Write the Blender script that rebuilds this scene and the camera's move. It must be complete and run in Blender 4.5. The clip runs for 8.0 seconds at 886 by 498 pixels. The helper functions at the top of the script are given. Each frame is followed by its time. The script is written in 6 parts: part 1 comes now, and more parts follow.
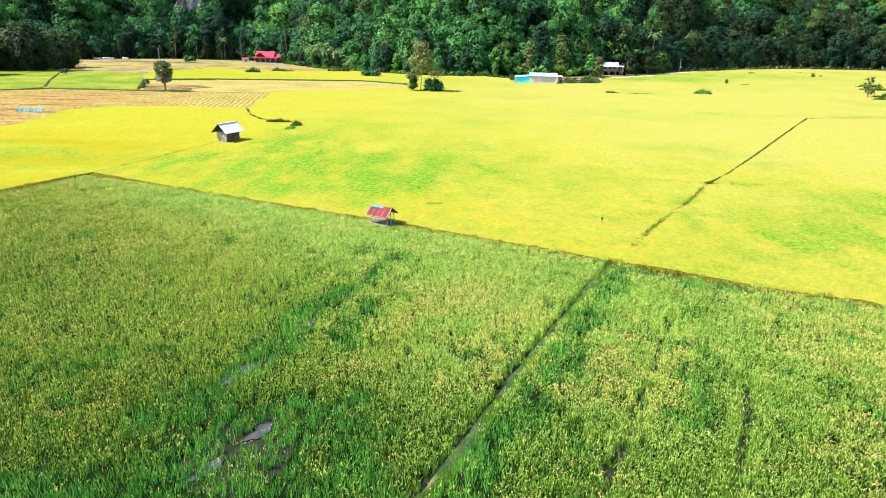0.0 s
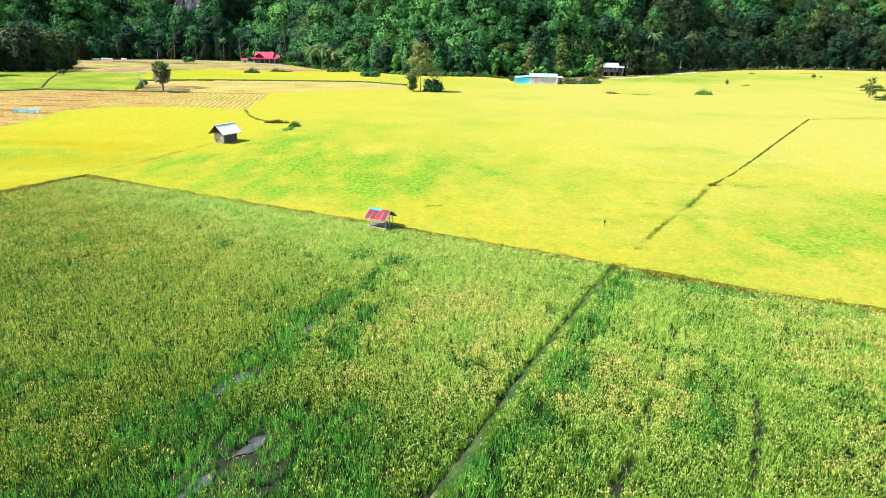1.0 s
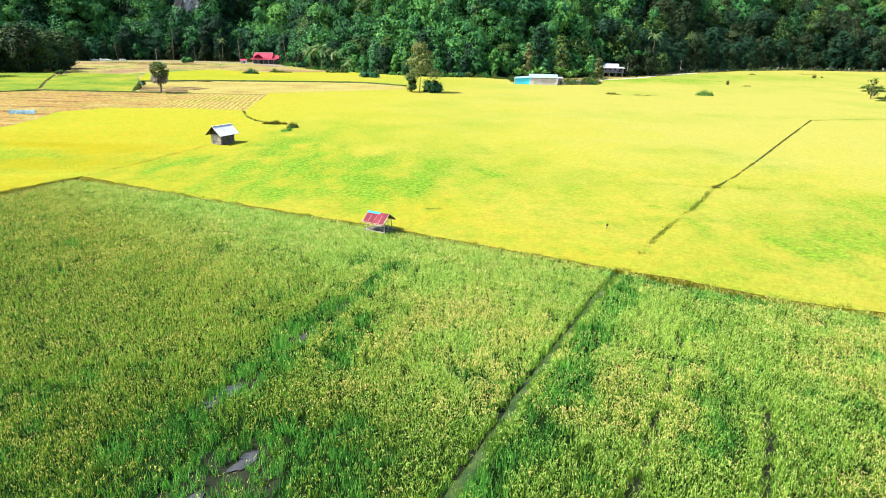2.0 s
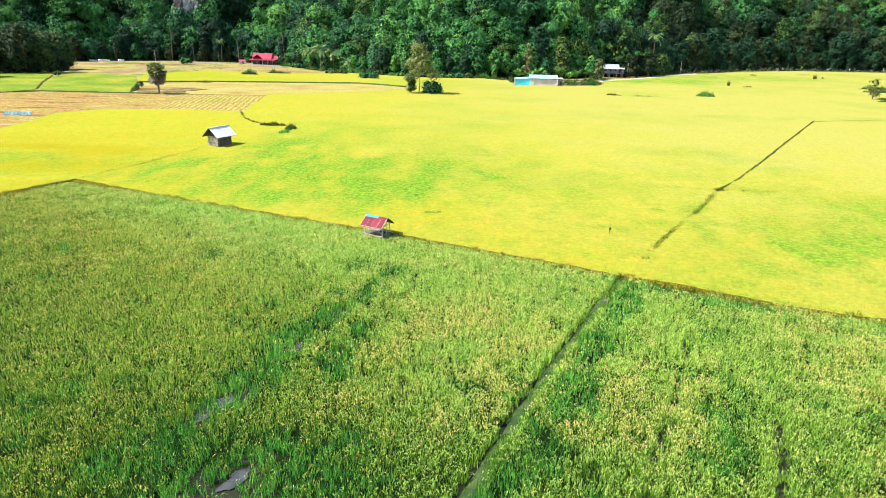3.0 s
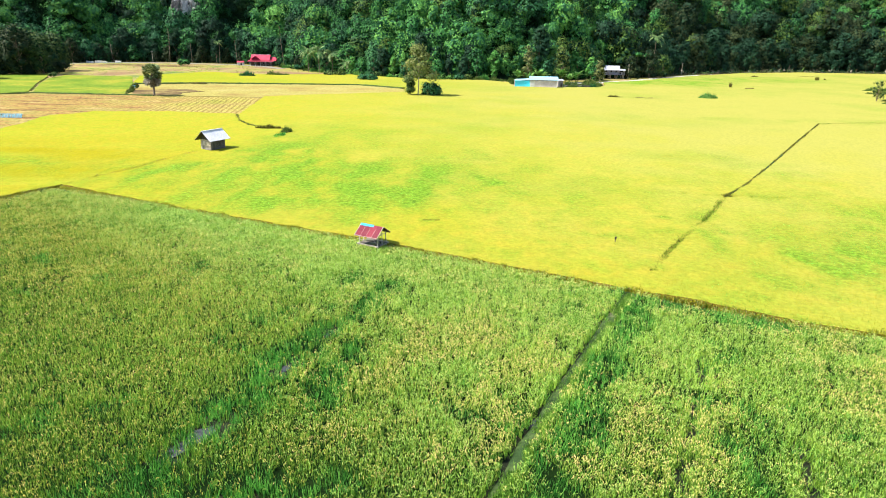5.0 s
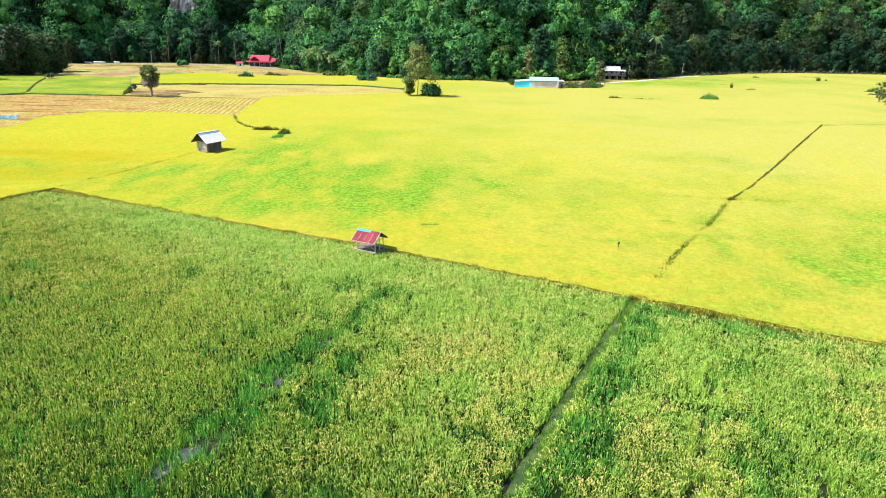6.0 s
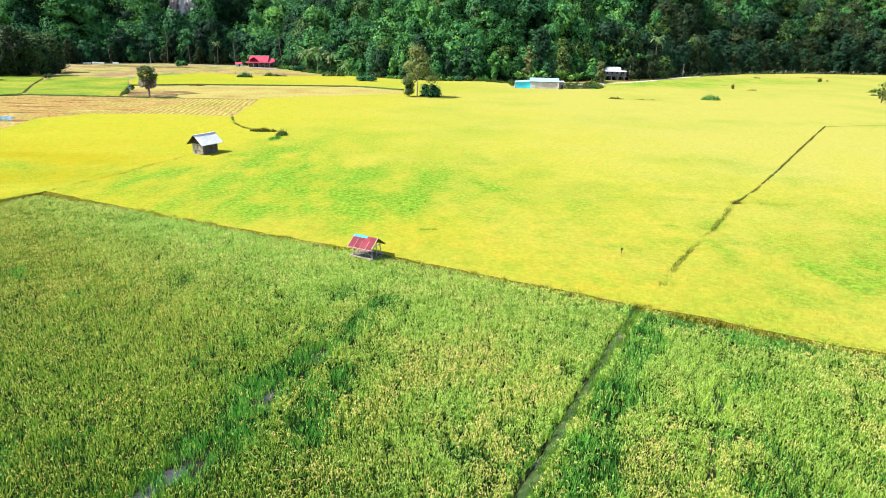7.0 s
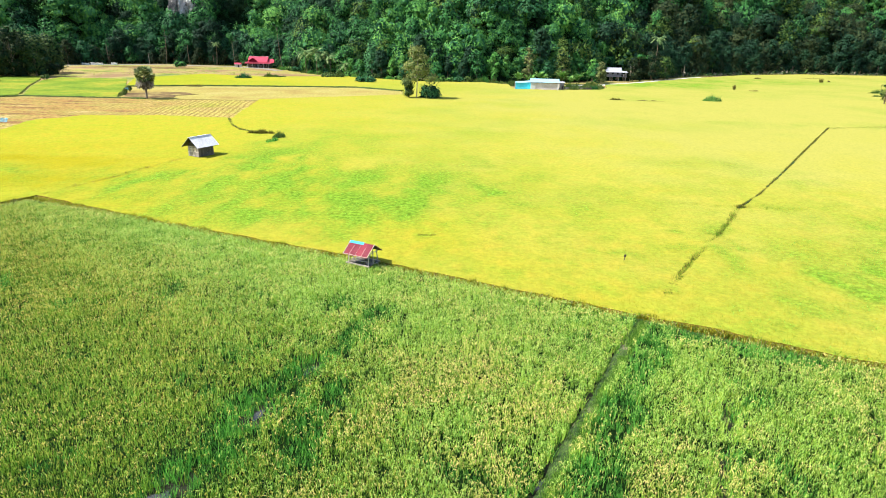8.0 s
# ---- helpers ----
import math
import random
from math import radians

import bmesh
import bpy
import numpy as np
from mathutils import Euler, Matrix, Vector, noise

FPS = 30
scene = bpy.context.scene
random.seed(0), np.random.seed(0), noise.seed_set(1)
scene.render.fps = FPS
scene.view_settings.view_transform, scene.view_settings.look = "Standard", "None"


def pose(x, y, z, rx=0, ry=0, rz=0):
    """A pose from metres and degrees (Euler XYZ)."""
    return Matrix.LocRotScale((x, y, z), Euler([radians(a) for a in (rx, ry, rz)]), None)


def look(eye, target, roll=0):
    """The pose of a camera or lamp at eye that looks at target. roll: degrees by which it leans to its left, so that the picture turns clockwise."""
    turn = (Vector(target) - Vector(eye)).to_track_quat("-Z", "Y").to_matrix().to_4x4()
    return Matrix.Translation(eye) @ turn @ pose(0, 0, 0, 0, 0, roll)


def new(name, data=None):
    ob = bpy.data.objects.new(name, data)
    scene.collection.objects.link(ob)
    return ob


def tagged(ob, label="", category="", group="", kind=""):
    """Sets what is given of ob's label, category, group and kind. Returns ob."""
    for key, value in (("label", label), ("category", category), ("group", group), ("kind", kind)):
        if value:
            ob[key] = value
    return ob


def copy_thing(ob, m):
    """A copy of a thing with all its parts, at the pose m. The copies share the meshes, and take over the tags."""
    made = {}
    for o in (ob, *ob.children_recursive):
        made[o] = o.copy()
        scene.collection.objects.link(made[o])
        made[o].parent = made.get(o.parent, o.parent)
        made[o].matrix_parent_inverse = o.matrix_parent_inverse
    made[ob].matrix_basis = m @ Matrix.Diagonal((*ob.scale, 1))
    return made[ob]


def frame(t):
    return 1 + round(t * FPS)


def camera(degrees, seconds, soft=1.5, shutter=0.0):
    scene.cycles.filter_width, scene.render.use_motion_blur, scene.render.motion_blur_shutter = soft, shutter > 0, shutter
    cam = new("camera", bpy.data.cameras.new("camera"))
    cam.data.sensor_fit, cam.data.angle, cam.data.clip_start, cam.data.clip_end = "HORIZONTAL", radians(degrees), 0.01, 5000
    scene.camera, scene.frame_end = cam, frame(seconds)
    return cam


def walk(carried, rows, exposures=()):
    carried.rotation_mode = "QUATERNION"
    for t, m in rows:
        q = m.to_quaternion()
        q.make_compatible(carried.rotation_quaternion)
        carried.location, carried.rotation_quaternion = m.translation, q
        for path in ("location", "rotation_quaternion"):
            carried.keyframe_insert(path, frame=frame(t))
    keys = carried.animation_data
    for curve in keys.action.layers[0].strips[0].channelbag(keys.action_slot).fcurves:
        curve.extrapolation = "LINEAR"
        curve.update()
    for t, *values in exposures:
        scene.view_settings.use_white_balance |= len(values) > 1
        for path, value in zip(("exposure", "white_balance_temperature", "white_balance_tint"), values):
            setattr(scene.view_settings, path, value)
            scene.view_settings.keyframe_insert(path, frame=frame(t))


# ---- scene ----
from mathutils import geometry

# ---------------------------------------------------------------- camera
LEAN = pose(0, 0, 0, 0, 0, 1.192)
cam = camera(72.0, 8.0, soft=1.0)
ROWS = [
    (0.0, 0.004, -0.045, 22.452, 70.465, 0.052),
    (0.5, -0.014, 0.612, 22.394, 70.499, 0.030),
    (1.0, -0.025, 1.291, 22.342, 70.533, 0.010),
    (1.5, -0.029, 1.989, 22.297, 70.565, -0.009),
    (3.0, -0.003, 4.198, 22.197, 70.656, -0.052),
    (3.5, 0.019, 4.970, 22.176, 70.683, -0.062),
    (4.0, 0.048, 5.760, 22.161, 70.710, -0.071),
    (4.5, 0.083, 6.566, 22.152, 70.735, -0.078),
    (6.0, 0.229, 9.077, 22.162, 70.805, -0.086),
    (6.5, 0.292, 9.942, 22.178, 70.826, -0.084),
    (7.0, 0.360, 10.822, 22.200, 70.845, -0.081),
    (7.5, 0.436, 11.714, 22.228, 70.864, -0.076),
    (8.0, 0.518, 12.618, 22.262, 70.881, -0.069),
]
walk(cam, [(t, pose(x, y, z, rx, 0, rz) @ LEAN) for t, x, y, z, rx, rz in ROWS],
     exposures=[(0.0, 1.53), (8.0, 1.44)])

# ---------------------------------------------------------------- light
SUN_FROM = Vector((-1.0, -0.10, 0.0)).normalized()
SUN_ELEV = radians(51)
world = bpy.data.worlds.new("sky")
scene.world = world
world.use_nodes = True
wn = world.node_tree
sky = wn.nodes.new("ShaderNodeTexSky")
sky.sky_type = 'NISHITA'
sky.sun_disc = False
sky.sun_elevation = SUN_ELEV
sky.sun_rotation = math.atan2(SUN_FROM.x, SUN_FROM.y)
wn.links.new(sky.outputs[0], wn.nodes["Background"].inputs[0])
wn.nodes["Background"].inputs[1].default_value = 0.11
sun = new("sun", bpy.data.lights.new("sun", "SUN"))
sun.data.energy = 4.7
sun.data.angle = radians(0.53)
sun.data.color = (1.0, 0.95, 0.86)
to_sun = SUN_FROM * math.cos(SUN_ELEV) + Vector((0, 0, math.sin(SUN_ELEV)))
sun.matrix_world = look(to_sun * 300, (0, 0, 0))


# ---------------------------------------------------------------- materials
def mat_base(name):
    m = bpy.data.materials.new(name)
    m.use_nodes = True
    n = m.node_tree.nodes
    return m, n, m.node_tree.links, n["Principled BSDF"]


def ramp_node(n, stops):
    r = n.new("ShaderNodeValToRGB")
    e = r.color_ramp.elements
    while len(e) < len(stops):
        e.new(0.5)
    for el, (p, c) in zip(e, stops):
        el.position, el.color = p, (*c, 1)
    return r


def noise_node(n, l, scale, detail=3, rough=0.55, stretch=None, coords=None):
    t = n.new("ShaderNodeTexNoise")
    t.inputs["Scale"].default_value = scale
    t.inputs["Detail"].default_value = detail
    t.inputs["Roughness"].default_value = rough
    if coords is None:
        coords = n.new("ShaderNodeNewGeometry").outputs["Position"]
    if stretch:
        mp = n.new("ShaderNodeMapping")
        mp.inputs["Scale"].default_value = stretch
        l.new(coords, mp.inputs[0])
        coords = mp.outputs[0]
    l.new(coords, t.inputs["Vector"])
    return t


def mixed(n, l, fac, a, b, kind="MIX"):
    x = n.new("ShaderNodeMix")
    x.data_type, x.blend_type = "RGBA", kind
    for val, sock in ((fac, x.inputs["Factor"]), (a, x.inputs["A"]), (b, x.inputs["B"])):
        if isinstance(val, (int, float)):
            sock.default_value = val
        elif isinstance(val, tuple):
            sock.default_value = (*val, 1)
        else:
            l.new(val, sock)
    return x.outputs["Result"]


def surface(name, stops, scale=1.0, fine=12.0, rough=0.75, metal=0.0, bump=0.3, bump_scale=None, spec=0.3,
            stretch=None, random_by=None, bump_dist=0.05):
    """Two scales of variation between the stops, with a fine relief."""
    m, n, l, p = mat_base(name)
    big = noise_node(n, l, scale, 4, stretch=stretch)
    r = ramp_node(n, stops)
    l.new(big.outputs["Fac"], r.inputs[0])
    small = noise_node(n, l, fine, 3, stretch=stretch)
    g = ramp_node(n, [(0.25, (0.72, 0.72, 0.72)), (0.75, (1.2, 1.2, 1.2))])
    l.new(small.outputs["Fac"], g.inputs[0])
    col = mixed(n, l, 1.0, r.outputs[0], g.outputs[0], "MULTIPLY")
    if random_by == "object":
        oi = n.new("ShaderNodeObjectInfo")
        g2 = ramp_node(n, [(0.0, (0.7, 0.7, 0.7)), (1.0, (1.25, 1.22, 1.2))])
        l.new(oi.outputs["Random"], g2.inputs[0])
        col = mixed(n, l, 1.0, col, g2.outputs[0], "MULTIPLY")
    l.new(col, p.inputs["Base Color"])
    p.inputs["Roughness"].default_value = rough
    p.inputs["Metallic"].default_value = metal
    p.inputs["Specular IOR Level"].default_value = spec
    if bump:
        bt = noise_node(n, l, bump_scale or fine, 4, stretch=stretch)
        b = n.new("ShaderNodeBump")
        b.inputs["Strength"].default_value = bump
        b.inputs["Distance"].default_value = bump_dist
        l.new(bt.outputs["Fac"], b.inputs["Height"])
        l.new(b.outputs[0], p.inputs["Normal"])
    return m


def foliage(name, dark, mid, light, patch=0.12, translucent=0.25, rough=0.6, island=0.5):
    """Leaves: a tint that drifts over the plant and differs from leaf to leaf, some light passing through."""
    m, n, l, p = mat_base(name)
    a = noise_node(n, l, patch, 3)
    geo = n.new("ShaderNodeNewGeometry")
    mth = n.new("ShaderNodeMath")
    mth.operation = "MULTIPLY_ADD"
    l.new(geo.outputs["Random Per Island"], mth.inputs[0])
    mth.inputs[1].default_value = island
    mth.inputs[2].default_value = -island * 0.5
    add = n.new("ShaderNodeMath")
    add.operation = "ADD"
    l.new(a.outputs["Fac"], add.inputs[0])
    l.new(mth.outputs[0], add.inputs[1])
    r = ramp_node(n, [(0.25, dark), (0.5, mid), (0.78, light)])
    l.new(add.outputs[0], r.inputs[0])
    l.new(r.outputs[0], p.inputs["Base Color"])
    p.inputs["Roughness"].default_value = rough
    p.inputs["Specular IOR Level"].default_value = 0.12
    tr = n.new("ShaderNodeBsdfTranslucent")
    l.new(r.outputs[0], tr.inputs[0])
    mx = n.new("ShaderNodeMixShader")
    mx.inputs[0].default_value = translucent
    l.new(p.outputs[0], mx.inputs[1])
    l.new(tr.outputs[0], mx.inputs[2])
    l.new(mx.outputs[0], n["Material Output"].inputs[0])
    return m


M_RICE_LEAF = foliage("rice_leaf", (0.046, 0.125, 0.011), (0.135, 0.290, 0.026), (0.28, 0.43, 0.048), 0.9, 0.32, 0.7, 0.9)
M_RICE_LUSH = foliage("rice_leaf_lush", (0.025, 0.125, 0.015), (0.077, 0.315, 0.044), (0.195, 0.485, 0.072), 0.3, 0.28, 0.6, 0.9)
M_RICE_PALE = foliage("rice_leaf_pale", (0.155, 0.325, 0.035), (0.300, 0.500, 0.060), (0.46, 0.605, 0.092), 0.12, 0.3, 0.75, 0.8)
M_PANICLE = foliage("rice_panicle", (0.27, 0.32, 0.045), (0.41, 0.40, 0.095), (0.58, 0.45, 0.165), 0.9, 0.25, 0.75, 0.7)
M_PAN_OLIVE = foliage("rice_panicle_olive", (0.158, 0.192, 0.016), (0.248, 0.266, 0.031), (0.385, 0.335, 0.069), 0.9, 0.25, 0.75, 0.7)
M_PAN_GREEN = foliage("rice_panicle_green", (0.152, 0.30, 0.040), (0.24, 0.39, 0.066), (0.35, 0.45, 0.105), 0.9, 0.25, 0.75, 0.6)
M_RIPE = foliage("ripe_rice", (0.20, 0.21, 0.009), (0.275, 0.26, 0.015), (0.34, 0.285, 0.028), 0.08, 0.5, 0.8, 0.6)
M_RIPE_GREEN = foliage("ripening_rice", (0.09, 0.19, 0.013), (0.125, 0.235, 0.02), (0.18, 0.27, 0.026), 0.15, 0.5, 0.8, 0.6)
M_WEED = foliage("weed", (0.03, 0.07, 0.015), (0.07, 0.13, 0.025), (0.15, 0.2, 0.05), 0.4, 0.25)
M_DRYWEED = foliage("dry_weed", (0.10, 0.09, 0.03), (0.17, 0.16, 0.05), (0.3, 0.27, 0.1), 0.4, 0.2)
M_OLIVE_WEED = foliage("olive_weed", (0.065, 0.063, 0.010), (0.12, 0.115, 0.02), (0.20, 0.185, 0.035), 0.4, 0.25)
M_TREE = foliage("tree_leaf", (0.014, 0.082, 0.026), (0.042, 0.178, 0.046), (0.105, 0.285, 0.060), 0.05, 0.22, 0.7, 0.32)
M_TREE_B = foliage("tree_leaf_blue", (0.010, 0.060, 0.026), (0.031, 0.130, 0.050), (0.078, 0.215, 0.078), 0.05, 0.22, 0.7, 0.32)
# dark leaf, also used to colour the shade inside lighter crowns
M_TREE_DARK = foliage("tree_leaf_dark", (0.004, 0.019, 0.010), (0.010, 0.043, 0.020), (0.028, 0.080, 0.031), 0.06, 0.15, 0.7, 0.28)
M_TREE_L = foliage("tree_leaf_light", (0.033, 0.135, 0.026), (0.078, 0.245, 0.048), (0.17, 0.36, 0.070), 0.06, 0.25, 0.7, 0.32)
M_TREE_Y = foliage("tree_leaf_olive", (0.03, 0.072, 0.013), (0.066, 0.13, 0.023), (0.13, 0.195, 0.038), 0.05, 0.2, 0.7, 0.28)
M_TREE_UMBER = foliage("tree_leaf_umber", (0.010, 0.020, 0.007), (0.023, 0.038, 0.012), (0.050, 0.068, 0.023), 0.05, 0.15, 0.7, 0.28)
M_TREE_WOOD = foliage("tree_leaf_grey_olive", (0.022, 0.048, 0.013), (0.056, 0.098, 0.026), (0.125, 0.17, 0.047), 0.05, 0.15, 0.7, 0.28)
M_TREE_OLIVE = foliage("tree_leaf_pale_olive", (0.05, 0.09, 0.018), (0.11, 0.155, 0.032), (0.20, 0.24, 0.06), 0.08, 0.22, 0.7, 0.6)
# near-black stand-in for the shade inside crowns
M_CROWN_SHADE = foliage("crown_shade", (0.005, 0.016, 0.009), (0.010, 0.030, 0.015), (0.016, 0.042, 0.019), 0.06, 0.1, 0.9, 0.4)
M_TREE_DRY = foliage("tree_leaf_dry", (0.07, 0.092, 0.028), (0.135, 0.158, 0.052), (0.23, 0.245, 0.09), 0.2, 0.2, 0.8, 0.5)
M_PALM = foliage("palm_frond", (0.05, 0.085, 0.025), (0.135, 0.19, 0.058), (0.34, 0.37, 0.16), 0.3, 0.2, 0.5, 0.9)
M_PALM_GREEN = foliage("green_frond", (0.04, 0.10, 0.03), (0.11, 0.19, 0.06), (0.25, 0.33, 0.13), 0.3, 0.2, 0.5, 0.7)
M_BANANA = foliage("banana_leaf", (0.05, 0.16, 0.03), (0.11, 0.26, 0.05), (0.22, 0.38, 0.10), 0.3, 0.3, 0.45, 0.5)
M_BARK = surface("bark", [(0.3, (0.10, 0.075, 0.05)), (0.7, (0.24, 0.19, 0.14))], 0.8, 6, 0.9, bump=0.6, stretch=(1, 1, 0.25))
M_BARK_PALE = surface("pale_bark", [(0.3, (0.25, 0.22, 0.17)), (0.7, (0.42, 0.38, 0.31))], 0.8, 6, 0.9, bump=0.5, stretch=(1, 1, 0.25))
M_MUD = surface("paddy_mud", [(0.3, (0.007, 0.011, 0.004)), (0.7, (0.018, 0.021, 0.009))], 0.35, 5, 0.8, bump=0.6, bump_scale=3, spec=0.15)
M_BUND = surface("bund_earth", [(0.3, (0.022, 0.042, 0.010)), (0.55, (0.045, 0.075, 0.018)), (0.75, (0.06, 0.055, 0.022))], 0.5, 6, 0.9, bump=0.8, bump_scale=4, spec=0.1)
M_PATH = surface("footpath_mud", [(0.40, (0.020, 0.045, 0.010)), (0.62, (0.05, 0.08, 0.02)), (0.70, (0.16, 0.13, 0.09)), (0.82, (0.27, 0.21, 0.17))], 0.6, 5, 0.85, bump=0.7, bump_scale=4, spec=0.2)
M_GRASS = foliage("path_grass", (0.05, 0.14, 0.015), (0.13, 0.275, 0.036), (0.24, 0.40, 0.06), 0.7, 0.3, 0.7, 0.8)
M_GROUND = surface("dry_grass", [(0.34, (0.085, 0.125, 0.018)), (0.43, (0.20, 0.19, 0.03)), (0.52, (0.225, 0.17, 0.055)), (0.62, (0.165, 0.10, 0.04))], 0.03, 0.25, 0.9, bump=0.6, bump_scale=1.5, bump_dist=0.2)
# near black, so gaps between the trees read as deep shade
M_SLOPE_SHADE = surface("slope_shade", [(0.35, (0.003, 0.009, 0.004)), (0.65, (0.012, 0.032, 0.010))], 0.5, 2.2, 0.95, bump=1.0, bump_scale=1.0, bump_dist=1.2, spec=0.02)
M_STALK = surface("rice_stalks", [(0.3, (0.13, 0.095, 0.016)), (0.7, (0.29, 0.225, 0.034))], 2.0, 8, 0.95, bump=0.9, bump_scale=7, stretch=(1, 1, 0.15), spec=0.05)
M_WOOD = surface("weathered_wood", [(0.3, (0.07, 0.06, 0.052)), (0.7, (0.17, 0.15, 0.13))], 0.8, 9, 0.85, bump=0.5, stretch=(1, 1, 0.2), random_by="object")
M_WOOD_PALE = surface("sunbleached_wood", [(0.3, (0.34, 0.30, 0.24)), (0.7, (0.50, 0.45, 0.38))], 1.0, 9, 0.85, bump=0.4, random_by="object")
# lighter grey wood, also used for the plank hut's sunlit gable
M_WOOD_GREY = surface("grey_planks", [(0.3, (0.24, 0.21, 0.18)), (0.7, (0.42, 0.38, 0.33))], 0.9, 9, 0.85, bump=0.4, stretch=(1, 1, 0.2), random_by="object")
M_WOOD_DARK = surface("dark_wood", [(0.3, (0.06, 0.045, 0.035)), (0.7, (0.14, 0.11, 0.08))], 0.8, 9, 0.85, bump=0.4)
M_TIN_WHITE = surface("white_sheet_metal", [(0.3, (0.50, 0.50, 0.53)), (0.7, (0.60, 0.60, 0.63))], 0.5, 5, 0.45, bump=0.1, spec=0.4)
M_TIN_RED = surface("red_painted_sheet", [(0.25, (0.14, 0.012, 0.022)), (0.55, (0.19, 0.017, 0.034)), (0.8, (0.24, 0.05, 0.06))], 0.9, 6, 0.55, bump=0.12, spec=0.3, random_by="object")
M_TIN_BLUE = surface("blue_sheet", [(0.3, (0.02, 0.24, 0.42)), (0.7, (0.05, 0.32, 0.48))], 0.9, 6, 0.5, bump=0.1, random_by="object")
M_TIN_PALEBLUE = surface("pale_blue_roof", [(0.3, (0.20, 0.40, 0.50)), (0.7, (0.27, 0.46, 0.55))], 0.3, 3, 0.45, bump=0.1)
M_ROOF_RED = surface("red_roof", [(0.3, (0.36, 0.02, 0.045)), (0.7, (0.46, 0.04, 0.08))], 0.4, 3, 0.5, bump=0.2)
M_ROOF_GREY = surface("grey_roof", [(0.3, (0.25, 0.26, 0.30)), (0.7, (0.36, 0.37, 0.41))], 0.4, 3, 0.5, bump=0.2)
M_WALL_WHITE = surface("white_plaster", [(0.3, (0.48, 0.47, 0.46)), (0.7, (0.58, 0.57, 0.56))], 0.4, 3, 0.85, bump=0.15)
M_WALL_PINK = surface("grey_pink_plaster", [(0.3, (0.42, 0.36, 0.36)), (0.7, (0.56, 0.50, 0.49))], 0.4, 3, 0.85, bump=0.15)
# the stilt house's white, greyed to paint the forest's shade on it
M_WALL_SHADED = surface("shaded_white_boards", [(0.3, (0.26, 0.265, 0.30)), (0.7, (0.36, 0.365, 0.41))], 0.5, 4, 0.8, bump=0.2, random_by="object")
M_CONCRETE = surface("white_concrete", [(0.3, (0.72, 0.72, 0.71)), (0.7, (0.82, 0.82, 0.80))], 0.5, 4, 0.8, bump=0.2)
M_WALL_CYAN = surface("cyan_sheet_wall", [(0.3, (0.05, 0.54, 0.65)), (0.7, (0.08, 0.60, 0.70))], 0.4, 3, 0.6, bump=0.1)
# near black that stands in for shade in openings and under roofs
M_NEAR_BLACK = surface("near_black", [(0.3, (0.015, 0.015, 0.018)), (0.7, (0.035, 0.033, 0.03))], 0.5, 4, 0.6, bump=0.0)
M_ROCK = surface("limestone", [(0.25, (0.03, 0.03, 0.03)), (0.47, (0.14, 0.13, 0.13)), (0.60, (0.55, 0.51, 0.50))], 0.25, 0.9, 0.95, bump=1.0, bump_scale=0.7, stretch=(1, 1, 0.35), bump_dist=0.6)
M_ROAD = surface("road_surface", [(0.3, (0.13, 0.125, 0.11)), (0.7, (0.20, 0.19, 0.165))], 0.2, 3, 0.9, bump=0.2)
M_TRACK = surface("pale_track", [(0.3, (0.34, 0.33, 0.29)), (0.7, (0.48, 0.46, 0.42))], 0.2, 3, 0.9, bump=0.2)
M_BLUE_NET = surface("pale_blue_tarp", [(0.3, (0.07, 0.30, 0.42)), (0.7, (0.26, 0.44, 0.50))], 2.0, 8, 0.55, bump=0.3, random_by="object")


def water_material():
    m, n, l, p = mat_base("paddy_water")
    t = noise_node(n, l, 1.4, 4)
    r = ramp_node(n, [(0.35, (0.035, 0.038, 0.04)), (0.7, (0.06, 0.063, 0.067))])
    l.new(t.outputs["Fac"], r.inputs[0])
    l.new(r.outputs[0], p.inputs["Base Color"])
    p.inputs["Roughness"].default_value = 0.2
    p.inputs["IOR"].default_value = 1.33
    b = n.new("ShaderNodeBump")
    b.inputs["Strength"].default_value = 0.15
    b.inputs["Distance"].default_value = 0.02
    l.new(noise_node(n, l, 7, 2).outputs["Fac"], b.inputs["Height"])
    l.new(b.outputs[0], p.inputs["Normal"])
    return m


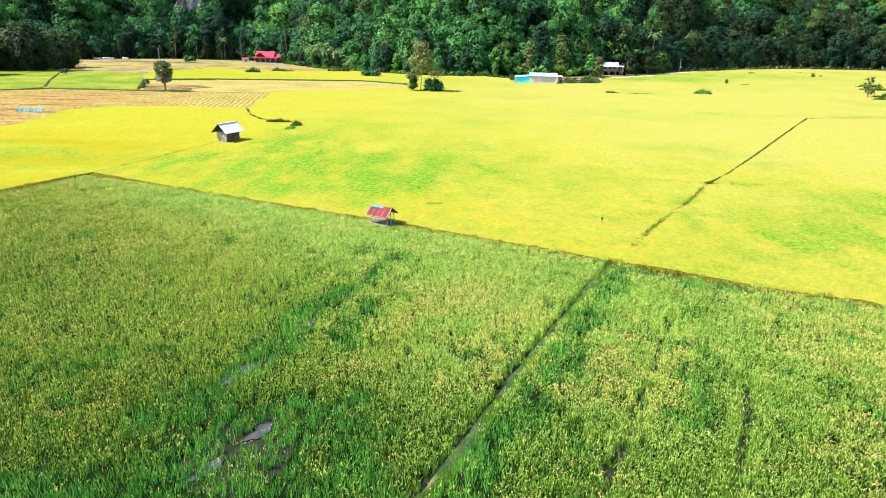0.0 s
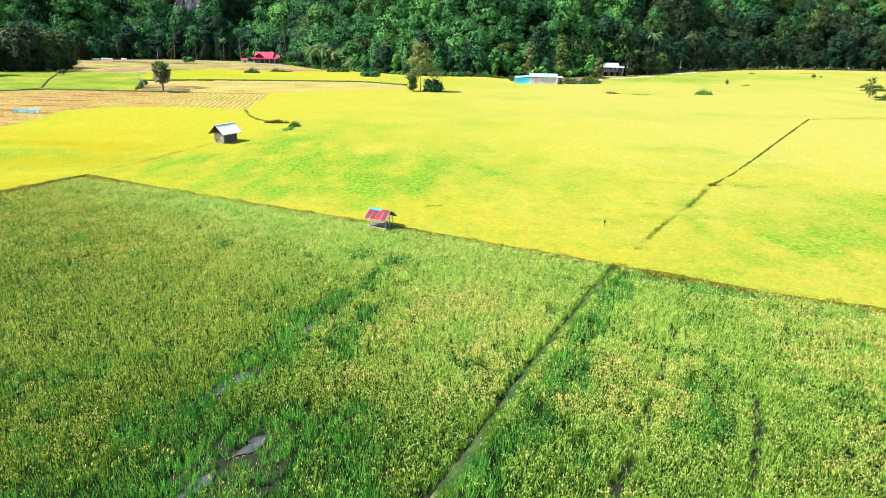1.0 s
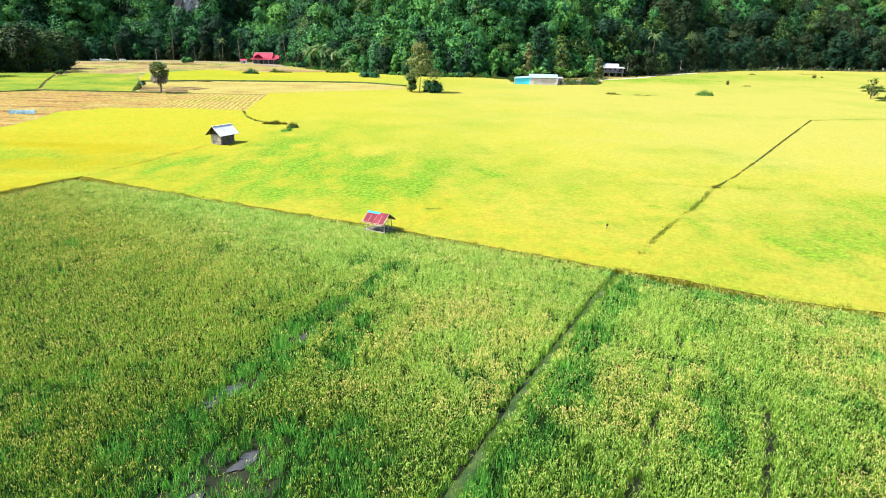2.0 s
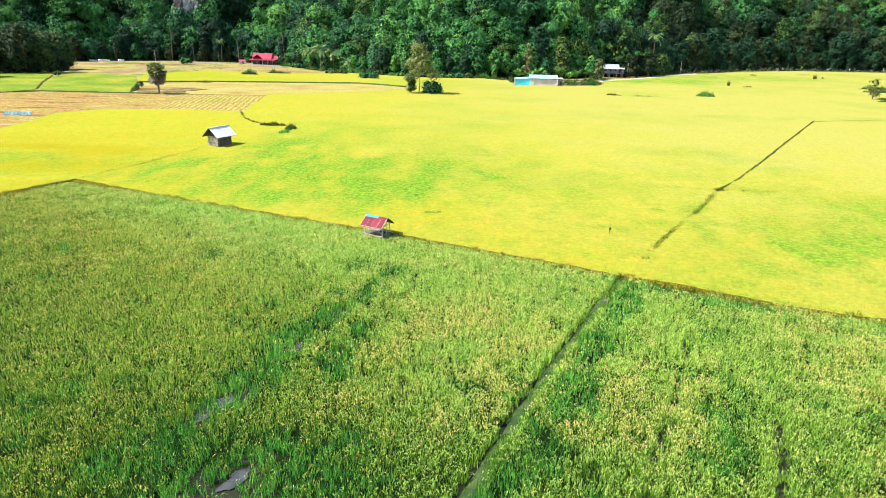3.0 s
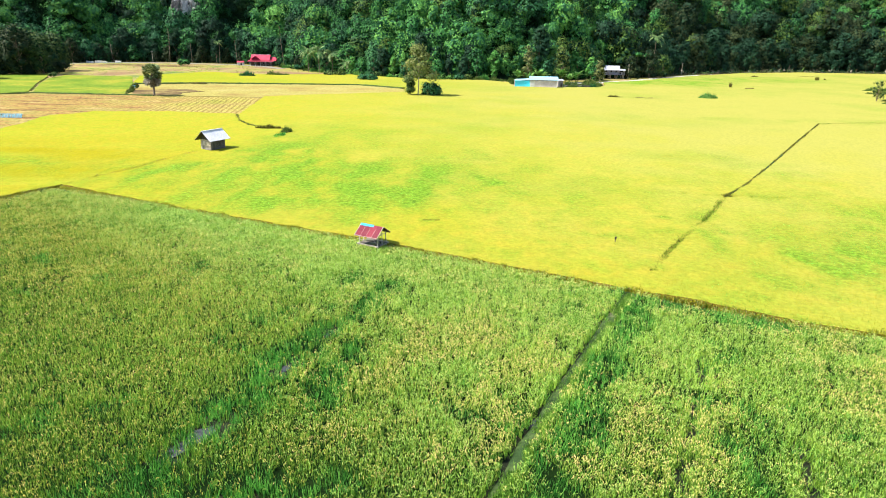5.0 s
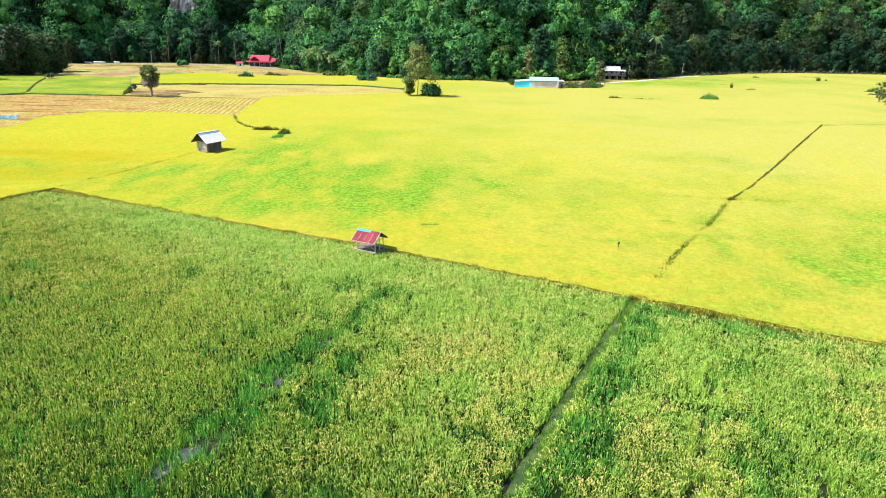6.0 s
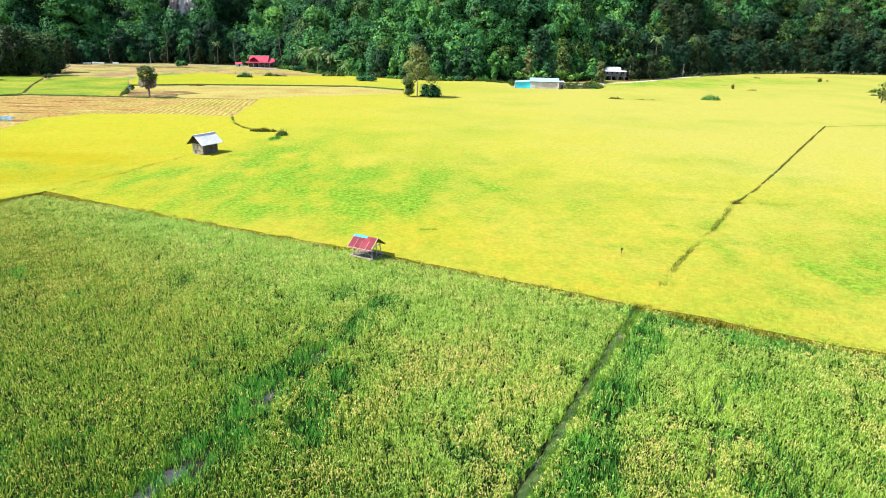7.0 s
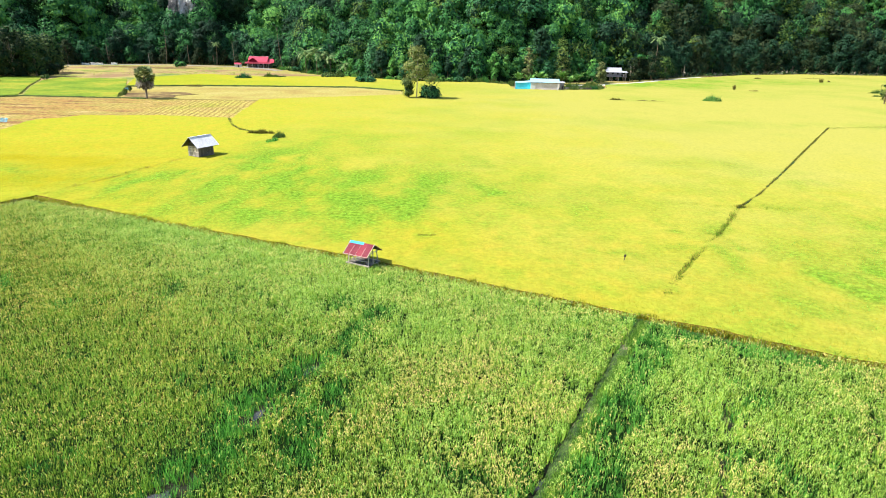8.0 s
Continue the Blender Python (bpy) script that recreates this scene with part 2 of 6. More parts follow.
def crop_sheet(name, cols, green, patch=0.035, grain=2.2, green_from=0.56, attribute="", pale=None):
    """A crop's closed canopy: its own colour, greener where it ripens later, with the grain of single plants."""
    m, n, l, p = mat_base(name)
    a = noise_node(n, l, 0.5, 4)
    r = ramp_node(n, [(0.3, cols[0]), (0.5, cols[1]), (0.7, cols[2])])
    l.new(a.outputs["Fac"], r.inputs[0])
    big = noise_node(n, l, patch, 5, 0.62)
    k = ramp_node(n, [(green_from, (0, 0, 0)), (green_from + 0.14, (1, 1, 1))])
    l.new(big.outputs["Fac"], k.inputs[0])
    late = k.outputs[0]
    if attribute:
        at = n.new("ShaderNodeAttribute")
        at.attribute_name = attribute
        late = at.outputs["Fac"]
    own = r.outputs[0]
    if pale:
        ap = n.new("ShaderNodeAttribute")
        ap.attribute_name = "pale"
        own = mixed(n, l, ap.outputs["Fac"], own, pale)
        ad = n.new("ShaderNodeAttribute")
        ad.attribute_name = "deep"
        own = mixed(n, l, ad.outputs["Fac"], own, (0.212, 0.186, 0.006))
    lush = noise_node(n, l, 1.7, 5, 0.75)
    lr = ramp_node(n, [(0.40, tuple(0.48 * c for c in green)), (0.60, tuple(1.06 * c for c in green))])
    l.new(lush.outputs["Fac"], lr.inputs[0])
    col = mixed(n, l, late, own, lr.outputs[0])
    g = noise_node(n, l, grain, 3, 0.7)
    gr = ramp_node(n, [(0.3, (0.76, 0.82, 0.74)), (0.62, (1.07, 1.05, 1.0))])
    l.new(g.outputs["Fac"], gr.inputs[0])
    col = mixed(n, l, 1.0, col, gr.outputs[0], "MULTIPLY")
    l.new(col, p.inputs["Base Color"])
    p.inputs["Roughness"].default_value = 1.0
    p.inputs["Specular IOR Level"].default_value = 0.03
    b = n.new("ShaderNodeBump")
    b.inputs["Strength"].default_value = 0.4
    b.inputs["Distance"].default_value = 0.15
    l.new(g.outputs["Fac"], b.inputs["Height"])
    l.new(b.outputs[0], p.inputs["Normal"])
    return m


def stubble_material():
    """Cut stubble: tan straw in rows, with greener regrowth between them."""
    m, n, l, p = mat_base("rice_stubble")
    geo = n.new("ShaderNodeNewGeometry")
    mp = n.new("ShaderNodeMapping")
    mp.inputs["Rotation"].default_value = (0, 0, radians(-9.6))
    l.new(geo.outputs["Position"], mp.inputs[0])
    w = n.new("ShaderNodeTexWave")
    w.inputs["Scale"].default_value = 0.19
    w.inputs["Distortion"].default_value = 3.0
    w.inputs["Detail"].default_value = 3
    w.inputs["Detail Scale"].default_value = 0.7
    l.new(mp.outputs[0], w.inputs[0])
    big = noise_node(n, l, 0.06, 4)
    r = ramp_node(n, [(0.38, (0.22, 0.22, 0.042)), (0.50, (0.265, 0.225, 0.064)), (0.62, (0.25, 0.20, 0.066))])
    l.new(big.outputs["Fac"], r.inputs[0])
    wr = ramp_node(n, [(0.12, (0.74, 0.68, 0.54)), (0.5, (1.10, 1.12, 1.05))])
    l.new(w.outputs["Fac"], wr.inputs[0])
    rows = mixed(n, l, 1.0, r.outputs[0], wr.outputs[0], "MULTIPLY")
    # the plot's western end is raked over: reddish straw drawn out along the bank
    raked = noise_node(n, l, 1.0, 7, 0.68, (0.045, 0.26, 1.0))
    rr = ramp_node(n, [(0.36, (0.07, 0.05, 0.016)), (0.43, (0.21, 0.115, 0.040)), (0.50, (0.27, 0.19, 0.055)), (0.56, (0.19, 0.175, 0.036)), (0.64, (0.33, 0.245, 0.10))])
    l.new(raked.outputs["Fac"], rr.inputs[0])
    sep = n.new("ShaderNodeSeparateXYZ")
    l.new(geo.outputs["Position"], sep.inputs[0])
    side = n.new("ShaderNodeMath")
    side.operation = "MULTIPLY_ADD"
    l.new(noise_node(n, l, 0.05, 3).outputs["Fac"], side.inputs[0])
    side.inputs[1].default_value = 50.0
    l.new(sep.outputs["X"], side.inputs[2])
    west = n.new("ShaderNodeMapRange")
    west.inputs["From Min"].default_value = -64.0
    west.inputs["From Max"].default_value = -76.0
    l.new(side.outputs[0], west.inputs["Value"])
    col = mixed(n, l, west.outputs[0], rows, rr.outputs[0])
    f = noise_node(n, l, 0.9, 5, 0.75)
    fr = ramp_node(n, [(0.34, (0.34, 0.29, 0.24)), (0.60, (1.22, 1.18, 1.14))])
    l.new(f.outputs["Fac"], fr.inputs[0])
    col = mixed(n, l, 1.0, col, fr.outputs[0], "MULTIPLY")
    l.new(col, p.inputs["Base Color"])
    p.inputs["Roughness"].default_value = 0.9
    p.inputs["Specular IOR Level"].default_value = 0.1
    b = n.new("ShaderNodeBump")
    b.inputs["Strength"].default_value = 0.35
    b.inputs["Distance"].default_value = 0.2
    l.new(f.outputs["Fac"], b.inputs["Height"])
    l.new(b.outputs[0], p.inputs["Normal"])
    return m


M_TUFT = foliage("straw_tuft", (0.14, 0.13, 0.035), (0.20, 0.175, 0.055), (0.27, 0.225, 0.08), 0.2, 0.3, 0.8, 0.5)
M_DEAD = foliage("dead_frond", (0.10, 0.085, 0.06), (0.18, 0.155, 0.11), (0.28, 0.25, 0.19), 0.3, 0.15, 0.8, 0.6)
M_WATER = water_material()
M_YELLOW = crop_sheet("ripe_canopy", ((0.182, 0.222, 0.008), (0.236, 0.230, 0.012), (0.270, 0.218, 0.013)), (0.142, 0.252, 0.021), attribute="late", pale=(0.250, 0.238, 0.052))
M_YOUNG = surface("young_canopy", [(0.34, (0.085, 0.145, 0.016)), (0.5, (0.13, 0.18, 0.019)), (0.64, (0.205, 0.205, 0.025))], 0.07, 0.6, 1.0, bump=0.0, spec=0.03)
M_STRAW = surface("straw_cover", [(0.30, (0.20, 0.145, 0.046)), (0.42, (0.235, 0.19, 0.055)), (0.52, (0.245, 0.215, 0.06)), (0.70, (0.27, 0.23, 0.08))], 0.06, 0.9, 0.95, bump=0.5, bump_scale=1.2, spec=0.05, bump_dist=0.15)
# brown soil by the palm and the dark patch below the road
M_SOIL = surface("bare_soil", [(0.34, (0.065, 0.042, 0.022)), (0.5, (0.13, 0.09, 0.04)), (0.66, (0.22, 0.18, 0.062))], 0.16, 0.8, 0.95, bump=0.5, bump_scale=1.0, spec=0.05, bump_dist=0.15)
# near-black green that stands in for shade between rice plants
M_UNDER_SHADE = crop_sheet("under_rice_shade", ((0.003, 0.009, 0.002), (0.005, 0.014, 0.003), (0.008, 0.018, 0.004)), (0.005, 0.015, 0.003), 0.1, 3.0)
M_OUTER = crop_sheet("green_cover", ((0.03, 0.08, 0.010), (0.045, 0.10, 0.013), (0.06, 0.11, 0.016)), (0.04, 0.10, 0.013), 0.12, 3.0)
M_STUBBLE = stubble_material()


# ---------------------------------------------------------------- mesh helpers
RNG = np.random.default_rng(7)


def mesh_np(name, verts, tris, mats, slots=None, smooth=False):
    """A mesh from arrays of corners and triangles."""
    me = bpy.data.meshes.new(name)
    verts = np.asarray(verts, np.float32)
    tris = np.asarray(tris, np.int32)
    me.vertices.add(len(verts))
    me.vertices.foreach_set("co", verts.ravel())
    me.loops.add(tris.size)
    me.loops.foreach_set("vertex_index", tris.ravel())
    me.polygons.add(len(tris))
    me.polygons.foreach_set("loop_start", np.arange(0, tris.size, 3, dtype=np.int32))
    me.polygons.foreach_set("loop_total", np.full(len(tris), 3, np.int32))
    for m in mats:
        me.materials.append(m)
    if slots is not None:
        me.polygons.foreach_set("material_index", np.asarray(slots, np.int32))
    if smooth:
        me.polygons.foreach_set("use_smooth", np.ones(len(tris), bool))
    me.update(calc_edges=True)
    return me


def part(name, bm, material, parent=None, label="", smooth=False):
    """Links a bmesh, or a mesh, as one object under a thing or a part."""
    if isinstance(bm, bmesh.types.BMesh):
        me = bpy.data.meshes.new(name)
        bmesh.ops.recalc_face_normals(bm, faces=bm.faces)
        bm.to_mesh(me)
        bm.free()
        if smooth:
            for p in me.polygons:
                p.use_smooth = True
    else:
        me = bm
    if material is not None and not me.materials:
        me.materials.append(material)
    ob = new(name, me)
    ob.parent = parent
    if label:
        tagged(ob, label)
    return ob


def box(sx, sy, sz, at=(0, 0, 0), turn=(0, 0, 0), bevel=0.015, bm=None):
    """A bevelled box with its centre at the place given."""
    bm = bm or bmesh.new()
    tmp = bmesh.new()
    bmesh.ops.create_cube(tmp, size=1)
    bmesh.ops.scale(tmp, vec=(sx, sy, sz), verts=tmp.verts)
    if bevel:
        bmesh.ops.bevel(tmp, geom=tmp.edges[:], offset=min(bevel, 0.3 * min(sx, sy, sz)), segments=1, affect="EDGES")
    bmesh.ops.transform(tmp, matrix=pose(*at, *turn), verts=tmp.verts)
    me = bpy.data.meshes.new("tmp")
    tmp.to_mesh(me)
    tmp.free()
    bm.from_mesh(me)
    bpy.data.meshes.remove(me)
    return bm


def pole(a, b, r0, r1, sides=7, bm=None, bend=0.0, rings=2):
    """A tapered round pole from a to b, slightly bent."""
    bm = bm or bmesh.new()
    a, b = Vector(a), Vector(b)
    d = (b - a).normalized()
    u = d.orthogonal().normalized()
    v = d.cross(u)
    prev = None
    for i in range(rings + 1):
        k = i / rings
        c = a.lerp(b, k) + u * bend * math.sin(math.pi * k)
        r = r0 + (r1 - r0) * k
        ring = [bm.verts.new(c + (u * math.cos(2 * math.pi * j / sides) + v * math.sin(2 * math.pi * j / sides)) * r) for j in range(sides)]
        if prev:
            for j in range(sides):
                bm.faces.new((prev[j], prev[(j + 1) % sides], ring[(j + 1) % sides], ring[j]))
        else:
            bm.faces.new(ring[::-1])
        prev = ring
    bm.faces.new(prev)
    return bm


def corrugated(length, slope, waves, depth=0.02, thick=0.012):
    """A ribbed sheet: length along x, slope along y, ribs running down the slope."""
    bm = bmesh.new()
    n = waves * 4
    top, low = [], []
    for i in range(n + 1):
        x = -length / 2 + length * i / n
        z = depth * math.sin(2 * math.pi * i / 4)
        top.append([bm.verts.new((x, y, z + thick)) for y in (0, -slope)])
        low.append([bm.verts.new((x, y, z)) for y in (0, -slope)])
    for i in range(n):
        bm.faces.new((top[i][0], top[i + 1][0], top[i + 1][1], top[i][1]))
        bm.faces.new((low[i][0], low[i][1], low[i + 1][1], low[i + 1][0]))
        for e in (0, 1):
            bm.faces.new((top[i][e], low[i][e], low[i + 1][e], top[i + 1][e]))
    for i in (0, n):
        bm.faces.new((top[i][0], top[i][1], low[i][1], low[i][0]))
    return bm


def empty(name, at, turn=0.0, scale=1.0):
    ob = new(name)
    ob.matrix_basis = pose(*at, 0, 0, turn) @ Matrix.Scale(scale, 4)
    return ob


def vnoise(x, y, size, seed=0):
    """Smooth value noise, 0 to 1, for arrays."""
    x, y = np.asarray(x, float) / size, np.asarray(y, float) / size
    xi, yi = np.floor(x).astype(np.int64), np.floor(y).astype(np.int64)
    fx, fy = x - xi, y - yi
    fx, fy = fx * fx * (3 - 2 * fx), fy * fy * (3 - 2 * fy)

    def h(i, j):
        k = (i * 374761393 + j * 668265263 + seed * 974634777) & 0xFFFFFFFF
        k = ((k ^ (k >> 13)) * 1274126177) & 0xFFFFFFFF
        return ((k ^ (k >> 16)) & 0xFFFF) / 65535.0
    return ((h(xi, yi) * (1 - fx) + h(xi + 1, yi) * fx) * (1 - fy)
            + (h(xi, yi + 1) * (1 - fx) + h(xi + 1, yi + 1) * fx) * fy)


def inside(x, y, poly):
    """Which of the points lie in the polygon."""
    r = np.zeros(len(x), bool)
    n = len(poly)
    for i in range(n):
        (x0, y0), (x1, y1) = poly[i], poly[(i + 1) % n]
        if y0 == y1:
            continue
        c = (y0 > y) != (y1 > y)
        r ^= c & (x < (x1 - x0) * (y - y0) / (y1 - y0) + x0)
    return r


def line_dist(x, y, line):
    """How far the points are from a broken line."""
    best = np.full(len(x), 1e9)
    for (x0, y0), (x1, y1) in zip(line, line[1:]):
        dx, dy = x1 - x0, y1 - y0
        k = np.clip(((x - x0) * dx + (y - y0) * dy) / (dx * dx + dy * dy), 0, 1)
        best = np.minimum(best, np.hypot(x - x0 - k * dx, y - y0 - k * dy))
    return best


def dense(line, step, closed=False, wob=0.0):
    """The line with points added along it, slightly uneven."""
    out = []
    pts = list(line) + ([line[0]] if closed else [])
    for (x0, y0), (x1, y1) in zip(pts, pts[1:]):
        n = max(1, int(math.hypot(x1 - x0, y1 - y0) / step))
        for i in range(n):
            k = i / n
            x, y = x0 + (x1 - x0) * k, y0 + (y1 - y0) * k
            if i and wob:
                x += wob * (float(vnoise([x], [y], 2.5, 3)[0]) - 0.5) * 2
                y += wob * (float(vnoise([x], [y], 2.5, 4)[0]) - 0.5) * 2
            out.append((x, y))
    if not closed:
        out.append(tuple(line[-1]))
    return out


def field_sheet(name, poly, top, material, skirt, label, spacing, near=None, near_y=0, rough=0.06, edge_step=3.0, wob=0.15, low=0.0):
    """A field's closed canopy, standing on the ground with a side all round."""
    loop = dense(poly, edge_step, True, wob)
    xs, ys = [p[0] for p in loop], [p[1] for p in loop]
    gx, gy = [], []
    for s, y0, y1 in ((near or spacing, min(ys), near_y), (spacing, max(near_y, min(ys)), max(ys))):
        if y1 <= y0:
            continue
        a, b = np.meshgrid(np.arange(min(xs), max(xs), s), np.arange(y0, y1, s))
        gx.append(a.ravel())
        gy.append(b.ravel())
    gx, gy = np.concatenate(gx), np.concatenate(gy)
    gx = gx + RNG.uniform(-0.3, 0.3, len(gx)) * (near or spacing)
    gy = gy + RNG.uniform(-0.3, 0.3, len(gy)) * (near or spacing)
    if near:
        keep = (gx > -75 - gy * 0.3) & (gx < 60 + gy) | (gy > near_y)
        gx, gy = gx[keep], gy[keep]
    k = inside(gx, gy, loop)
    gx, gy = gx[k], gy[k]
    pts = [Vector(p) for p in loop] + [Vector((a, b)) for a, b in zip(gx.tolist(), gy.tolist())]
    n = len(loop)
    vs, _, fs, _, _, _ = geometry.delaunay_2d_cdt(pts, [], [list(range(n))], 1, 1e-4)
    v = np.array([(p.x, p.y) for p in vs])
    z = top + rough * 2 * (vnoise(v[:, 0], v[:, 1], 1.7, 9) - 0.5) + rough * 2 * (vnoise(v[:, 0], v[:, 1], 6.0, 5) - 0.5)
    verts = np.column_stack([v, z])
    tris = np.array([f if len(f) == 3 else f[:3] for f in fs])
    a, b, c = verts[tris[:, 0]], verts[tris[:, 1]], verts[tris[:, 2]]
    flip = np.cross(b - a, c - a)[:, 2] < 0
    tris[flip] = tris[flip][:, ::-1]
    slots = np.zeros(len(tris), int)
    base = len(verts)
    foot = verts[:n].copy()
    foot[:, 2] = low - 0.02
    verts = np.vstack([verts, verts[:n], foot])
    i = np.arange(n)
    j = (i + 1) % n
    up, dn = base, base + n
    side = np.vstack([np.column_stack([up + i, dn + i, dn + j]), np.column_stack([up + i, dn + j, up + j])])
    tris = np.vstack([tris, side])
    slots = np.concatenate([slots, (verts[side].mean(1)[:, 1] < 135).astype(int)])
    me = mesh_np(name, verts, tris, [material, skirt], slots, False)
    late = me.attributes.new("late", "FLOAT", "POINT")
    late.data.foreach_set("value", lateness(verts[:, 0], verts[:, 1]).astype(np.float32))
    pale = me.attributes.new("pale", "FLOAT", "POINT")
    pale.data.foreach_set("value", paleness(verts[:, 0], verts[:, 1]).astype(np.float32))
    deep = me.attributes.new("deep", "FLOAT", "POINT")
    deep.data.foreach_set("value", deepness(verts[:, 0], verts[:, 1]).astype(np.float32))
    ob = new(name, me)
    return tagged(ob, label, "crop field", kind="stuff")


def blades(x, y, z, h, lean, width, slot, rng, flat=False):
    """One upright leaf, a pointed triangle, for every place."""
    n = len(x)
    a = rng.uniform(0, 2 * math.pi, n)
    p = a + math.pi / 2 if flat else rng.uniform(0, 2 * math.pi, n)
    b = np.column_stack([x, y, z])
    s = np.column_stack([np.cos(p), np.sin(p), np.zeros(n)]) * (width / 2)[:, None]
    t = b + np.column_stack([np.cos(a) * lean, np.sin(a) * lean, h])
    v = np.stack([b - s, b + s, t], 1).reshape(-1, 3)
    f = np.arange(n * 3).reshape(-1, 3)
    return v, f, np.full(n, 0) + slot


def heads(x, y, z, reach, rise, drop, width, slot, rng):
    """One bowed ear for every place: up and out, then hanging."""
    n = len(x)
    a = rng.uniform(0, 2 * math.pi, n)
    c, s = np.cos(a), np.sin(a)
    b = np.column_stack([x, y, z])
    m = b + np.column_stack([c * reach * 0.5, s * reach * 0.5, rise])
    t = b + np.column_stack([c * reach, s * reach, rise - drop])
    q = rng.uniform(-0.5, 0.5, n)
    w = np.column_stack([-s, c, q]) * (width / 2)[:, None]
    v = np.stack([b - w * 0.5, b + w * 0.5, m - w, m + w, t], 1).reshape(-1, 3)
    o = np.arange(n)[:, None] * 5
    f = np.concatenate([o + np.array([[0, 1, 3]]), o + np.array([[0, 3, 2]]), o + np.array([[2, 3, 4]])], 0)
    return v, f, np.tile(np.full(n, 0) + slot, 3)


def joined(pieces):
    vs, fs, ss, base = [], [], [], 0
    for v, f, s in pieces:
        vs.append(v)
        fs.append(f + base)
        ss.append(s)
        base += len(v)
    return np.vstack(vs), np.vstack(fs), np.concatenate(ss)


# ---------------------------------------------------------------- plan of the fields
EDGE = [(-55.3, 93.1), (-42.05, 87.13), (-30.17, 81.53), (-19.62, 76.55), (-9.55, 72.4), (3.06, 65.88),
        (10.12, 62.45), (17.47, 59.05), (27.64, 53.56), (38.92, 49.04), (62.0, 39.0), (110.0, 18.0)]
WEST = [(-55.3, 93.1), (-61.3, 81.4), (-75.0, 55.0), (-98.0, 10.0)]
DYKE = [(17.29, 59.6), (11.18, 48.36), (6.49, 39.62), (3.71, 34.14), (1.74, 30.23), (0.41, 27.45), (-1.02, 24.95), (-5.0, 17.5), (-18.0, -6.0), (-29.6, -45.0)]
TRACK = [(20.8, 63.4), (26.2, 72.2), (28.3, 75.3), (32.9, 81.5), (36.7, 87.1), (41.4, 94.6), (48.9, 103.7), (58.4, 116.7), (80.4, 147.4), (106.4, 183.4)]
GREEN_W = [(-55.3, 91.9)] + [(x, y - 0.42) for x, y in EDGE[1:7]] + [(16.9, 58.9)] + [(x - 0.38, y) for x, y in DYKE[1:]] + [(-30, -45), (-126, -45), (-97, 10.0), (-74.2, 55), (-60.6, 81.0)]
GREEN_E = [(17.75, 58.35)] + [(x, y - 0.42) for x, y in EDGE[8:]] + [(110, -45), (-29, -45)] + [(x + 0.62, y) for x, y in DYKE[:0:-1]]
YELLOW = [(-55.5, 94.2)] + [(x + 0.05, y + 0.18) for x, y in EDGE[1:]] + [(420, 20), (470, 440), (358, 512), (278, 508), (219, 478), (161, 424), (107, 363),
          (84, 343), (80, 322), (73, 306.5), (31.5, 300.5), (32, 331), (20, 342), (-9.6, 341), (-20.5, 345), (-17.6, 283.2), (-15.9, 261.0), (-64.6, 231.5), (-57.1, 179.5), (-78, 182.1), (-96.3, 178.8),
          (-103.1, 168.2), (-99.7, 148.5), (-99.6, 136.5), (-135, 118), (-150, 30), (-99.5, 10.5), (-76.3, 55.4), (-62.3, 82.1)]
STUBBLE = [(-135.5, 118.5), (-100.1, 136.9), (-100.2, 148.6), (-103.6, 168.6), (-96.4, 179.4), (-78, 182.7), (-57.6, 180.1), (-65, 231.6), (-104, 229.7),
           (-113.2, 229.9), (-146.6, 230.4), (-158.6, 220.5), (-260, 195), (-260, 120)]
STRAW = [(-104, 230.6), (-65.6, 232.9), (-16.4, 261.5), (-18.4, 282.5), (-40.3, 296.6), (-106.8, 288.4), (-133.7, 277.2), (-115, 234)]
YOUNG_W = [(-159, 222.2), (-152.2, 235.7), (-171, 270), (-187.3, 303), (-203, 331), (-260, 300), (-260, 197)]
YOUNG_E = [(-150.6, 236.2), (-147, 231.6), (-115.5, 233.1), (-134.2, 277.8), (-139, 287), (-156, 322), (-190, 324), (-185.4, 303), (-169.5, 270)]
STRIP = [(-138.2, 287.0), (-134.4, 278.3), (-107, 289.4), (-40.4, 297.8), (-17.1, 283.6), (-20.0, 345), (-57, 370), (-100, 352), (-135, 366), (-152, 322)]
FOREST = [(-420, 300), (-300, 405), (-256, 435), (-236, 462), (-209, 478), (-147, 472), (-116, 448), (-83, 402), (-49, 366), (-9.6, 345), (12, 347), (36.6, 346),
          (60, 360), (84, 379), (107.5, 393), (161, 445), (219, 486), (278, 514), (324, 518), (358, 521), (520, 520)]


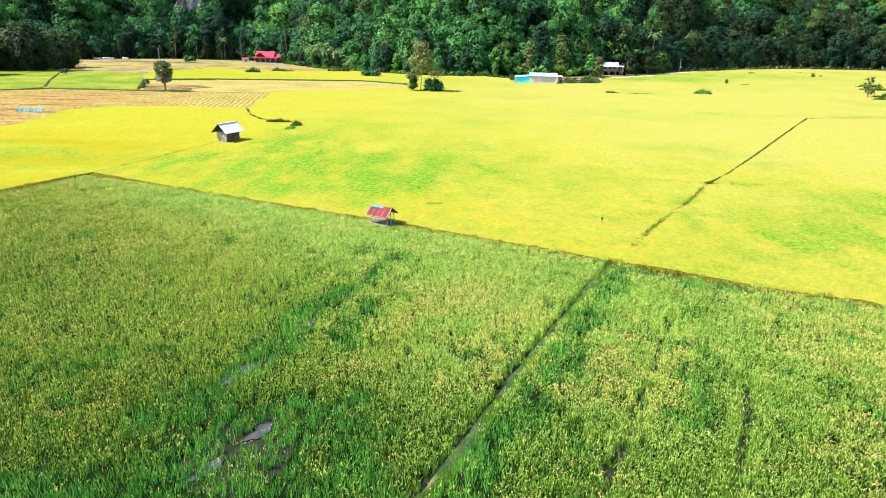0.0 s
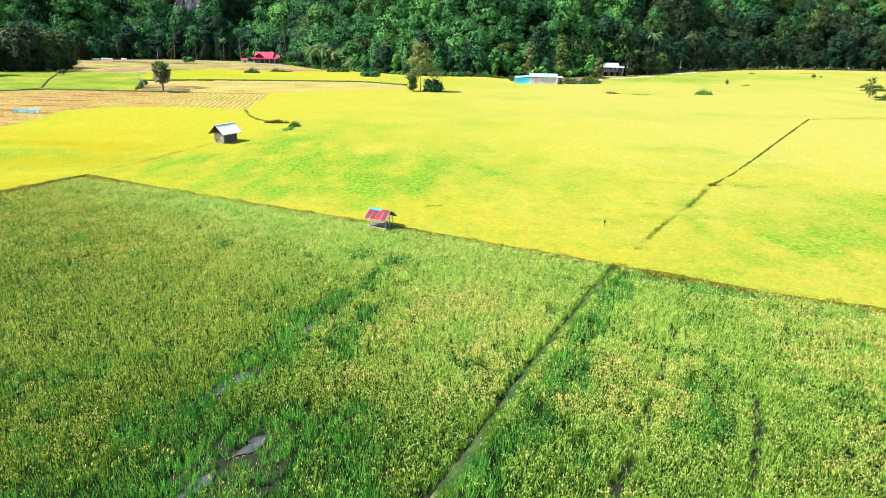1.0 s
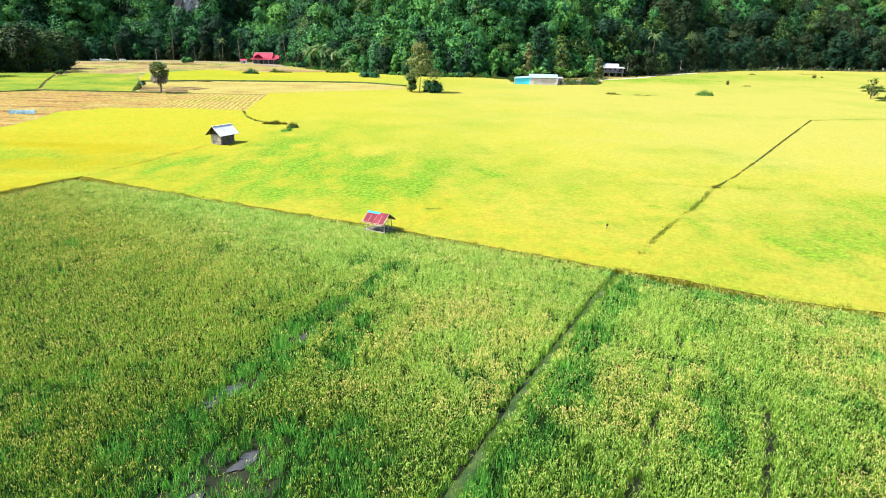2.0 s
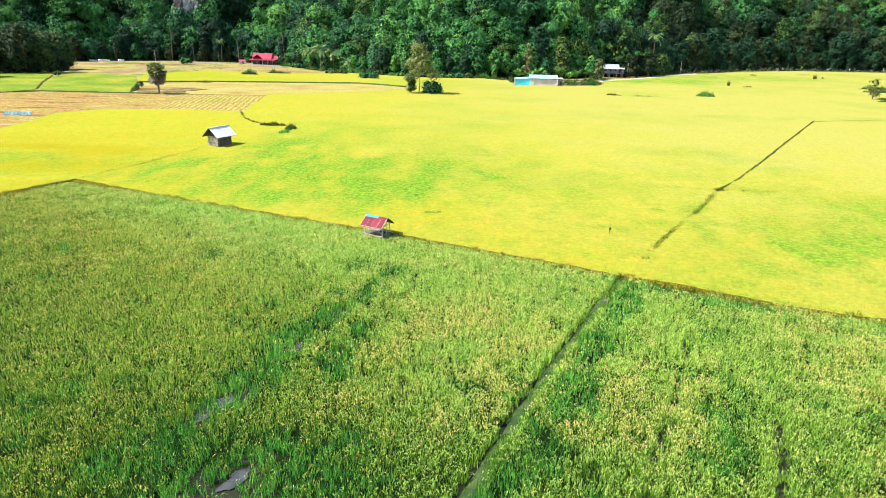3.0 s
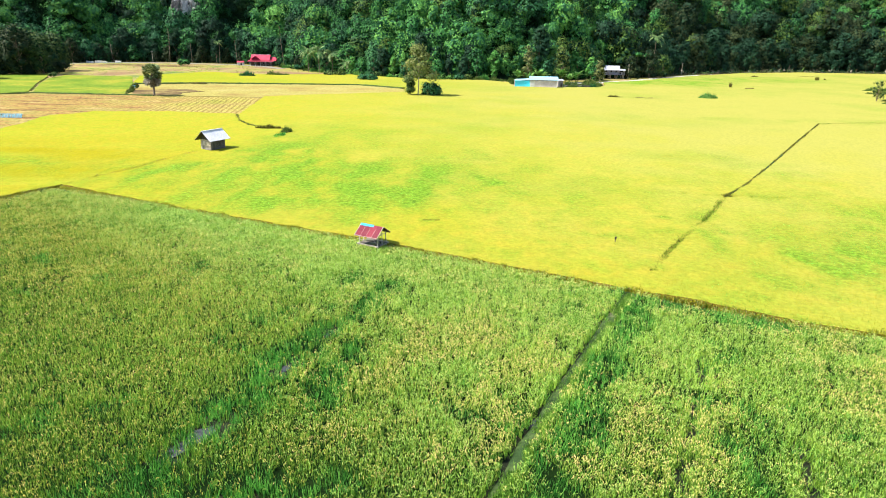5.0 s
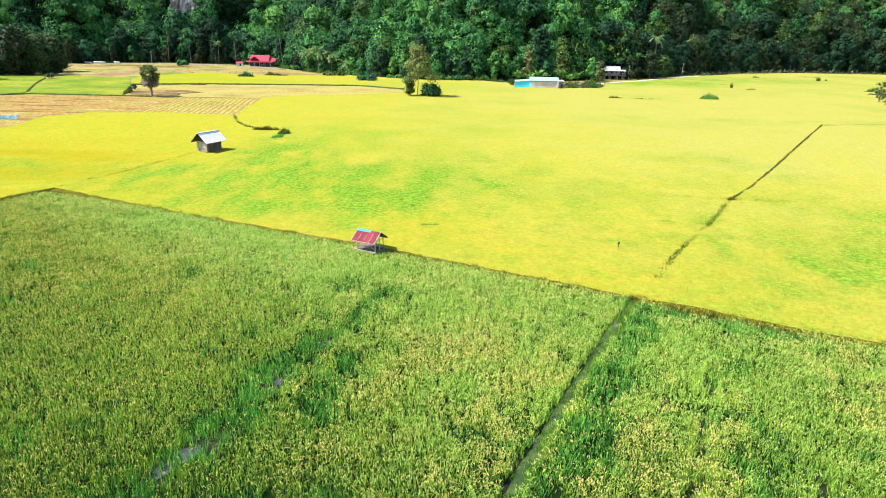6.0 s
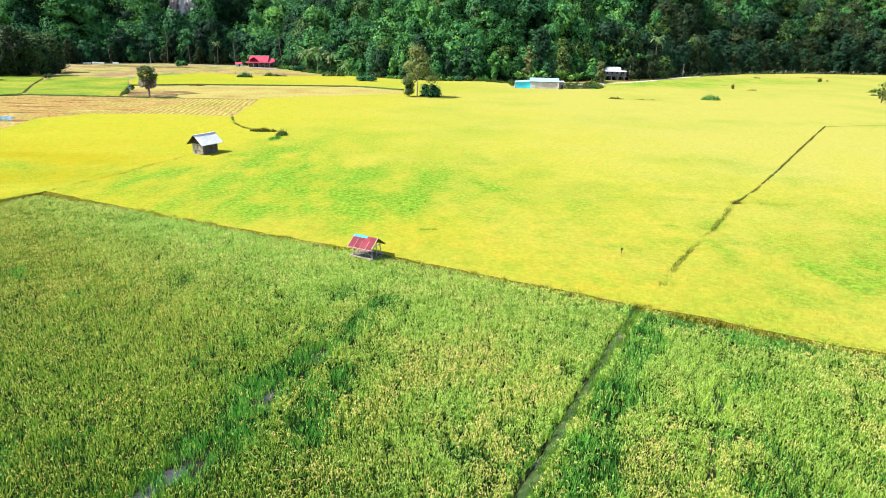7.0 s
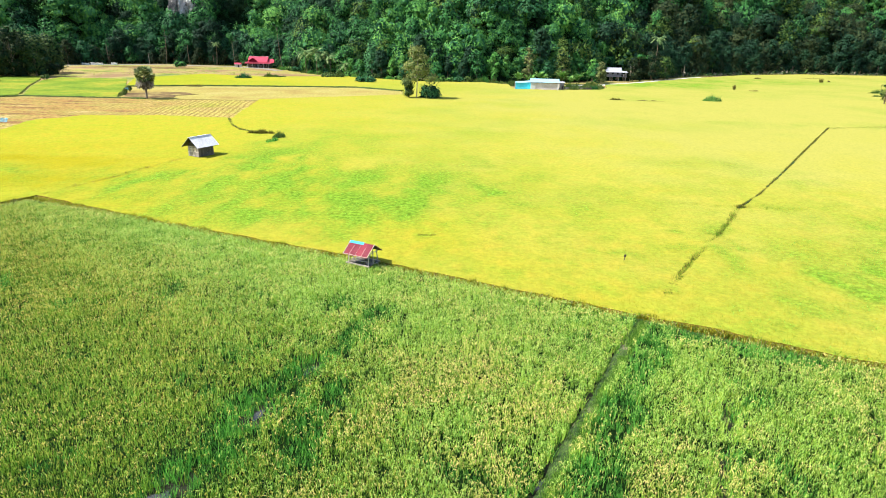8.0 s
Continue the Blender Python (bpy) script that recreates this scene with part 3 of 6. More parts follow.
# late, greener patches of the ripe field: x, y, half width, half depth, strength
LATE = [(-28, 104, 30, 17, 0.7), (-42, 106, 15, 9, 0.55), (-14, 86, 28, 7, 0.5), (46, 66, 22, 10, 0.4), (2, 118, 16, 18, 0.25), (-24, 142, 12, 20, 0.4), (-19, 88, 12, 5, 0.85), (-34, 99, 13, 7, 0.7), (-8, 92, 10, 7, 0.8), (6, 103, 4, 5, 0.6), (-30, 124, 9, 14, 0.9), (-13, 101, 14, 7, 0.55), (-36, 137, 4, 9, 0.9),
        (-5, 108, 9, 7, 0.5), (-48, 101, 6, 4, 0.5), (40, 66, 10, 5.5, 0.5), (48, 70, 14, 6, 0.5), (34, 74, 8, 6, 0.4), (56, 62, 16, 9, 0.5), (64, 84, 14, 10, 0.4), (30, 64, 8, 4, 0.35), (33, 84, 3, 3, 0.6),
        (19, 74, 4, 2, 0.35), (-1.3, 79.6, 1.6, 1.0, 1.0), (8, 69, 7, 2, 0.4), (10, 169, 12, 16, 0.22), (23, 184, 20, 16, 0.15), (112, 352, 46, 26, 0.75), (175, 400, 70, 40, 0.45),
        (48, 95, 10, 1.2, 0.35), (-72, 108, 10, 3, 0.5), (-75, 96, 12, 4, 0.35), (16, 91, 8, 6, 0.3), (-90, 118, 9, 3, 0.4), (60, 110, 8, 5, 0.3), (110, 190, 40, 5, 0.25), (-26, 82, 14, 3, 0.3)]


def lateness(x, y):
    """How green the ripe rice still is, 0 to 1."""
    x, y = np.asarray(x, float), np.asarray(y, float)
    wx = x + 6 * (vnoise(x, y, 6, 201) - 0.5) + 2.5 * (vnoise(x, y, 1.8, 202) - 0.5)
    wy = y + 5 * (vnoise(x, y, 6, 203) - 0.5) + 2.5 * (vnoise(x, y, 1.8, 204) - 0.5)
    g = np.zeros(len(x))
    for cx, cy, a, b, k in LATE:
        g = np.maximum(g, k * np.exp(-((wx - cx) / a) ** 2 - ((wy - cy) / b) ** 2))
    n = vnoise(x, y, 26, 205) * 0.5 + vnoise(x, y, 8, 206) * 0.3 + vnoise(x, y, 2.5, 207) * 0.2
    fine = 0.5 * vnoise(x, y / 2.8, 1.2, 208) + 0.5 * vnoise(x, y / 2.8, 2.6, 209)
    # single greener plants over the near part
    speck = np.clip(0.6 * vnoise(x, y, 1.0, 210) + 0.4 * vnoise(x, y, 2.4, 214) - 0.50, 0, 1) * 1.3 * np.exp(-(np.maximum(y - 60, 0) / 45) ** 2)
    return np.clip(speck + np.clip(g * (3.2 * fine - 0.40) - 0.10, 0, 0.95) + np.clip(n - 0.45, 0, 1) * 1.1, 0, 1)


def paleness(x, y):
    """Where the ripe rice has bleached, towards the open middle of the valley."""
    wx = np.minimum(x + 16 * (vnoise(x, y, 20, 211) - 0.5), 120)
    wy = np.minimum(y + 30 * (vnoise(x, y, 20, 212) - 0.5), 235)
    k = np.exp(-((wx - 120) / 145) ** 2 - ((wy - 235) / 200) ** 2) * 1.3
    return np.clip(k * (0.75 + 0.5 * vnoise(x, y, 7, 213)), 0, 1)


def deepness(x, y):
    """Where the ripe rice is at its deepest yellow, in bands."""
    k = np.exp(-((x + 84) / 34) ** 2 - ((y - 106) / 34) ** 2) + 0.6 * np.exp(-((x + 60) / 14) ** 2 - ((y - 97) / 7) ** 2)
    return np.clip(0.9 * k * (1.7 * vnoise(x / 4, y, 5, 221) + 0.5 * vnoise(x, y, 2, 222) - 0.25), 0, 1)


def forest_edge(x):
    return np.interp(x, [p[0] for p in FOREST], [p[1] for p in FOREST])


def hill(x, y):
    """The height of the wooded hill behind the fields."""
    x, y = np.asarray(x, float), np.asarray(y, float)
    d = y - forest_edge(x) - 5
    slope = np.interp(x, [-300, -150, -60, 0, 60, 160, 400], [0.75, 0.6, 0.75, 0.95, 0.95, 0.75, 0.7])
    k = np.clip(d, 0, None)
    h = slope * (k - 9 * (1 - np.exp(-k / 9)))
    h = 120 * np.tanh(h / 120)
    bump = (vnoise(x, y, 32, 21) - 0.5) * 38 + (vnoise(x, y, 14, 22) - 0.5) * 9
    return h + bump * np.clip(k / 40, 0, 1) * np.interp(x, [0, 30, 110, 140], [1, 0.45, 0.45, 1])


def ground():
    """One sheet out to the horizon, level but for a slight unevenness."""
    xs = np.concatenate([np.linspace(-2600, -300, 24), np.linspace(-280, 420, 71)[1:], np.linspace(450, 2600, 24)])
    ys = np.concatenate([np.linspace(-1800, -60, 20), np.linspace(-50, 560, 62), np.linspace(600, 2800, 24)])
    a, b = np.meshgrid(xs, ys)
    z = -0.03 + 0.05 * (vnoise(a, b, 9, 2) - 0.5)
    v = np.column_stack([a.ravel(), b.ravel(), z.ravel()])
    w = len(xs)
    i, j = np.meshgrid(np.arange(w - 1), np.arange(len(ys) - 1))
    q = (j * w + i).ravel()
    f = np.vstack([np.column_stack([q, q + 1, q + w + 1]), np.column_stack([q, q + w + 1, q + w])])
    # the wet paddy soil under the near fields
    cx, cy = v[f].mean(1)[:, 0], v[f].mean(1)[:, 1]
    paddy = inside(cx, cy, [(-127, -46), (-98, 10), (-56, 94), (112, 19), (112, -46)])
    return tagged(new("ground", mesh_np("ground", v, f, [M_GROUND, M_MUD], paddy.astype(int), True)),
                  "flat valley floor of dry grass and wet paddy soil", "ground", kind="structure")


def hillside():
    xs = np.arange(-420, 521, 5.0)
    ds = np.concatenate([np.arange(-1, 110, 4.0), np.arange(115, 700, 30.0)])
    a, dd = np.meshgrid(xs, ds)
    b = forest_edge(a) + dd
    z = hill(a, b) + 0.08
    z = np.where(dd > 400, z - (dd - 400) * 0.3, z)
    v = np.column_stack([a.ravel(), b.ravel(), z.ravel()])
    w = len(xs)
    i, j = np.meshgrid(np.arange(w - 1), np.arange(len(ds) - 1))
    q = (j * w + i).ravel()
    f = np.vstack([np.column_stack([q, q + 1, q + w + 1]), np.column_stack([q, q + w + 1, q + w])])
    return tagged(new("hillside", mesh_np("hillside", v, f, [M_SLOPE_SHADE], None, True)),
                  "steep hill slope coloured near black for the shade under trees", "hill", kind="structure")


ground()
hillside()


def bund(name, line, width, height, label, wob=0.12, step=0.8, material=None):
    """A low earth bank along a line, rounded on top."""
    pts = dense(line, step, False, wob)
    v, f = [], []
    prof = [(-0.5, 0.0), (-0.36, 0.62), (-0.12, 1.0), (0.14, 0.96), (0.38, 0.6), (0.5, 0.0)]
    m = len(prof)
    for i, (x, y) in enumerate(pts):
        x0, y0 = pts[max(0, i - 1)]
        x1, y1 = pts[min(len(pts) - 1, i + 1)]
        d = Vector((x1 - x0, y1 - y0)).normalized()
        k = 0.8 + 0.5 * float(vnoise([x], [y], 1.6, 8)[0])
        for a, h in prof:
            v.append((x + d.y * a * width * k, y - d.x * a * width * k, h * height * k - 0.03))
    for i in range(len(pts) - 1):
        for j in range(m - 1):
            a, b, c, d = i * m + j, i * m + j + 1, (i + 1) * m + j + 1, (i + 1) * m + j
            f += [(a, b, c), (a, c, d)]
    return tagged(new(name, mesh_np(name, v, f, [material or M_BUND], None, True)), label, "field bank", kind="structure")


bund("bund_edge", [(x, y - 0.05) for x, y in EDGE], 0.7, 0.28, "low earth bank between green and ripe rice")
bund("bund_west", [(x - 0.4, y) for x, y in WEST], 0.9, 0.3, "low earth bank beside the green rice")
bund("bund_middle", [(x + 0.32, y) for x, y in DYKE], 1.05, 0.2, "grassy footpath bank dividing the green rice", material=M_PATH)
bund("bund_track", TRACK[5:], 0.55, 0.70, "weedy bank running through ripe rice")
bund("bund_far", [(-260, 196), (-158.8, 221.2), (-147, 231.0), (-104, 230.2)], 0.9, 0.45, "dark grassy bank behind cut stubble", step=2)
bund("bund_strip", [(-134, 277.9), (-106.9, 288.9), (-40.3, 297.2), (-18.6, 283.1)], 1.2, 0.6, "dark grassy bank before ripe rice", step=2)

# ---------------------------------------------------------------- canopies of the fields
field_sheet("ripe_rice_field", YELLOW, 0.66, M_YELLOW, M_STALK, "closed canopy of bright yellow ripe rice with greener patches", 4.0, 1.0, 125, 0.07, 0.6, 0.3)
field_sheet("stubble_field", STUBBLE, 0.06, M_STUBBLE, M_STUBBLE, "cut rice stubble in tan rows with straw", 2.0, rough=0.06, wob=0.3)
field_sheet("straw_field", STRAW, 0.08, M_STRAW, M_STRAW, "pale dry straw on a harvested field", 3.0, rough=0.05)
field_sheet("young_rice_field", YOUNG_W, 0.14, M_YOUNG, M_STALK, "fresh green young rice beside dark trees", 4.0, rough=0.02)
field_sheet("young_rice_field", YOUNG_E, 0.14, M_YOUNG, M_STALK, "fresh green young rice behind cut stubble", 4.0, rough=0.02)
field_sheet("soil_patch", [(-114, 234.0), (-104, 232.4), (-97, 236), (-99, 243), (-93, 250), (-101, 257), (-112, 254), (-121, 250)], 0.16, M_SOIL, M_SOIL,
            "bare brown soil round the palm on the straw field", 3.0, rough=0.05, wob=0.9)
field_sheet("soil_patch", [(-226, 438), (-205, 440), (-178, 436), (-160, 428), (-172, 420), (-206, 422), (-230, 428)], 0.05, M_SOIL, M_SOIL,
            "dark brown patch on open ground below the road", 5.0, rough=0.03, wob=1.6)
field_sheet("ripe_rice_strip", STRIP, 0.60, M_YELLOW, M_STALK, "narrow strip of yellow rice near the forest", 4.0, rough=0.05)

# ---------------------------------------------------------------- standing plants of the near fields
LUSH_LINES = [([(-4.0, 60.0), (-5.5, 55.5), (-8.6, 50.0)], 1.1), ([(-8.6, 50.0), (-10.8, 44.5), (-13.0, 38.5), (-15.0, 34.0), (-17.0, 30.5)], 1.9),
              ([(-10.6, 31.0), (-13.2, 26.5), (-15.0, 22.0)], 3.6), ([(-24.0, 23.0), (-15.0, 24.0), (-6.0, 23.5)], 3.4), ([(-6.2, 33.0), (-8.6, 27.0)], 1.5),
              ([(x + 1.9, y - 0.3) for x, y in DYKE[0:7]], 1.5), ([(19.3, 57), (24, 54.0), (28, 51.8)], 1.6), ([(13.5, 47), (11.0, 41), (9.4, 37)], 0.8),
              ([(-4.0, 30), (-5.0, 25), (-6.5, 21)], 1.8), ([(-5.5, 47.5), (-8.0, 41.0)], 1.2)]
GAPS = [([(-13.2, 38.2), (-14.6, 35.2)], 0.55), ([(-10.0, 31.2), (-10.9, 29.6)], 0.40), ([(-10.4, 45.4), (-10.9, 44.0)], 0.45),
        ([(16.6, 41.0), (12.1, 32.15), (8.6, 25.7)], 0.15), ([(21.4, 37.0), (17.87, 30.11), (14.8, 24.4)], 0.14), ([(-8.2, 51.0), (-8.9, 49.6)], 0.3), ([(19.6, 47.2), (17.9, 43.6)], 0.2)]
PUDDLES = [(-13.9, 36.7, 2.0, 0.65, 62), (-10.6, 30.2, 1.15, 0.62, 60), (-12.5, 26.9, 1.5, 0.7, 55), (-10.7, 44.8, 0.8, 0.35, 65), (-8.5, 50.2, 0.8, 0.3, 65),
           (6.0, 38.9, 0.7, 0.3, 62), (6.4, 39.0, 0.45, 0.2, 62)]


def lushness(x, y):
    k = np.zeros(len(x))
    for line, w in LUSH_LINES:
        d = line_dist(x + 2.2 * (vnoise(x, y, 2.2, 31) - 0.5), y + 2.2 * (vnoise(x, y, 2.2, 32) - 0.5), line)
        k = np.maximum(k, np.clip(1.35 - d / w, 0, 1))
    n = vnoise(x, y, 4.0, 41) * 0.5 + vnoise(x, y, 1.3, 42) * 0.5
    return np.clip(np.maximum(k * (0.35 + 1.0 * vnoise(x, y, 0.9, 43)), (n - np.where((x < 6) & (y > 40), 0.66, 0.60)) * 2.6), 0, 1)


def wetness(x, y):
    """The sunken corner where the plants stand thin in shallow water."""
    return np.exp(-((x + 11.3) / 3.2) ** 2 - ((y - 28.2) / 3.6) ** 2)


def gap(x, y):
    d = np.full(len(x), 9.0)
    for line, w in GAPS:
        d = np.minimum(d, line_dist(x + 0.5 * (vnoise(x, y, 0.9, 51) - 0.5), y, line) - w)
    return d


def view_reach(y):
    """Half width planted with single plants, set just past the camera's view."""
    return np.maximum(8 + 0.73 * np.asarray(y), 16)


def green_rice(name, poly, label, seed):
    rng = np.random.default_rng(seed)
    pieces = []
    # plants per band set by distance from the camera, sparse below its view
    for y0, y1, per, wide in ((-5, 21, 5.0, 2.2), (21, 40, 11.5, 1.08), (40, 58, 9.5, 1.28), (58, 96, 11.0, 1.45)):
        s = per ** -0.5
        xs, ys = np.meshgrid(np.arange(-76, 62, s), np.arange(y0, y1, s))
        x, y = xs.ravel(), ys.ravel()
        x, y = x + rng.uniform(-0.42, 0.42, len(x)) * s, y + rng.uniform(-0.42, 0.42, len(y)) * s
        k = inside(x, y, poly) & (np.abs(x) < view_reach(y))
        x, y = x[k], y[k]
        lush, hole = lushness(x, y), gap(x, y)
        keep = (rng.random(len(x)) > np.clip(1.0 - (hole + 0.10) / 0.35, 0, 0.66)) & (rng.random(len(x)) > 0.5 * lush * (vnoise(x, y, 1.1, 61) > 0.45))
        keep &= rng.random(len(x)) > 0.3 * (vnoise(x, y, 0.62, 62) < 0.34)
        keep &= rng.random(len(x)) > 0.5 * wetness(x, y)
        x, y, lush = x[keep], y[keep], lush[keep]
        # more ears towards the hut and footpath, painting the field's brighter far part
        ear = np.clip(0.58 + (np.maximum(y, 26) - 38) / 44 + np.minimum(x, 12) / 62, 0.30, 1.0) * (0.7 + 0.5 * vnoise(x, y, 2.2, 63)) + 0.35 * np.exp(-((x - 8) / 10) ** 2 - ((y - 52) / 8) ** 2) + 0.3 * np.exp(-((x - 1) / 5) ** 2 - ((y - 40) / 9) ** 2)
        tall = 0.80 * (0.80 + 0.14 * vnoise(x, y, 2.5, 71) + 0.30 * vnoise(x, y, 0.75, 72)) * (1 + 0.06 * lush)
        for i in range(7 if y0 < 0 else 13 if y0 < 50 else 10):
            hx, hy = x + rng.normal(0, 0.105, len(x)), y + rng.normal(0, 0.105, len(x))
            h = tall * rng.uniform(0.55, 0.96 + 0.12 * lush, len(x))
            # paler leaves farther off stand in for sunlit tops seen at a slant
            slot = np.where(rng.random(len(x)) < np.clip((ear - 0.55) * 1.1, 0, 0.7) * (1 - lush) + 0.66 * np.clip((y - 34) / 9, 0, 1) * np.clip((x + 42) / 22, 0, 1) * np.clip((30 - x) / 16, 0.35, 1), 4, 0)
            slot = np.where(lush + rng.normal(0, 0.24, len(x)) > 0.42, 1, slot)
            pieces.append(blades(hx, hy, np.zeros(len(x)), h, rng.uniform(0.05, 0.36, len(x)), rng.uniform(0.028, 0.052, len(x)) * wide, slot, rng))
        for i in range(3 if y0 < 0 else 9):
            r = (vnoise(x, y, 7.0, 81) * 0.5 + vnoise(x, y, 1.6, 82) * 0.5)
            want = rng.random(len(x)) < (1.0 - 0.88 * lush) * (0.8 + 0.45 * r) * ear
            px, py, pt = x[want], y[want], tall[want]
            m = len(px)
            slot = np.where(rng.random(m) < np.clip((r[want] - 0.43) * 2.9 + 0.6 * np.exp(-((px + 27) / 11) ** 2 - ((py - 34) / 16) ** 2) + 0.45 * np.exp(-((px - 3.5) / 6) ** 2 - ((py - 42) / 11) ** 2), 0.05, 0.85) * np.clip(1.0 - (py - 48) / 22, 0.4, 1), 2, 3)
            # browner ears away from the footpath, also darkened for the field's dim left
            slot = np.where(rng.random(m) < np.clip((2 - px - 1.2 * np.maximum(py - 50, 0)) / 24, 0, 0.78), 5, slot)
            pieces.append(heads(px + rng.normal(0, 0.10, m), py + rng.normal(0, 0.10, m), pt * rng.uniform(0.70, 0.98, m), rng.uniform(0.12, 0.25, m),
                                rng.uniform(0.04, 0.11, m), rng.uniform(0.07, 0.19, m), rng.uniform(0.020, 0.036, m) * wide, slot, rng))
    v, f, s = joined(pieces)
    return tagged(new(name, mesh_np(name, v, f, [M_RICE_LEAF, M_RICE_LUSH, M_PANICLE, M_PAN_GREEN, M_RICE_PALE, M_PAN_OLIVE], s)), label, "rice", kind="stuff")


green_rice("green_rice_plants", GREEN_W, "green rice plants with bowed yellowish ears and lush wet patches", 11)
green_rice("green_rice_plants", GREEN_E, "green rice plants with tan ears beside a footpath bank", 12)


def under_shade(name, poly, label, x0, x1):
    """Dark sheet for the shade among the rice's lower leaves, open where water stands."""
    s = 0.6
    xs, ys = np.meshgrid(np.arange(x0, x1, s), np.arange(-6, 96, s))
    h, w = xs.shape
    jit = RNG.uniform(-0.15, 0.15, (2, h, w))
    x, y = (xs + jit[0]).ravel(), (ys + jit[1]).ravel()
    ok = inside(x, y, poly) & (gap(x, y) > 0.55) & (wetness(x, y) < 0.45) & (np.abs(x) < view_reach(y) + 1)
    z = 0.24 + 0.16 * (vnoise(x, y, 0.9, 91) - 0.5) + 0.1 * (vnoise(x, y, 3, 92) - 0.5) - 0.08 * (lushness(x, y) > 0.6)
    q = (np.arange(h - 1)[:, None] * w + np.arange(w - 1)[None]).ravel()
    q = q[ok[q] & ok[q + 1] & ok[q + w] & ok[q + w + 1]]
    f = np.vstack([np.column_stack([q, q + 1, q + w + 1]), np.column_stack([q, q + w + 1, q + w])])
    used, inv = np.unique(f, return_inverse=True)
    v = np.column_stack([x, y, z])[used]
    return tagged(new(name, mesh_np(name, v, inv.reshape(-1, 3), [M_UNDER_SHADE], None, True)), label, "rice", kind="stuff")


def outer_rice(name, poly, label, seed):
    """The same crop outside the camera's view: a closed cover with ears standing out of it."""
    rng = np.random.default_rng(seed)
    loop = dense(poly, 2.0, True, 0.1)
    xs, ys = np.meshgrid(np.arange(-126, 110, 2.0), np.arange(-45, 95, 2.0))
    x, y = xs.ravel() + rng.uniform(-0.6, 0.6, xs.size), ys.ravel() + rng.uniform(-0.6, 0.6, xs.size)
    k = inside(x, y, loop)
    pts = [Vector(p) for p in loop] + [Vector(p) for p in zip(x[k].tolist(), y[k].tolist())]
    vs, _, fs, _, _, _ = geometry.delaunay_2d_cdt(pts, [], [list(range(len(loop)))], 1, 1e-4)
    p = np.array([(q.x, q.y) for q in vs])
    v = np.column_stack([p, 0.58 + 0.2 * (vnoise(p[:, 0], p[:, 1], 3, 92) - 0.5)])
    f = np.array([t[:3] for t in fs])
    c = v[f].mean(1)
    f = f[(c[:, 1] < -3.0) | (np.abs(c[:, 0]) > view_reach(c[:, 1]) - 1.2)]
    bad = np.cross(v[f[:, 1]] - v[f[:, 0]], v[f[:, 2]] - v[f[:, 0]])[:, 2] < 0
    f[bad] = f[bad][:, ::-1]
    pieces = [(v, f, np.zeros(len(f), int))]
    n = 17000
    x, y = rng.uniform(-126, 110, n), rng.uniform(-45, 95, n)
    x, y = np.concatenate([x, rng.uniform(-32, 32, 10000)]), np.concatenate([y, rng.uniform(-14, 21, 10000)])
    k = inside(x, y, poly) & ((y < -5) | (np.abs(x) > view_reach(y)))
    x, y = x[k], y[k]
    n = len(x)
    pieces.append(blades(x, y, np.full(n, 0.3), rng.uniform(0.4, 0.6, n), rng.uniform(0.05, 0.3, n), rng.uniform(0.1, 0.2, n), rng.choice([1, 2], n), rng))
    pieces.append(heads(x + 0.2, y, np.full(n, 0.55), rng.uniform(0.2, 0.4, n), rng.uniform(0.1, 0.2, n), rng.uniform(0.05, 0.2, n), rng.uniform(0.06, 0.12, n), np.full(n, 3), rng))
    v, f, s = joined(pieces)
    return tagged(new(name, mesh_np(name, v, f, [M_OUTER, M_RICE_LEAF, M_RICE_PALE, M_PAN_GREEN], s)), label, "rice", kind="stuff")


outer_rice("green_rice_cover", GREEN_W, "green rice crop with yellowish ears", 14)
outer_rice("green_rice_cover", GREEN_E, "green rice crop with yellowish ears", 15)
under_shade("rice_under_shade", GREEN_W, "dark sheet painting the shade among the lower rice leaves", -76, 20)
under_shade("rice_under_shade", GREEN_E, "dark sheet painting the shade among the lower rice leaves", -34, 62)


def puddle(x, y, a, b, turn):
    bm = bmesh.new()
    vs = []
    for i in range(28):
        t = 2 * math.pi * i / 28
        k = 0.75 + 0.5 * noise.noise((x + math.cos(t) * 1.3, y + math.sin(t) * 1.3, 0.3))
        vs.append(bm.verts.new((math.cos(t) * a * k, math.sin(t) * b * k, 0)))
    bm.faces.new(vs)
    ob = part("water", bm, M_WATER)
    ob.matrix_basis = pose(x, y, 0.03, 0, 0, turn)
    tagged(ob, "shallow muddy standing water among rice", "water", kind="structure")


for spot in PUDDLES:
    puddle(*spot)


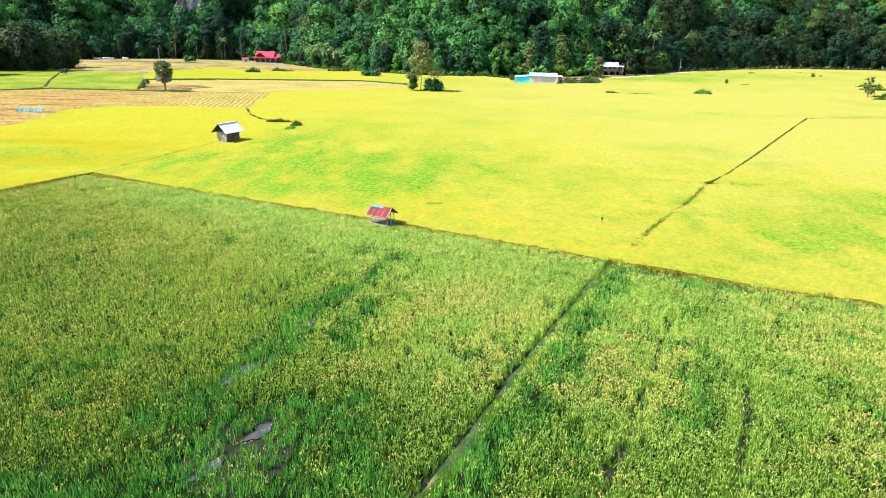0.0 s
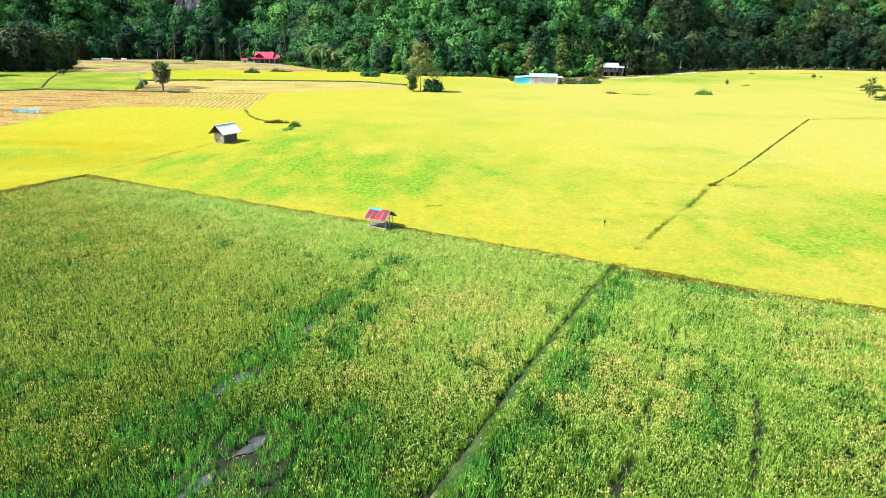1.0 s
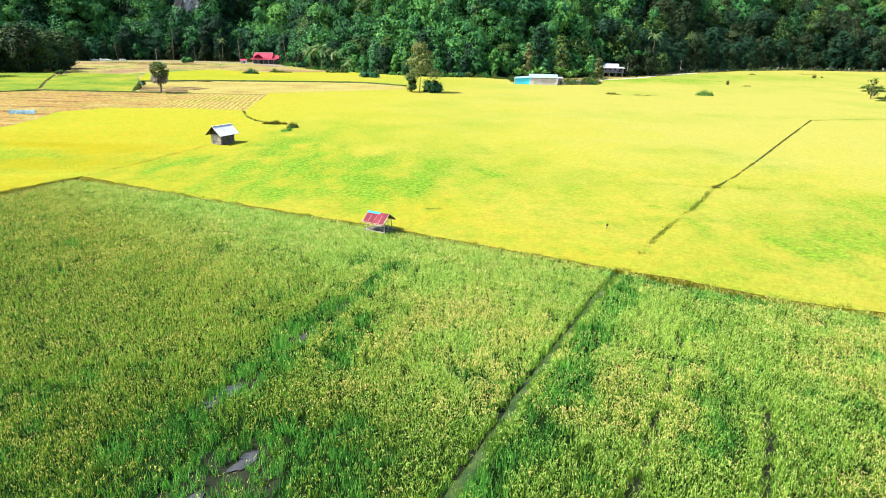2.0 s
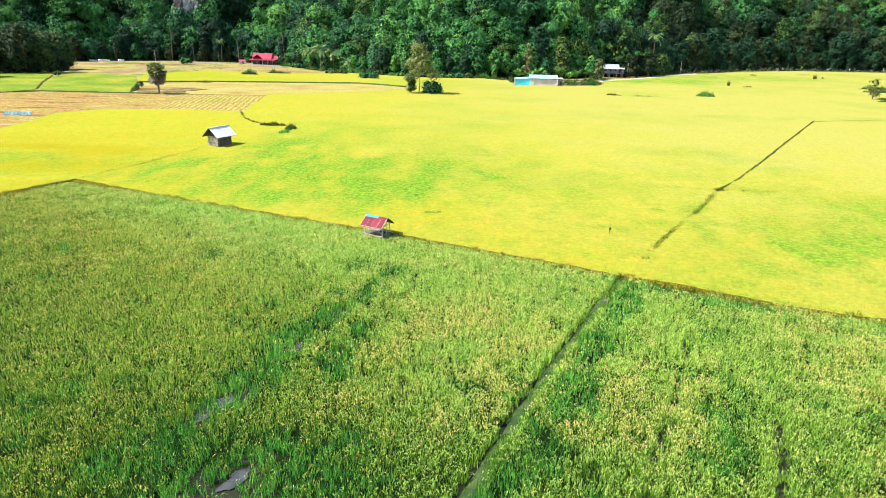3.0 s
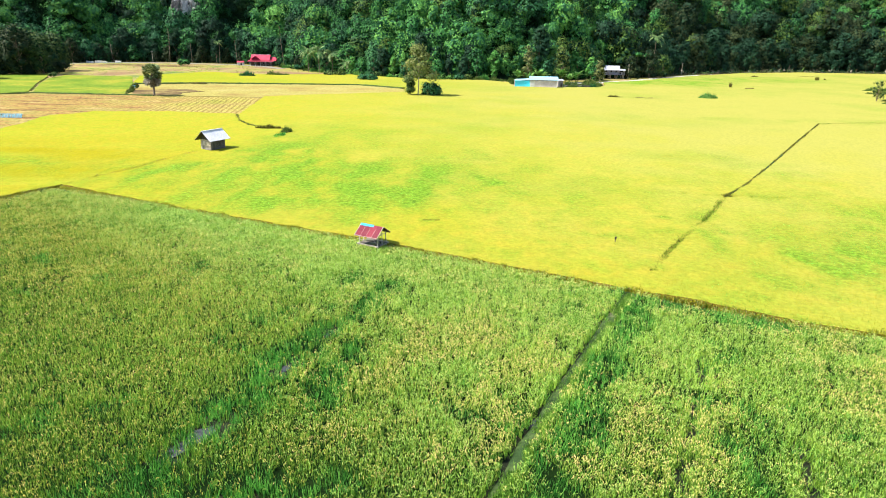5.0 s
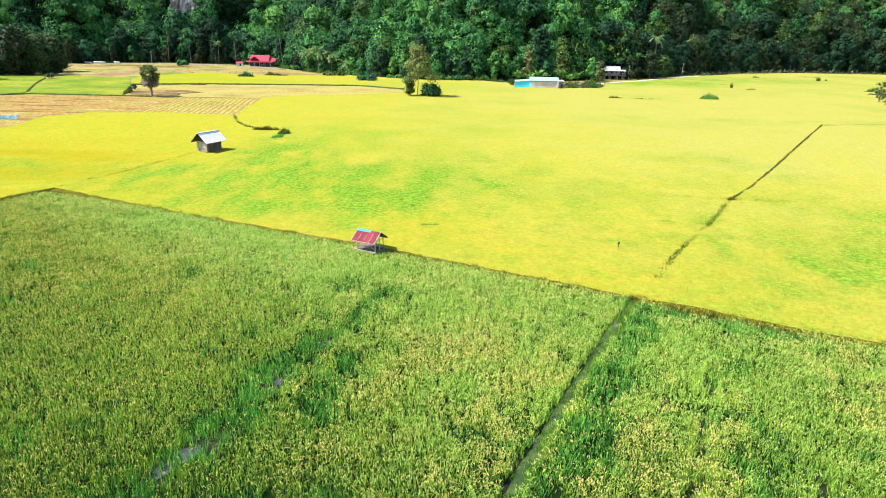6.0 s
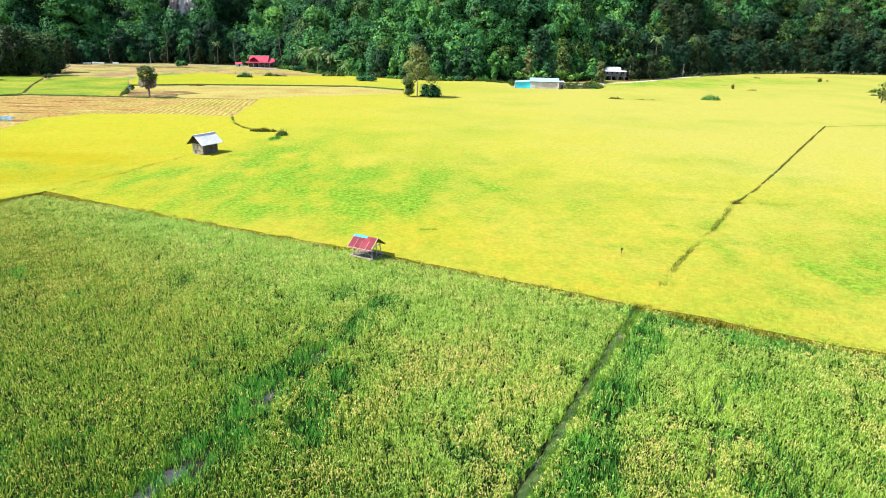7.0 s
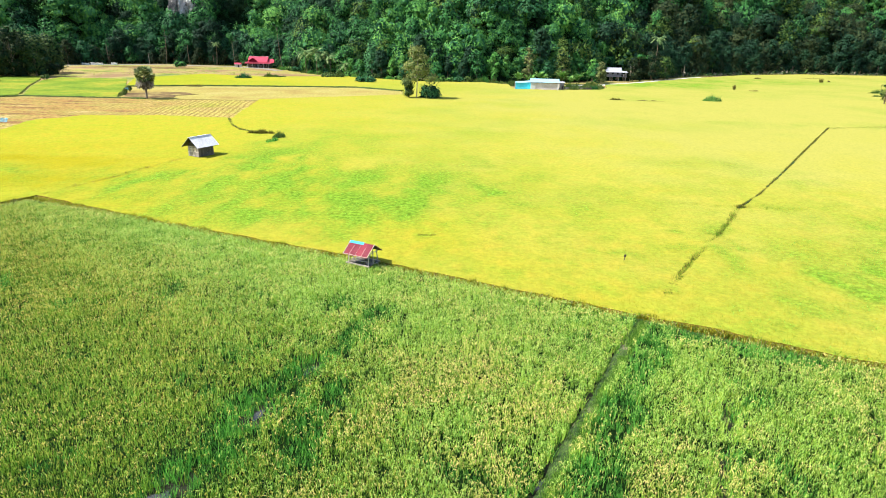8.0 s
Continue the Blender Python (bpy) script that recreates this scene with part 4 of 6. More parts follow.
def ripe_rice():
    """Single plants over the near part of the yellow canopy."""
    rng = np.random.default_rng(13)
    pieces = []
    for y0, y1, per, wide in ((44, 80, 40.0, 0.55), (80, 140, 16.0, 0.75)):
        s = per ** -0.5
        xs, ys = np.meshgrid(np.arange(-125, 135, s), np.arange(y0, y1, s))
        x, y = xs.ravel(), ys.ravel()
        x, y = x + rng.uniform(-0.5, 0.5, len(x)) * s, y + rng.uniform(-0.5, 0.5, len(y)) * s
        # side limit follows the camera's view
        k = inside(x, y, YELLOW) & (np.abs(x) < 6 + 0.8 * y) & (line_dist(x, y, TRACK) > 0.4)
        late = lateness(x, y)
        k &= rng.random(len(x)) > (y - 50) / (62 + 60 * (late > 0.25))
        x, y = x[k], y[k]
        n = len(x)
        late = late[k]
        slot = (rng.random(n) < np.clip(late * 1.4 - 0.16, 0.0, 0.95)).astype(int)
        slot = np.where((slot == 1) & (rng.random(n) < np.clip(late - 0.3, 0, 0.25)), 4, slot)
        pieces.append(blades(x, y, 0.54 + 0.14 * (vnoise(x, y, 1.7, 9) - 0.5) + 0.14 * (vnoise(x, y, 6.0, 5) - 0.5), rng.uniform(0.14, 0.26, n), rng.uniform(0.16, 0.38, n), rng.uniform(0.09, 0.17, n) * wide, slot, rng, True))
    # the field's open side towards the bank
    line = np.array(dense([(x + 0.05, y + 0.13) for x, y in EDGE], 0.10) + dense([(x - 0.7, y + 0.3) for x, y in WEST[:3]], 0.10))
    for i in range(16):
        n = len(line)
        x, y = line[:, 0] + rng.normal(0, 0.2, n), line[:, 1] + rng.uniform(-0.28, 0.35, n)
        slot = rng.choice([0, 0, 0, 0, 2, 1], n)
        tuft = 0.55 + 0.75 * vnoise(x, y, 0.7, 231)
        pieces.append(blades(x, y, np.zeros(n), rng.uniform(0.55, 0.86, n) * tuft, rng.uniform(0.08, 0.34, n), rng.uniform(0.06, 0.12, n), slot, rng))
    for i in range(4):
        n = len(line)
        x, y = line[:, 0] + rng.normal(0, 0.12, n), line[:, 1] + rng.uniform(-0.22, 0.2, n)
        pieces.append(heads(x, y, rng.uniform(0.42, 0.66, n), rng.uniform(0.15, 0.34, n), rng.uniform(0.04, 0.12, n), rng.uniform(0.12, 0.36, n),
                            rng.uniform(0.05, 0.08, n), rng.choice([0, 0, 0, 1, 2], n), rng))
    v, f, s = joined(pieces)
    return tagged(new("ripe_rice_plants", mesh_np("ripe_rice_plants", v, f, [M_RIPE, M_RIPE_GREEN, M_DRYWEED, M_STALK, M_RICE_LUSH], s)),
                  "yellow ripe rice plants with heavy bowed ears", "rice", kind="stuff")


ripe_rice()


def weeds(name, line, spread, per_m, h0, h1, label, seed, width=0.07, mats=None, base=0.1, patchy=0.0, flat=False):
    """Tufts of grass along a bank."""
    rng = np.random.default_rng(seed)
    pts = np.array(dense(line, 0.25))
    n = int(len(pts) * 0.25 * per_m)
    c = pts[rng.integers(0, len(pts), n)]
    x, y = c[:, 0] + rng.normal(0, spread, n), c[:, 1] + rng.normal(0, spread, n)
    k = vnoise(x, y, 2.2, seed) > patchy
    x, y = x[k], y[k]
    n = len(x)
    h = rng.uniform(h0, h1, n) * (0.5 + vnoise(x, y, 1.3, seed + 1))
    v, f, s = blades(x, y, np.full(n, base), h, rng.uniform(0.05, 0.4, n) * np.minimum(1, h), rng.uniform(0.6, 1.4, n) * width, rng.integers(0, 2, n), rng, flat)
    return tagged(new(name, mesh_np(name, v, f, mats or [M_WEED, M_DRYWEED], s)), label, "weeds", kind="stuff")


# grass only right of centre; the dark left strip stands in for shade
weeds("bank_grass", [(x + 0.56, y) for x, y in DYKE[:9]], 0.20, 800, 0.08, 0.26, "short green grass on the footpath bank", 21, 0.055, [M_GRASS, M_GRASS], 0.10, 0.14, True)
weeds("bank_weeds", TRACK[5:], 0.12, 70, 0.14, 0.30, "rank brownish weeds along the bank in ripe rice", 22, 0.07, [M_OLIVE_WEED, M_OLIVE_WEED], 0.58, 0.0)
weeds("bank_weeds", TRACK[:6], 0.22, 70, 0.12, 0.28, "patchy olive weeds along the bank in ripe rice", 32, 0.06, [M_OLIVE_WEED, M_RIPE_GREEN], 0.60, 0.06)
weeds("bank_weeds", [(-55.0, 94.3), (-51, 107), (-46.8, 122.5)], 0.3, 30, 0.25, 0.42, "thin weeds on a low bank towards the hut", 33, 0.06, [M_TUFT, M_RIPE], 0.5, 0.2)
weeds("bank_weeds", EDGE, 0.2, 30, 0.25, 0.55, "dark weeds along the field edge", 23, 0.06, [M_WEED, M_DRYWEED], 0.1, 0.4)
weeds("bank_weeds", WEST, 0.3, 30, 0.3, 0.8, "dark weeds along the field edge", 24, 0.08, None, 0.1, 0.3)
weeds("bank_weeds", [(-260, 196), (-158.8, 221.2), (-147, 231.0), (-104, 230.2)], 0.25, 6, 0.2, 0.5, "dark grass on the bank behind stubble", 25, 0.2, None, 0.2)
weeds("bank_weeds", [(-134, 277.9), (-106.9, 288.9), (-40.3, 297.2), (-18.6, 283.1)], 0.25, 6, 0.2, 0.45, "dark grass on the bank before ripe rice", 26, 0.2, None, 0.2)
weeds("bank_weeds", [(-151.4, 236), (-170.2, 270), (-186.4, 303)], 0.22, 8, 0.25, 0.5, "dark weeds between two young rice plots", 27, 0.22, None, 0.2)
weeds("bank_weeds", [(-115.2, 233.2), (-133.9, 278.2)], 0.3, 12, 0.3, 0.9, "dark weeds along the end of young rice", 34, 0.22, None, 0.0)
weeds("bank_weeds", [(-57.2, 178), (-52.5, 166), (-47.8, 158.6), (-41.5, 153.7)], 0.22, 30, 0.3, 0.55, "dark weeds between ripe rice plots", 28, 0.10, [M_WEED, M_DRYWEED], 0.5)
weeds("bank_weeds", [(32, 97.6), (36, 96.4), (41, 95.6), (46, 95.4), (50, 95.2)], 0.5, 26, 0.25, 0.36, "thin weeds on a low cross bank", 29, 0.08, [M_RIPE, M_RIPE_GREEN], 0.5, 0.4)
weeds("bank_weeds", [(106.4, 183.4), (120, 187), (135, 190), (170, 186)], 0.5, 24, 0.25, 0.4, "thin weeds on a low cross bank", 30, 0.12, [M_TUFT, M_RIPE_GREEN], 0.5, 0.3)


def stubble_tufts():
    """Cut stems and loose straw over the harvested plots."""
    rng = np.random.default_rng(41)
    n = 30000
    x, y = rng.uniform(-175, -55, n), rng.uniform(122, 296, n)
    k = inside(x, y, STUBBLE) | (inside(x, y, STRAW) & (rng.random(n) < 0.35))
    k &= vnoise(x, y, 3.0, 241) > 0.45
    x, y = x[k], y[k]
    n = len(x)
    v, f, s = blades(x, y, np.full(n, 0.02), rng.uniform(0.08, 0.18, n), rng.uniform(0.15, 0.4, n), rng.uniform(0.12, 0.4, n), np.zeros(n, int), rng, True)
    return tagged(new("stubble_tufts", mesh_np("stubble_tufts", v, f, [M_TUFT], s)), "cut stems and loose straw on the harvested plots", "stubble", kind="stuff")


stubble_tufts()


def dry_tufts():
    """Tufts of dry and green grass on the open ground before the forest."""
    rng = np.random.default_rng(43)
    n = 12000
    x, y = rng.uniform(-260, 0, n), rng.uniform(285, 470, n)
    k = y < forest_edge(x) + 2
    for poly in (YELLOW, STRIP, YOUNG_E, YOUNG_W, STRAW):
        k &= ~inside(x, y, poly)
    k &= vnoise(x, y, 9.0, 251) + 0.5 * vnoise(x, y, 3.0, 252) > 0.75
    x, y = x[k], y[k]
    n = len(x)
    v, f, s = blades(x, y, np.full(n, -0.02), rng.uniform(0.12, 0.32, n), rng.uniform(0.1, 0.4, n), rng.uniform(0.3, 0.9, n), (vnoise(x, y, 14, 253) > 0.5).astype(int), rng, True)
    return tagged(new("dry_grass_tufts", mesh_np("dry_grass_tufts", v, f, [M_TUFT, M_RIPE_GREEN], s)), "tufts of dry and green grass on open ground", "grass", kind="stuff")


dry_tufts()

# dead sticks and brush along the foot of the forest
weeds("dead_brush", [p for p in FOREST if 150 < p[0] < 400], 2.4, 6, 0.5, 1.8, "pale dead sticks and brush at the forest foot", 36, 0.22, [M_DEAD, M_DRYWEED], 0.0, 0.3)
weeds("dead_brush", [p for p in FOREST if -90 < p[0] < 40], 1.2, 5, 0.6, 1.8, "tall grass and brush at the forest foot", 37, 0.3, [M_WEED, M_BANANA], 0.0, 0.2)
weeds("dead_brush", [p for p in FOREST if -260 < p[0] < -110], 1.2, 4, 0.5, 1.5, "tall grass and brush at the forest foot", 38, 0.3, [M_WEED, M_DRYWEED], 0.0, 0.3)


# ---------------------------------------------------------------- trees
def leaf_cloud(centres, radii, count, size, rng, squash=0.8, droop=0.0, core=0.74, camera_side=0.0, round_off=0.8):
    """Leaves laid over clusters, facing mostly outwards and up, round a closed inner mass coloured dark for shade."""
    centres, radii = np.asarray(centres, float), np.asarray(radii, float)
    pick = rng.choice(len(centres), count, p=radii ** 2 / (radii ** 2).sum())
    d = rng.normal(0, 1, (count, 3))
    d[:, 2] = d[:, 2] * 0.9 + 0.3
    d[:, 1] -= camera_side
    d /= np.linalg.norm(d, axis=1)[:, None]
    r = radii[pick] * np.where(rng.random(count) < 0.25, rng.uniform(1.05, 1.4, count), rng.uniform(0.72, 1.1, count))
    c = centres[pick] + d * r[:, None] * np.array([1, 1, squash])
    # the crown as a whole turns its leaves outwards too
    out = c - (centres.mean(0) - np.array([0, 0, 0.3 * radii.mean()]))
    out /= np.linalg.norm(out, axis=1)[:, None] + 1e-6
    nrm = d * 0.8 + out * round_off + rng.normal(0, 0.28, (count, 3)) + np.array([0, 0, 0.25])
    nrm /= np.linalg.norm(nrm, axis=1)[:, None]
    u = np.cross(nrm, rng.normal(0, 1, (count, 3)))
    u /= np.linalg.norm(u, axis=1)[:, None]
    u[:, 2] -= droop
    w = np.cross(nrm, u)
    s = size * rng.uniform(0.6, 1.5, count)[:, None]
    v = np.stack([c - u * s * 0.6, c + u * s * 0.25 - w * s * 0.5, c + u * s * 0.5 + w * s * 0.42], 1).reshape(-1, 3)
    f = np.arange(count * 3).reshape(-1, 3)
    vs, fs, base = [v], [f], len(v)
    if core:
        # larger leaves that close each cluster from within, coloured for the shade there
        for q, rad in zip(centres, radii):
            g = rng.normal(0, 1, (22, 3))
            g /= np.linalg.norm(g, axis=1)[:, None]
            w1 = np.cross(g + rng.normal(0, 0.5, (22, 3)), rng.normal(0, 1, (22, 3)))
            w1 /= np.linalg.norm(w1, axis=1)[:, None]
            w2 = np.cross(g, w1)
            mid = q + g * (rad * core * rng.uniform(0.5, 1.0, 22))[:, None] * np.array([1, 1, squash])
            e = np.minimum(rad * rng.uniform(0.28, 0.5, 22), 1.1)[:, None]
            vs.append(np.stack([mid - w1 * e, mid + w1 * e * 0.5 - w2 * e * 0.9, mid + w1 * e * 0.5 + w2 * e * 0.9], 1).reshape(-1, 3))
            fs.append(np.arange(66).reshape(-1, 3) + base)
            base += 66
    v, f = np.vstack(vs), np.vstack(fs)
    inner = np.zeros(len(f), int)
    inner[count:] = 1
    return v, f, inner


def crown_shape(rng, height, spread, low=0.3, clusters=14):
    """Cluster centres and radii of a broad uneven crown."""
    cs, rs = [], []
    for i in range(clusters):
        k = (i + rng.uniform(0.2, 0.8)) / clusters
        z = height * (low + (1 - low) * k * 0.92)
        belly = math.sin(math.pi * min(1, 0.22 + 0.72 * k)) ** 0.8
        a = i * 2.4 + rng.uniform(-0.5, 0.5)
        r = spread * belly * rng.uniform(0.35, 0.78)
        cs.append((math.cos(a) * r, math.sin(a) * r, z))
        rs.append(spread * rng.uniform(0.26, 0.44))
    return np.array(cs), np.array(rs)


def broad_tree(name, height, spread, seed, material, label, leaves=1050, size=0.66, low=0.3, clusters=14, bark=None, droop=0.0, group="", core=0.74):
    rng = np.random.default_rng(seed)
    root = empty(name, (0, 0, 0))
    cs, rs = crown_shape(rng, height, spread, low, clusters)
    v, f, s = leaf_cloud(cs, rs, leaves, size, rng, 0.85, droop, core)
    bm = bmesh.new()
    top = Vector((rng.uniform(-0.4, 0.4), rng.uniform(-0.4, 0.4), height * 0.72))
    pole((0, 0, -0.4), top, height * 0.022 + 0.06, height * 0.007, 7, bm, rng.uniform(-0.4, 0.4), 4)
    for c in cs[:: max(1, len(cs) // 8)]:
        k = max(0.25, min(0.9, c[2] / height - 0.2))
        pole(top * k, Vector(c), height * 0.008 + 0.02, 0.03, 5, bm, rng.uniform(-0.3, 0.3), 2)
    part("trunk", bm, bark or M_BARK, root)
    part("crown", mesh_np("crown", v, f, [material, M_CROWN_SHADE if material in (M_TREE_UMBER, M_TREE_DARK) else M_TREE_DARK], s), None, root)
    return tagged(root, label, "tree", group)


def frond(bm_v, bm_f, base, az, up, length, droop, leaflets, wide, rng):
    """A feather frond: a bowed rib with leaflets on both sides."""
    c, s = math.cos(az), math.sin(az)
    pts = []
    for i in range(leaflets + 1):
        k = i / leaflets
        r = length * k * math.cos(up * (1 - 0.4 * k))
        z = length * k * math.sin(up) - droop * length * k * k
        pts.append(np.array([base[0] + c * r, base[1] + s * r, base[2] + z]))
    side = np.array([-s, c, 0.0])
    for i in range(leaflets):
        k = (i + 0.5) / leaflets
        w = wide * math.sin(math.pi * (0.12 + 0.8 * k)) * rng.uniform(0.8, 1.2)
        for sg in (1, -1):
            o = len(bm_v)
            tip = pts[i + 1] + side * sg * w + np.array([0, 0, -0.35 * w]) + (pts[i + 1] - pts[i]) * 0.5
            bm_v.extend([pts[i], pts[i + 1], tip])
            bm_f.append((o, o + 1, o + 2))


def coconut_palm(name, height, seed, label, length=4.2, group=""):
    rng = np.random.default_rng(seed)
    root = empty(name, (0, 0, 0))
    part("trunk", pole((0, 0, -0.4), (rng.uniform(-0.8, 0.8), rng.uniform(-0.8, 0.8), height), 0.2, 0.13, 7, None, 0.3, 5), M_BARK, root)
    v, f = [], []
    top = (0, 0, height)
    for i in range(20):
        frond(v, f, top, i * 2.4 + rng.uniform(-0.2, 0.2), rng.uniform(-0.2, 1.15), length * rng.uniform(0.8, 1.1), rng.uniform(0.35, 0.85), 13, length * 0.19, rng)
    part("crown", mesh_np("crown", v, f, [M_PALM_GREEN]), None, root)
    return tagged(root, label, "palm tree", group)


def sugar_palm(name, at, height, spread, label, seed=3):
    """A fan palm with a full round head and a skirt of old leaves."""
    rng = np.random.default_rng(seed)
    root = empty(name, at)
    part("trunk", pole((0, 0, -0.4), (0.1, 0, height * 0.58), 0.40, 0.30, 9, None, 0.08, 5), M_BARK, root)

    def fans(count, lo, hi, length, stalk):
        v, f = [], []
        hub = np.array([0.1, 0, height * 0.58])
        for i in range(count):
            az = i * 2.4 + rng.uniform(-0.3, 0.3)
            up = lo + (hi - lo) * (i + rng.uniform(0, 1)) / count
            d = np.array([math.cos(az) * math.cos(up), math.sin(az) * math.cos(up), math.sin(up)])
            root_at = hub + np.array([0, 0, rng.uniform(-0.8, 0.6)])
            tip = root_at + d * length * rng.uniform(*stalk)
            side = np.cross(d, [0, 0, 1.0])
            side /= np.linalg.norm(side) + 1e-6
            roll = rng.uniform(-1.0, 1.0)
            side = side * math.cos(roll) + np.cross(d, side) * math.sin(roll)
            nrm = np.cross(side, d)
            o = len(v)
            v.extend([root_at - side * 0.06, root_at + side * 0.06, tip])
            f.append((o, o + 1, o + 2))
            for k in range(15):
                a = (k - 7) / 7 * 1.75
                r = length * 0.40 * rng.uniform(0.75, 1.15)
                e = tip + (d * math.cos(a) + side * math.sin(a)) * r + nrm * rng.uniform(-0.35, 0.1) * r + np.array([0, 0, -0.12 * r])
                w = (-d * math.sin(a) + side * math.cos(a)) * r * 0.15
                m = tip * 0.35 + e * 0.65
                o = len(v)
                v.extend([tip, m - w, m + w, e])
                f += [(o, o + 1, o + 2), (o + 1, o + 3, o + 2)]
        return v, f
    v, f = fans(58, -0.45, 1.5, spread, (0.35, 0.72))
    part("crown", mesh_np("crown", v, f, [M_PALM]), None, root)
    v, f = fans(44, -1.5, -0.7, spread * 1.05, (0.3, 0.8))
    part("dead_leaves", mesh_np("dead_leaves", v, f, [M_DEAD]), None, root, "hanging dry brown fan leaves")
    return tagged(root, label, "palm tree")


def banana(name, at, height, seed, label):
    rng = np.random.default_rng(seed)
    root = empty(name, at)
    bm = bmesh.new()
    v, f = [], []
    for k in range(4):
        x, y = rng.uniform(-1.4, 1.4), rng.uniform(-0.8, 0.8)
        h = height * rng.uniform(0.22, 0.38)
        pole((x, y, -0.1), (x * 1.1, y * 1.1, h), 0.16, 0.1, 6, bm)
        for i in range(7):
            az, up, ln = i * 2.4 + rng.uniform(-0.3, 0.3), rng.uniform(0.6, 1.35), height * rng.uniform(0.55, 0.75)
            c, s = math.cos(az), math.sin(az)
            prev = None
            for j in range(5):
                q = j / 4
                r, z = ln * q * math.cos(up), h + ln * q * math.sin(up) - 0.45 * ln * q * q
                w = ln * 0.11 * math.sin(math.pi * (0.1 + 0.85 * q))
                p = np.array([x + c * r, y + s * r, z])
                pair = len(v)
                v.extend([p + np.array([-s, c, -0.2]) * w, p - np.array([-s, c, 0.2]) * w])
                if prev is not None:
                    f += [(prev, prev + 1, pair + 1), (prev, pair + 1, pair)]
                prev = pair
    part("stem", bm, M_WEED, root)
    part("leaves", mesh_np("leaves", v, f, [M_BANANA]), None, root)
    return tagged(root, label, "banana plant")


def bush(name, at, w, d, h, seed, material, label, leaves=500, size=0.35, group=""):
    """A shrub: short stems under lumps of leaves."""
    rng = np.random.default_rng(seed)
    root = empty(name, at)
    n = max(5, int(5 + w * 1.2))
    cs = np.column_stack([rng.uniform(-0.36, 0.36, n) * w, rng.uniform(-0.36, 0.36, n) * d, rng.uniform(0.12, 0.62, n) * h])
    rs = rng.uniform(0.26, 0.4, n) * min(h, max(w, d) * 0.8)
    bm = bmesh.new()
    for c in cs[:6]:
        pole((c[0] * 0.4, c[1] * 0.4, -0.2), tuple(c), 0.06, 0.02, 5, bm)
    part("stem", bm, M_BARK, root)
    if h < 3:
        # rank grass and herbs: upright blades, highest in the middle
        m = int(leaves * 1.6)
        a, r = rng.uniform(0, 2 * math.pi, m), rng.uniform(0, 1, m) ** 0.6
        x, y = np.cos(a) * r * w * 0.5, np.sin(a) * r * d * 0.5
        lump = 0.35 + 1.1 * vnoise(x + seed * 7, y, max(0.6, w * 0.16), seed)
        tall_by = h * np.sqrt(1.02 - r ** 2) * rng.uniform(0.4, 1.15, m) * lump
        v, f, s = blades(x, y, np.zeros(m) - 0.1, tall_by + 0.15, rng.uniform(0.05, 0.55, m) * tall_by, rng.uniform(0.5, 1.2, m) * size * 0.8, np.zeros(m, int), rng)
    else:
        v, f, s = leaf_cloud(cs, rs, leaves, size, rng)
        v[:, 2] = np.maximum(v[:, 2], 0.0)
    part("leaves", mesh_np("leaves", v, f, [material, M_CROWN_SHADE], s), None, root)
    return tagged(root, label, "bush", group)


# templates of the forest's edge, then copies along it
PLANTS = [
    broad_tree("forest_tree", 15, 6.0, 1, M_TREE, "tall broad-crowned tree with deep green leaves at the forest edge", group="forest edge trees", low=0.1, clusters=18),
    broad_tree("forest_tree", 13, 5.4, 2, M_TREE_B, "dense bluish-green tree at the forest edge", group="forest edge trees", low=0.12),
    broad_tree("forest_tree", 16, 4.4, 3, M_TREE_Y, "slender olive-green tree with ragged crown at the forest edge", group="forest edge trees", low=0.2, clusters=16),
    broad_tree("forest_tree", 11, 5.2, 4, M_TREE, "low spreading dark green tree at the forest edge", group="forest edge trees", low=0.1),
    broad_tree("forest_tree", 18, 5.4, 5, M_TREE_DARK, "high dark tree draped in creepers at the forest edge", group="forest edge trees", low=0.08, clusters=20, leaves=1600, droop=0.4),
    broad_tree("forest_tree", 12, 3.4, 6, M_TREE_L, "yellowish-green young tree at the forest edge", group="forest edge trees", low=0.2),
    broad_tree("forest_tree", 13, 5.6, 9, M_TREE_UMBER, "brownish-green tree coloured dark for shade at the forest edge", group="forest edge trees", low=0.06, clusters=16),
]
for tr in PLANTS:
    tr.location = (0, 560, -60)


def edge_spots():
    rng = np.random.default_rng(5)
    spots = []
    walked = dense([p for p in FOREST if -300 < p[0] < 420], 1.0)
    for row, (step, off) in enumerate(((7.0, 3.5), (7.5, 10.0))):
        i = rng.uniform(0, 4)
        while i < len(walked):
            x, y = walked[int(i)]
            i += step * rng.uniform(0.7, 1.3)
            x, y = x + rng.uniform(-1, 1), y + off + rng.uniform(-1.5, 2.0) + (4.5 if x > 128 else 0.0)
            if any(abs(x - a) < c and abs(y - b) < d for a, b, c, d in ((46, 345, 16, 14), (99, 392, 12, 13), (-128, 458, 14, 15))):
                continue
            spots.append((x, y, row))
    spots += [(84.5, 362.5, 1), (83.0, 369.0, 1), (88.5, 374.5, 1), (111.5, 389, 0)]
    return spots, rng


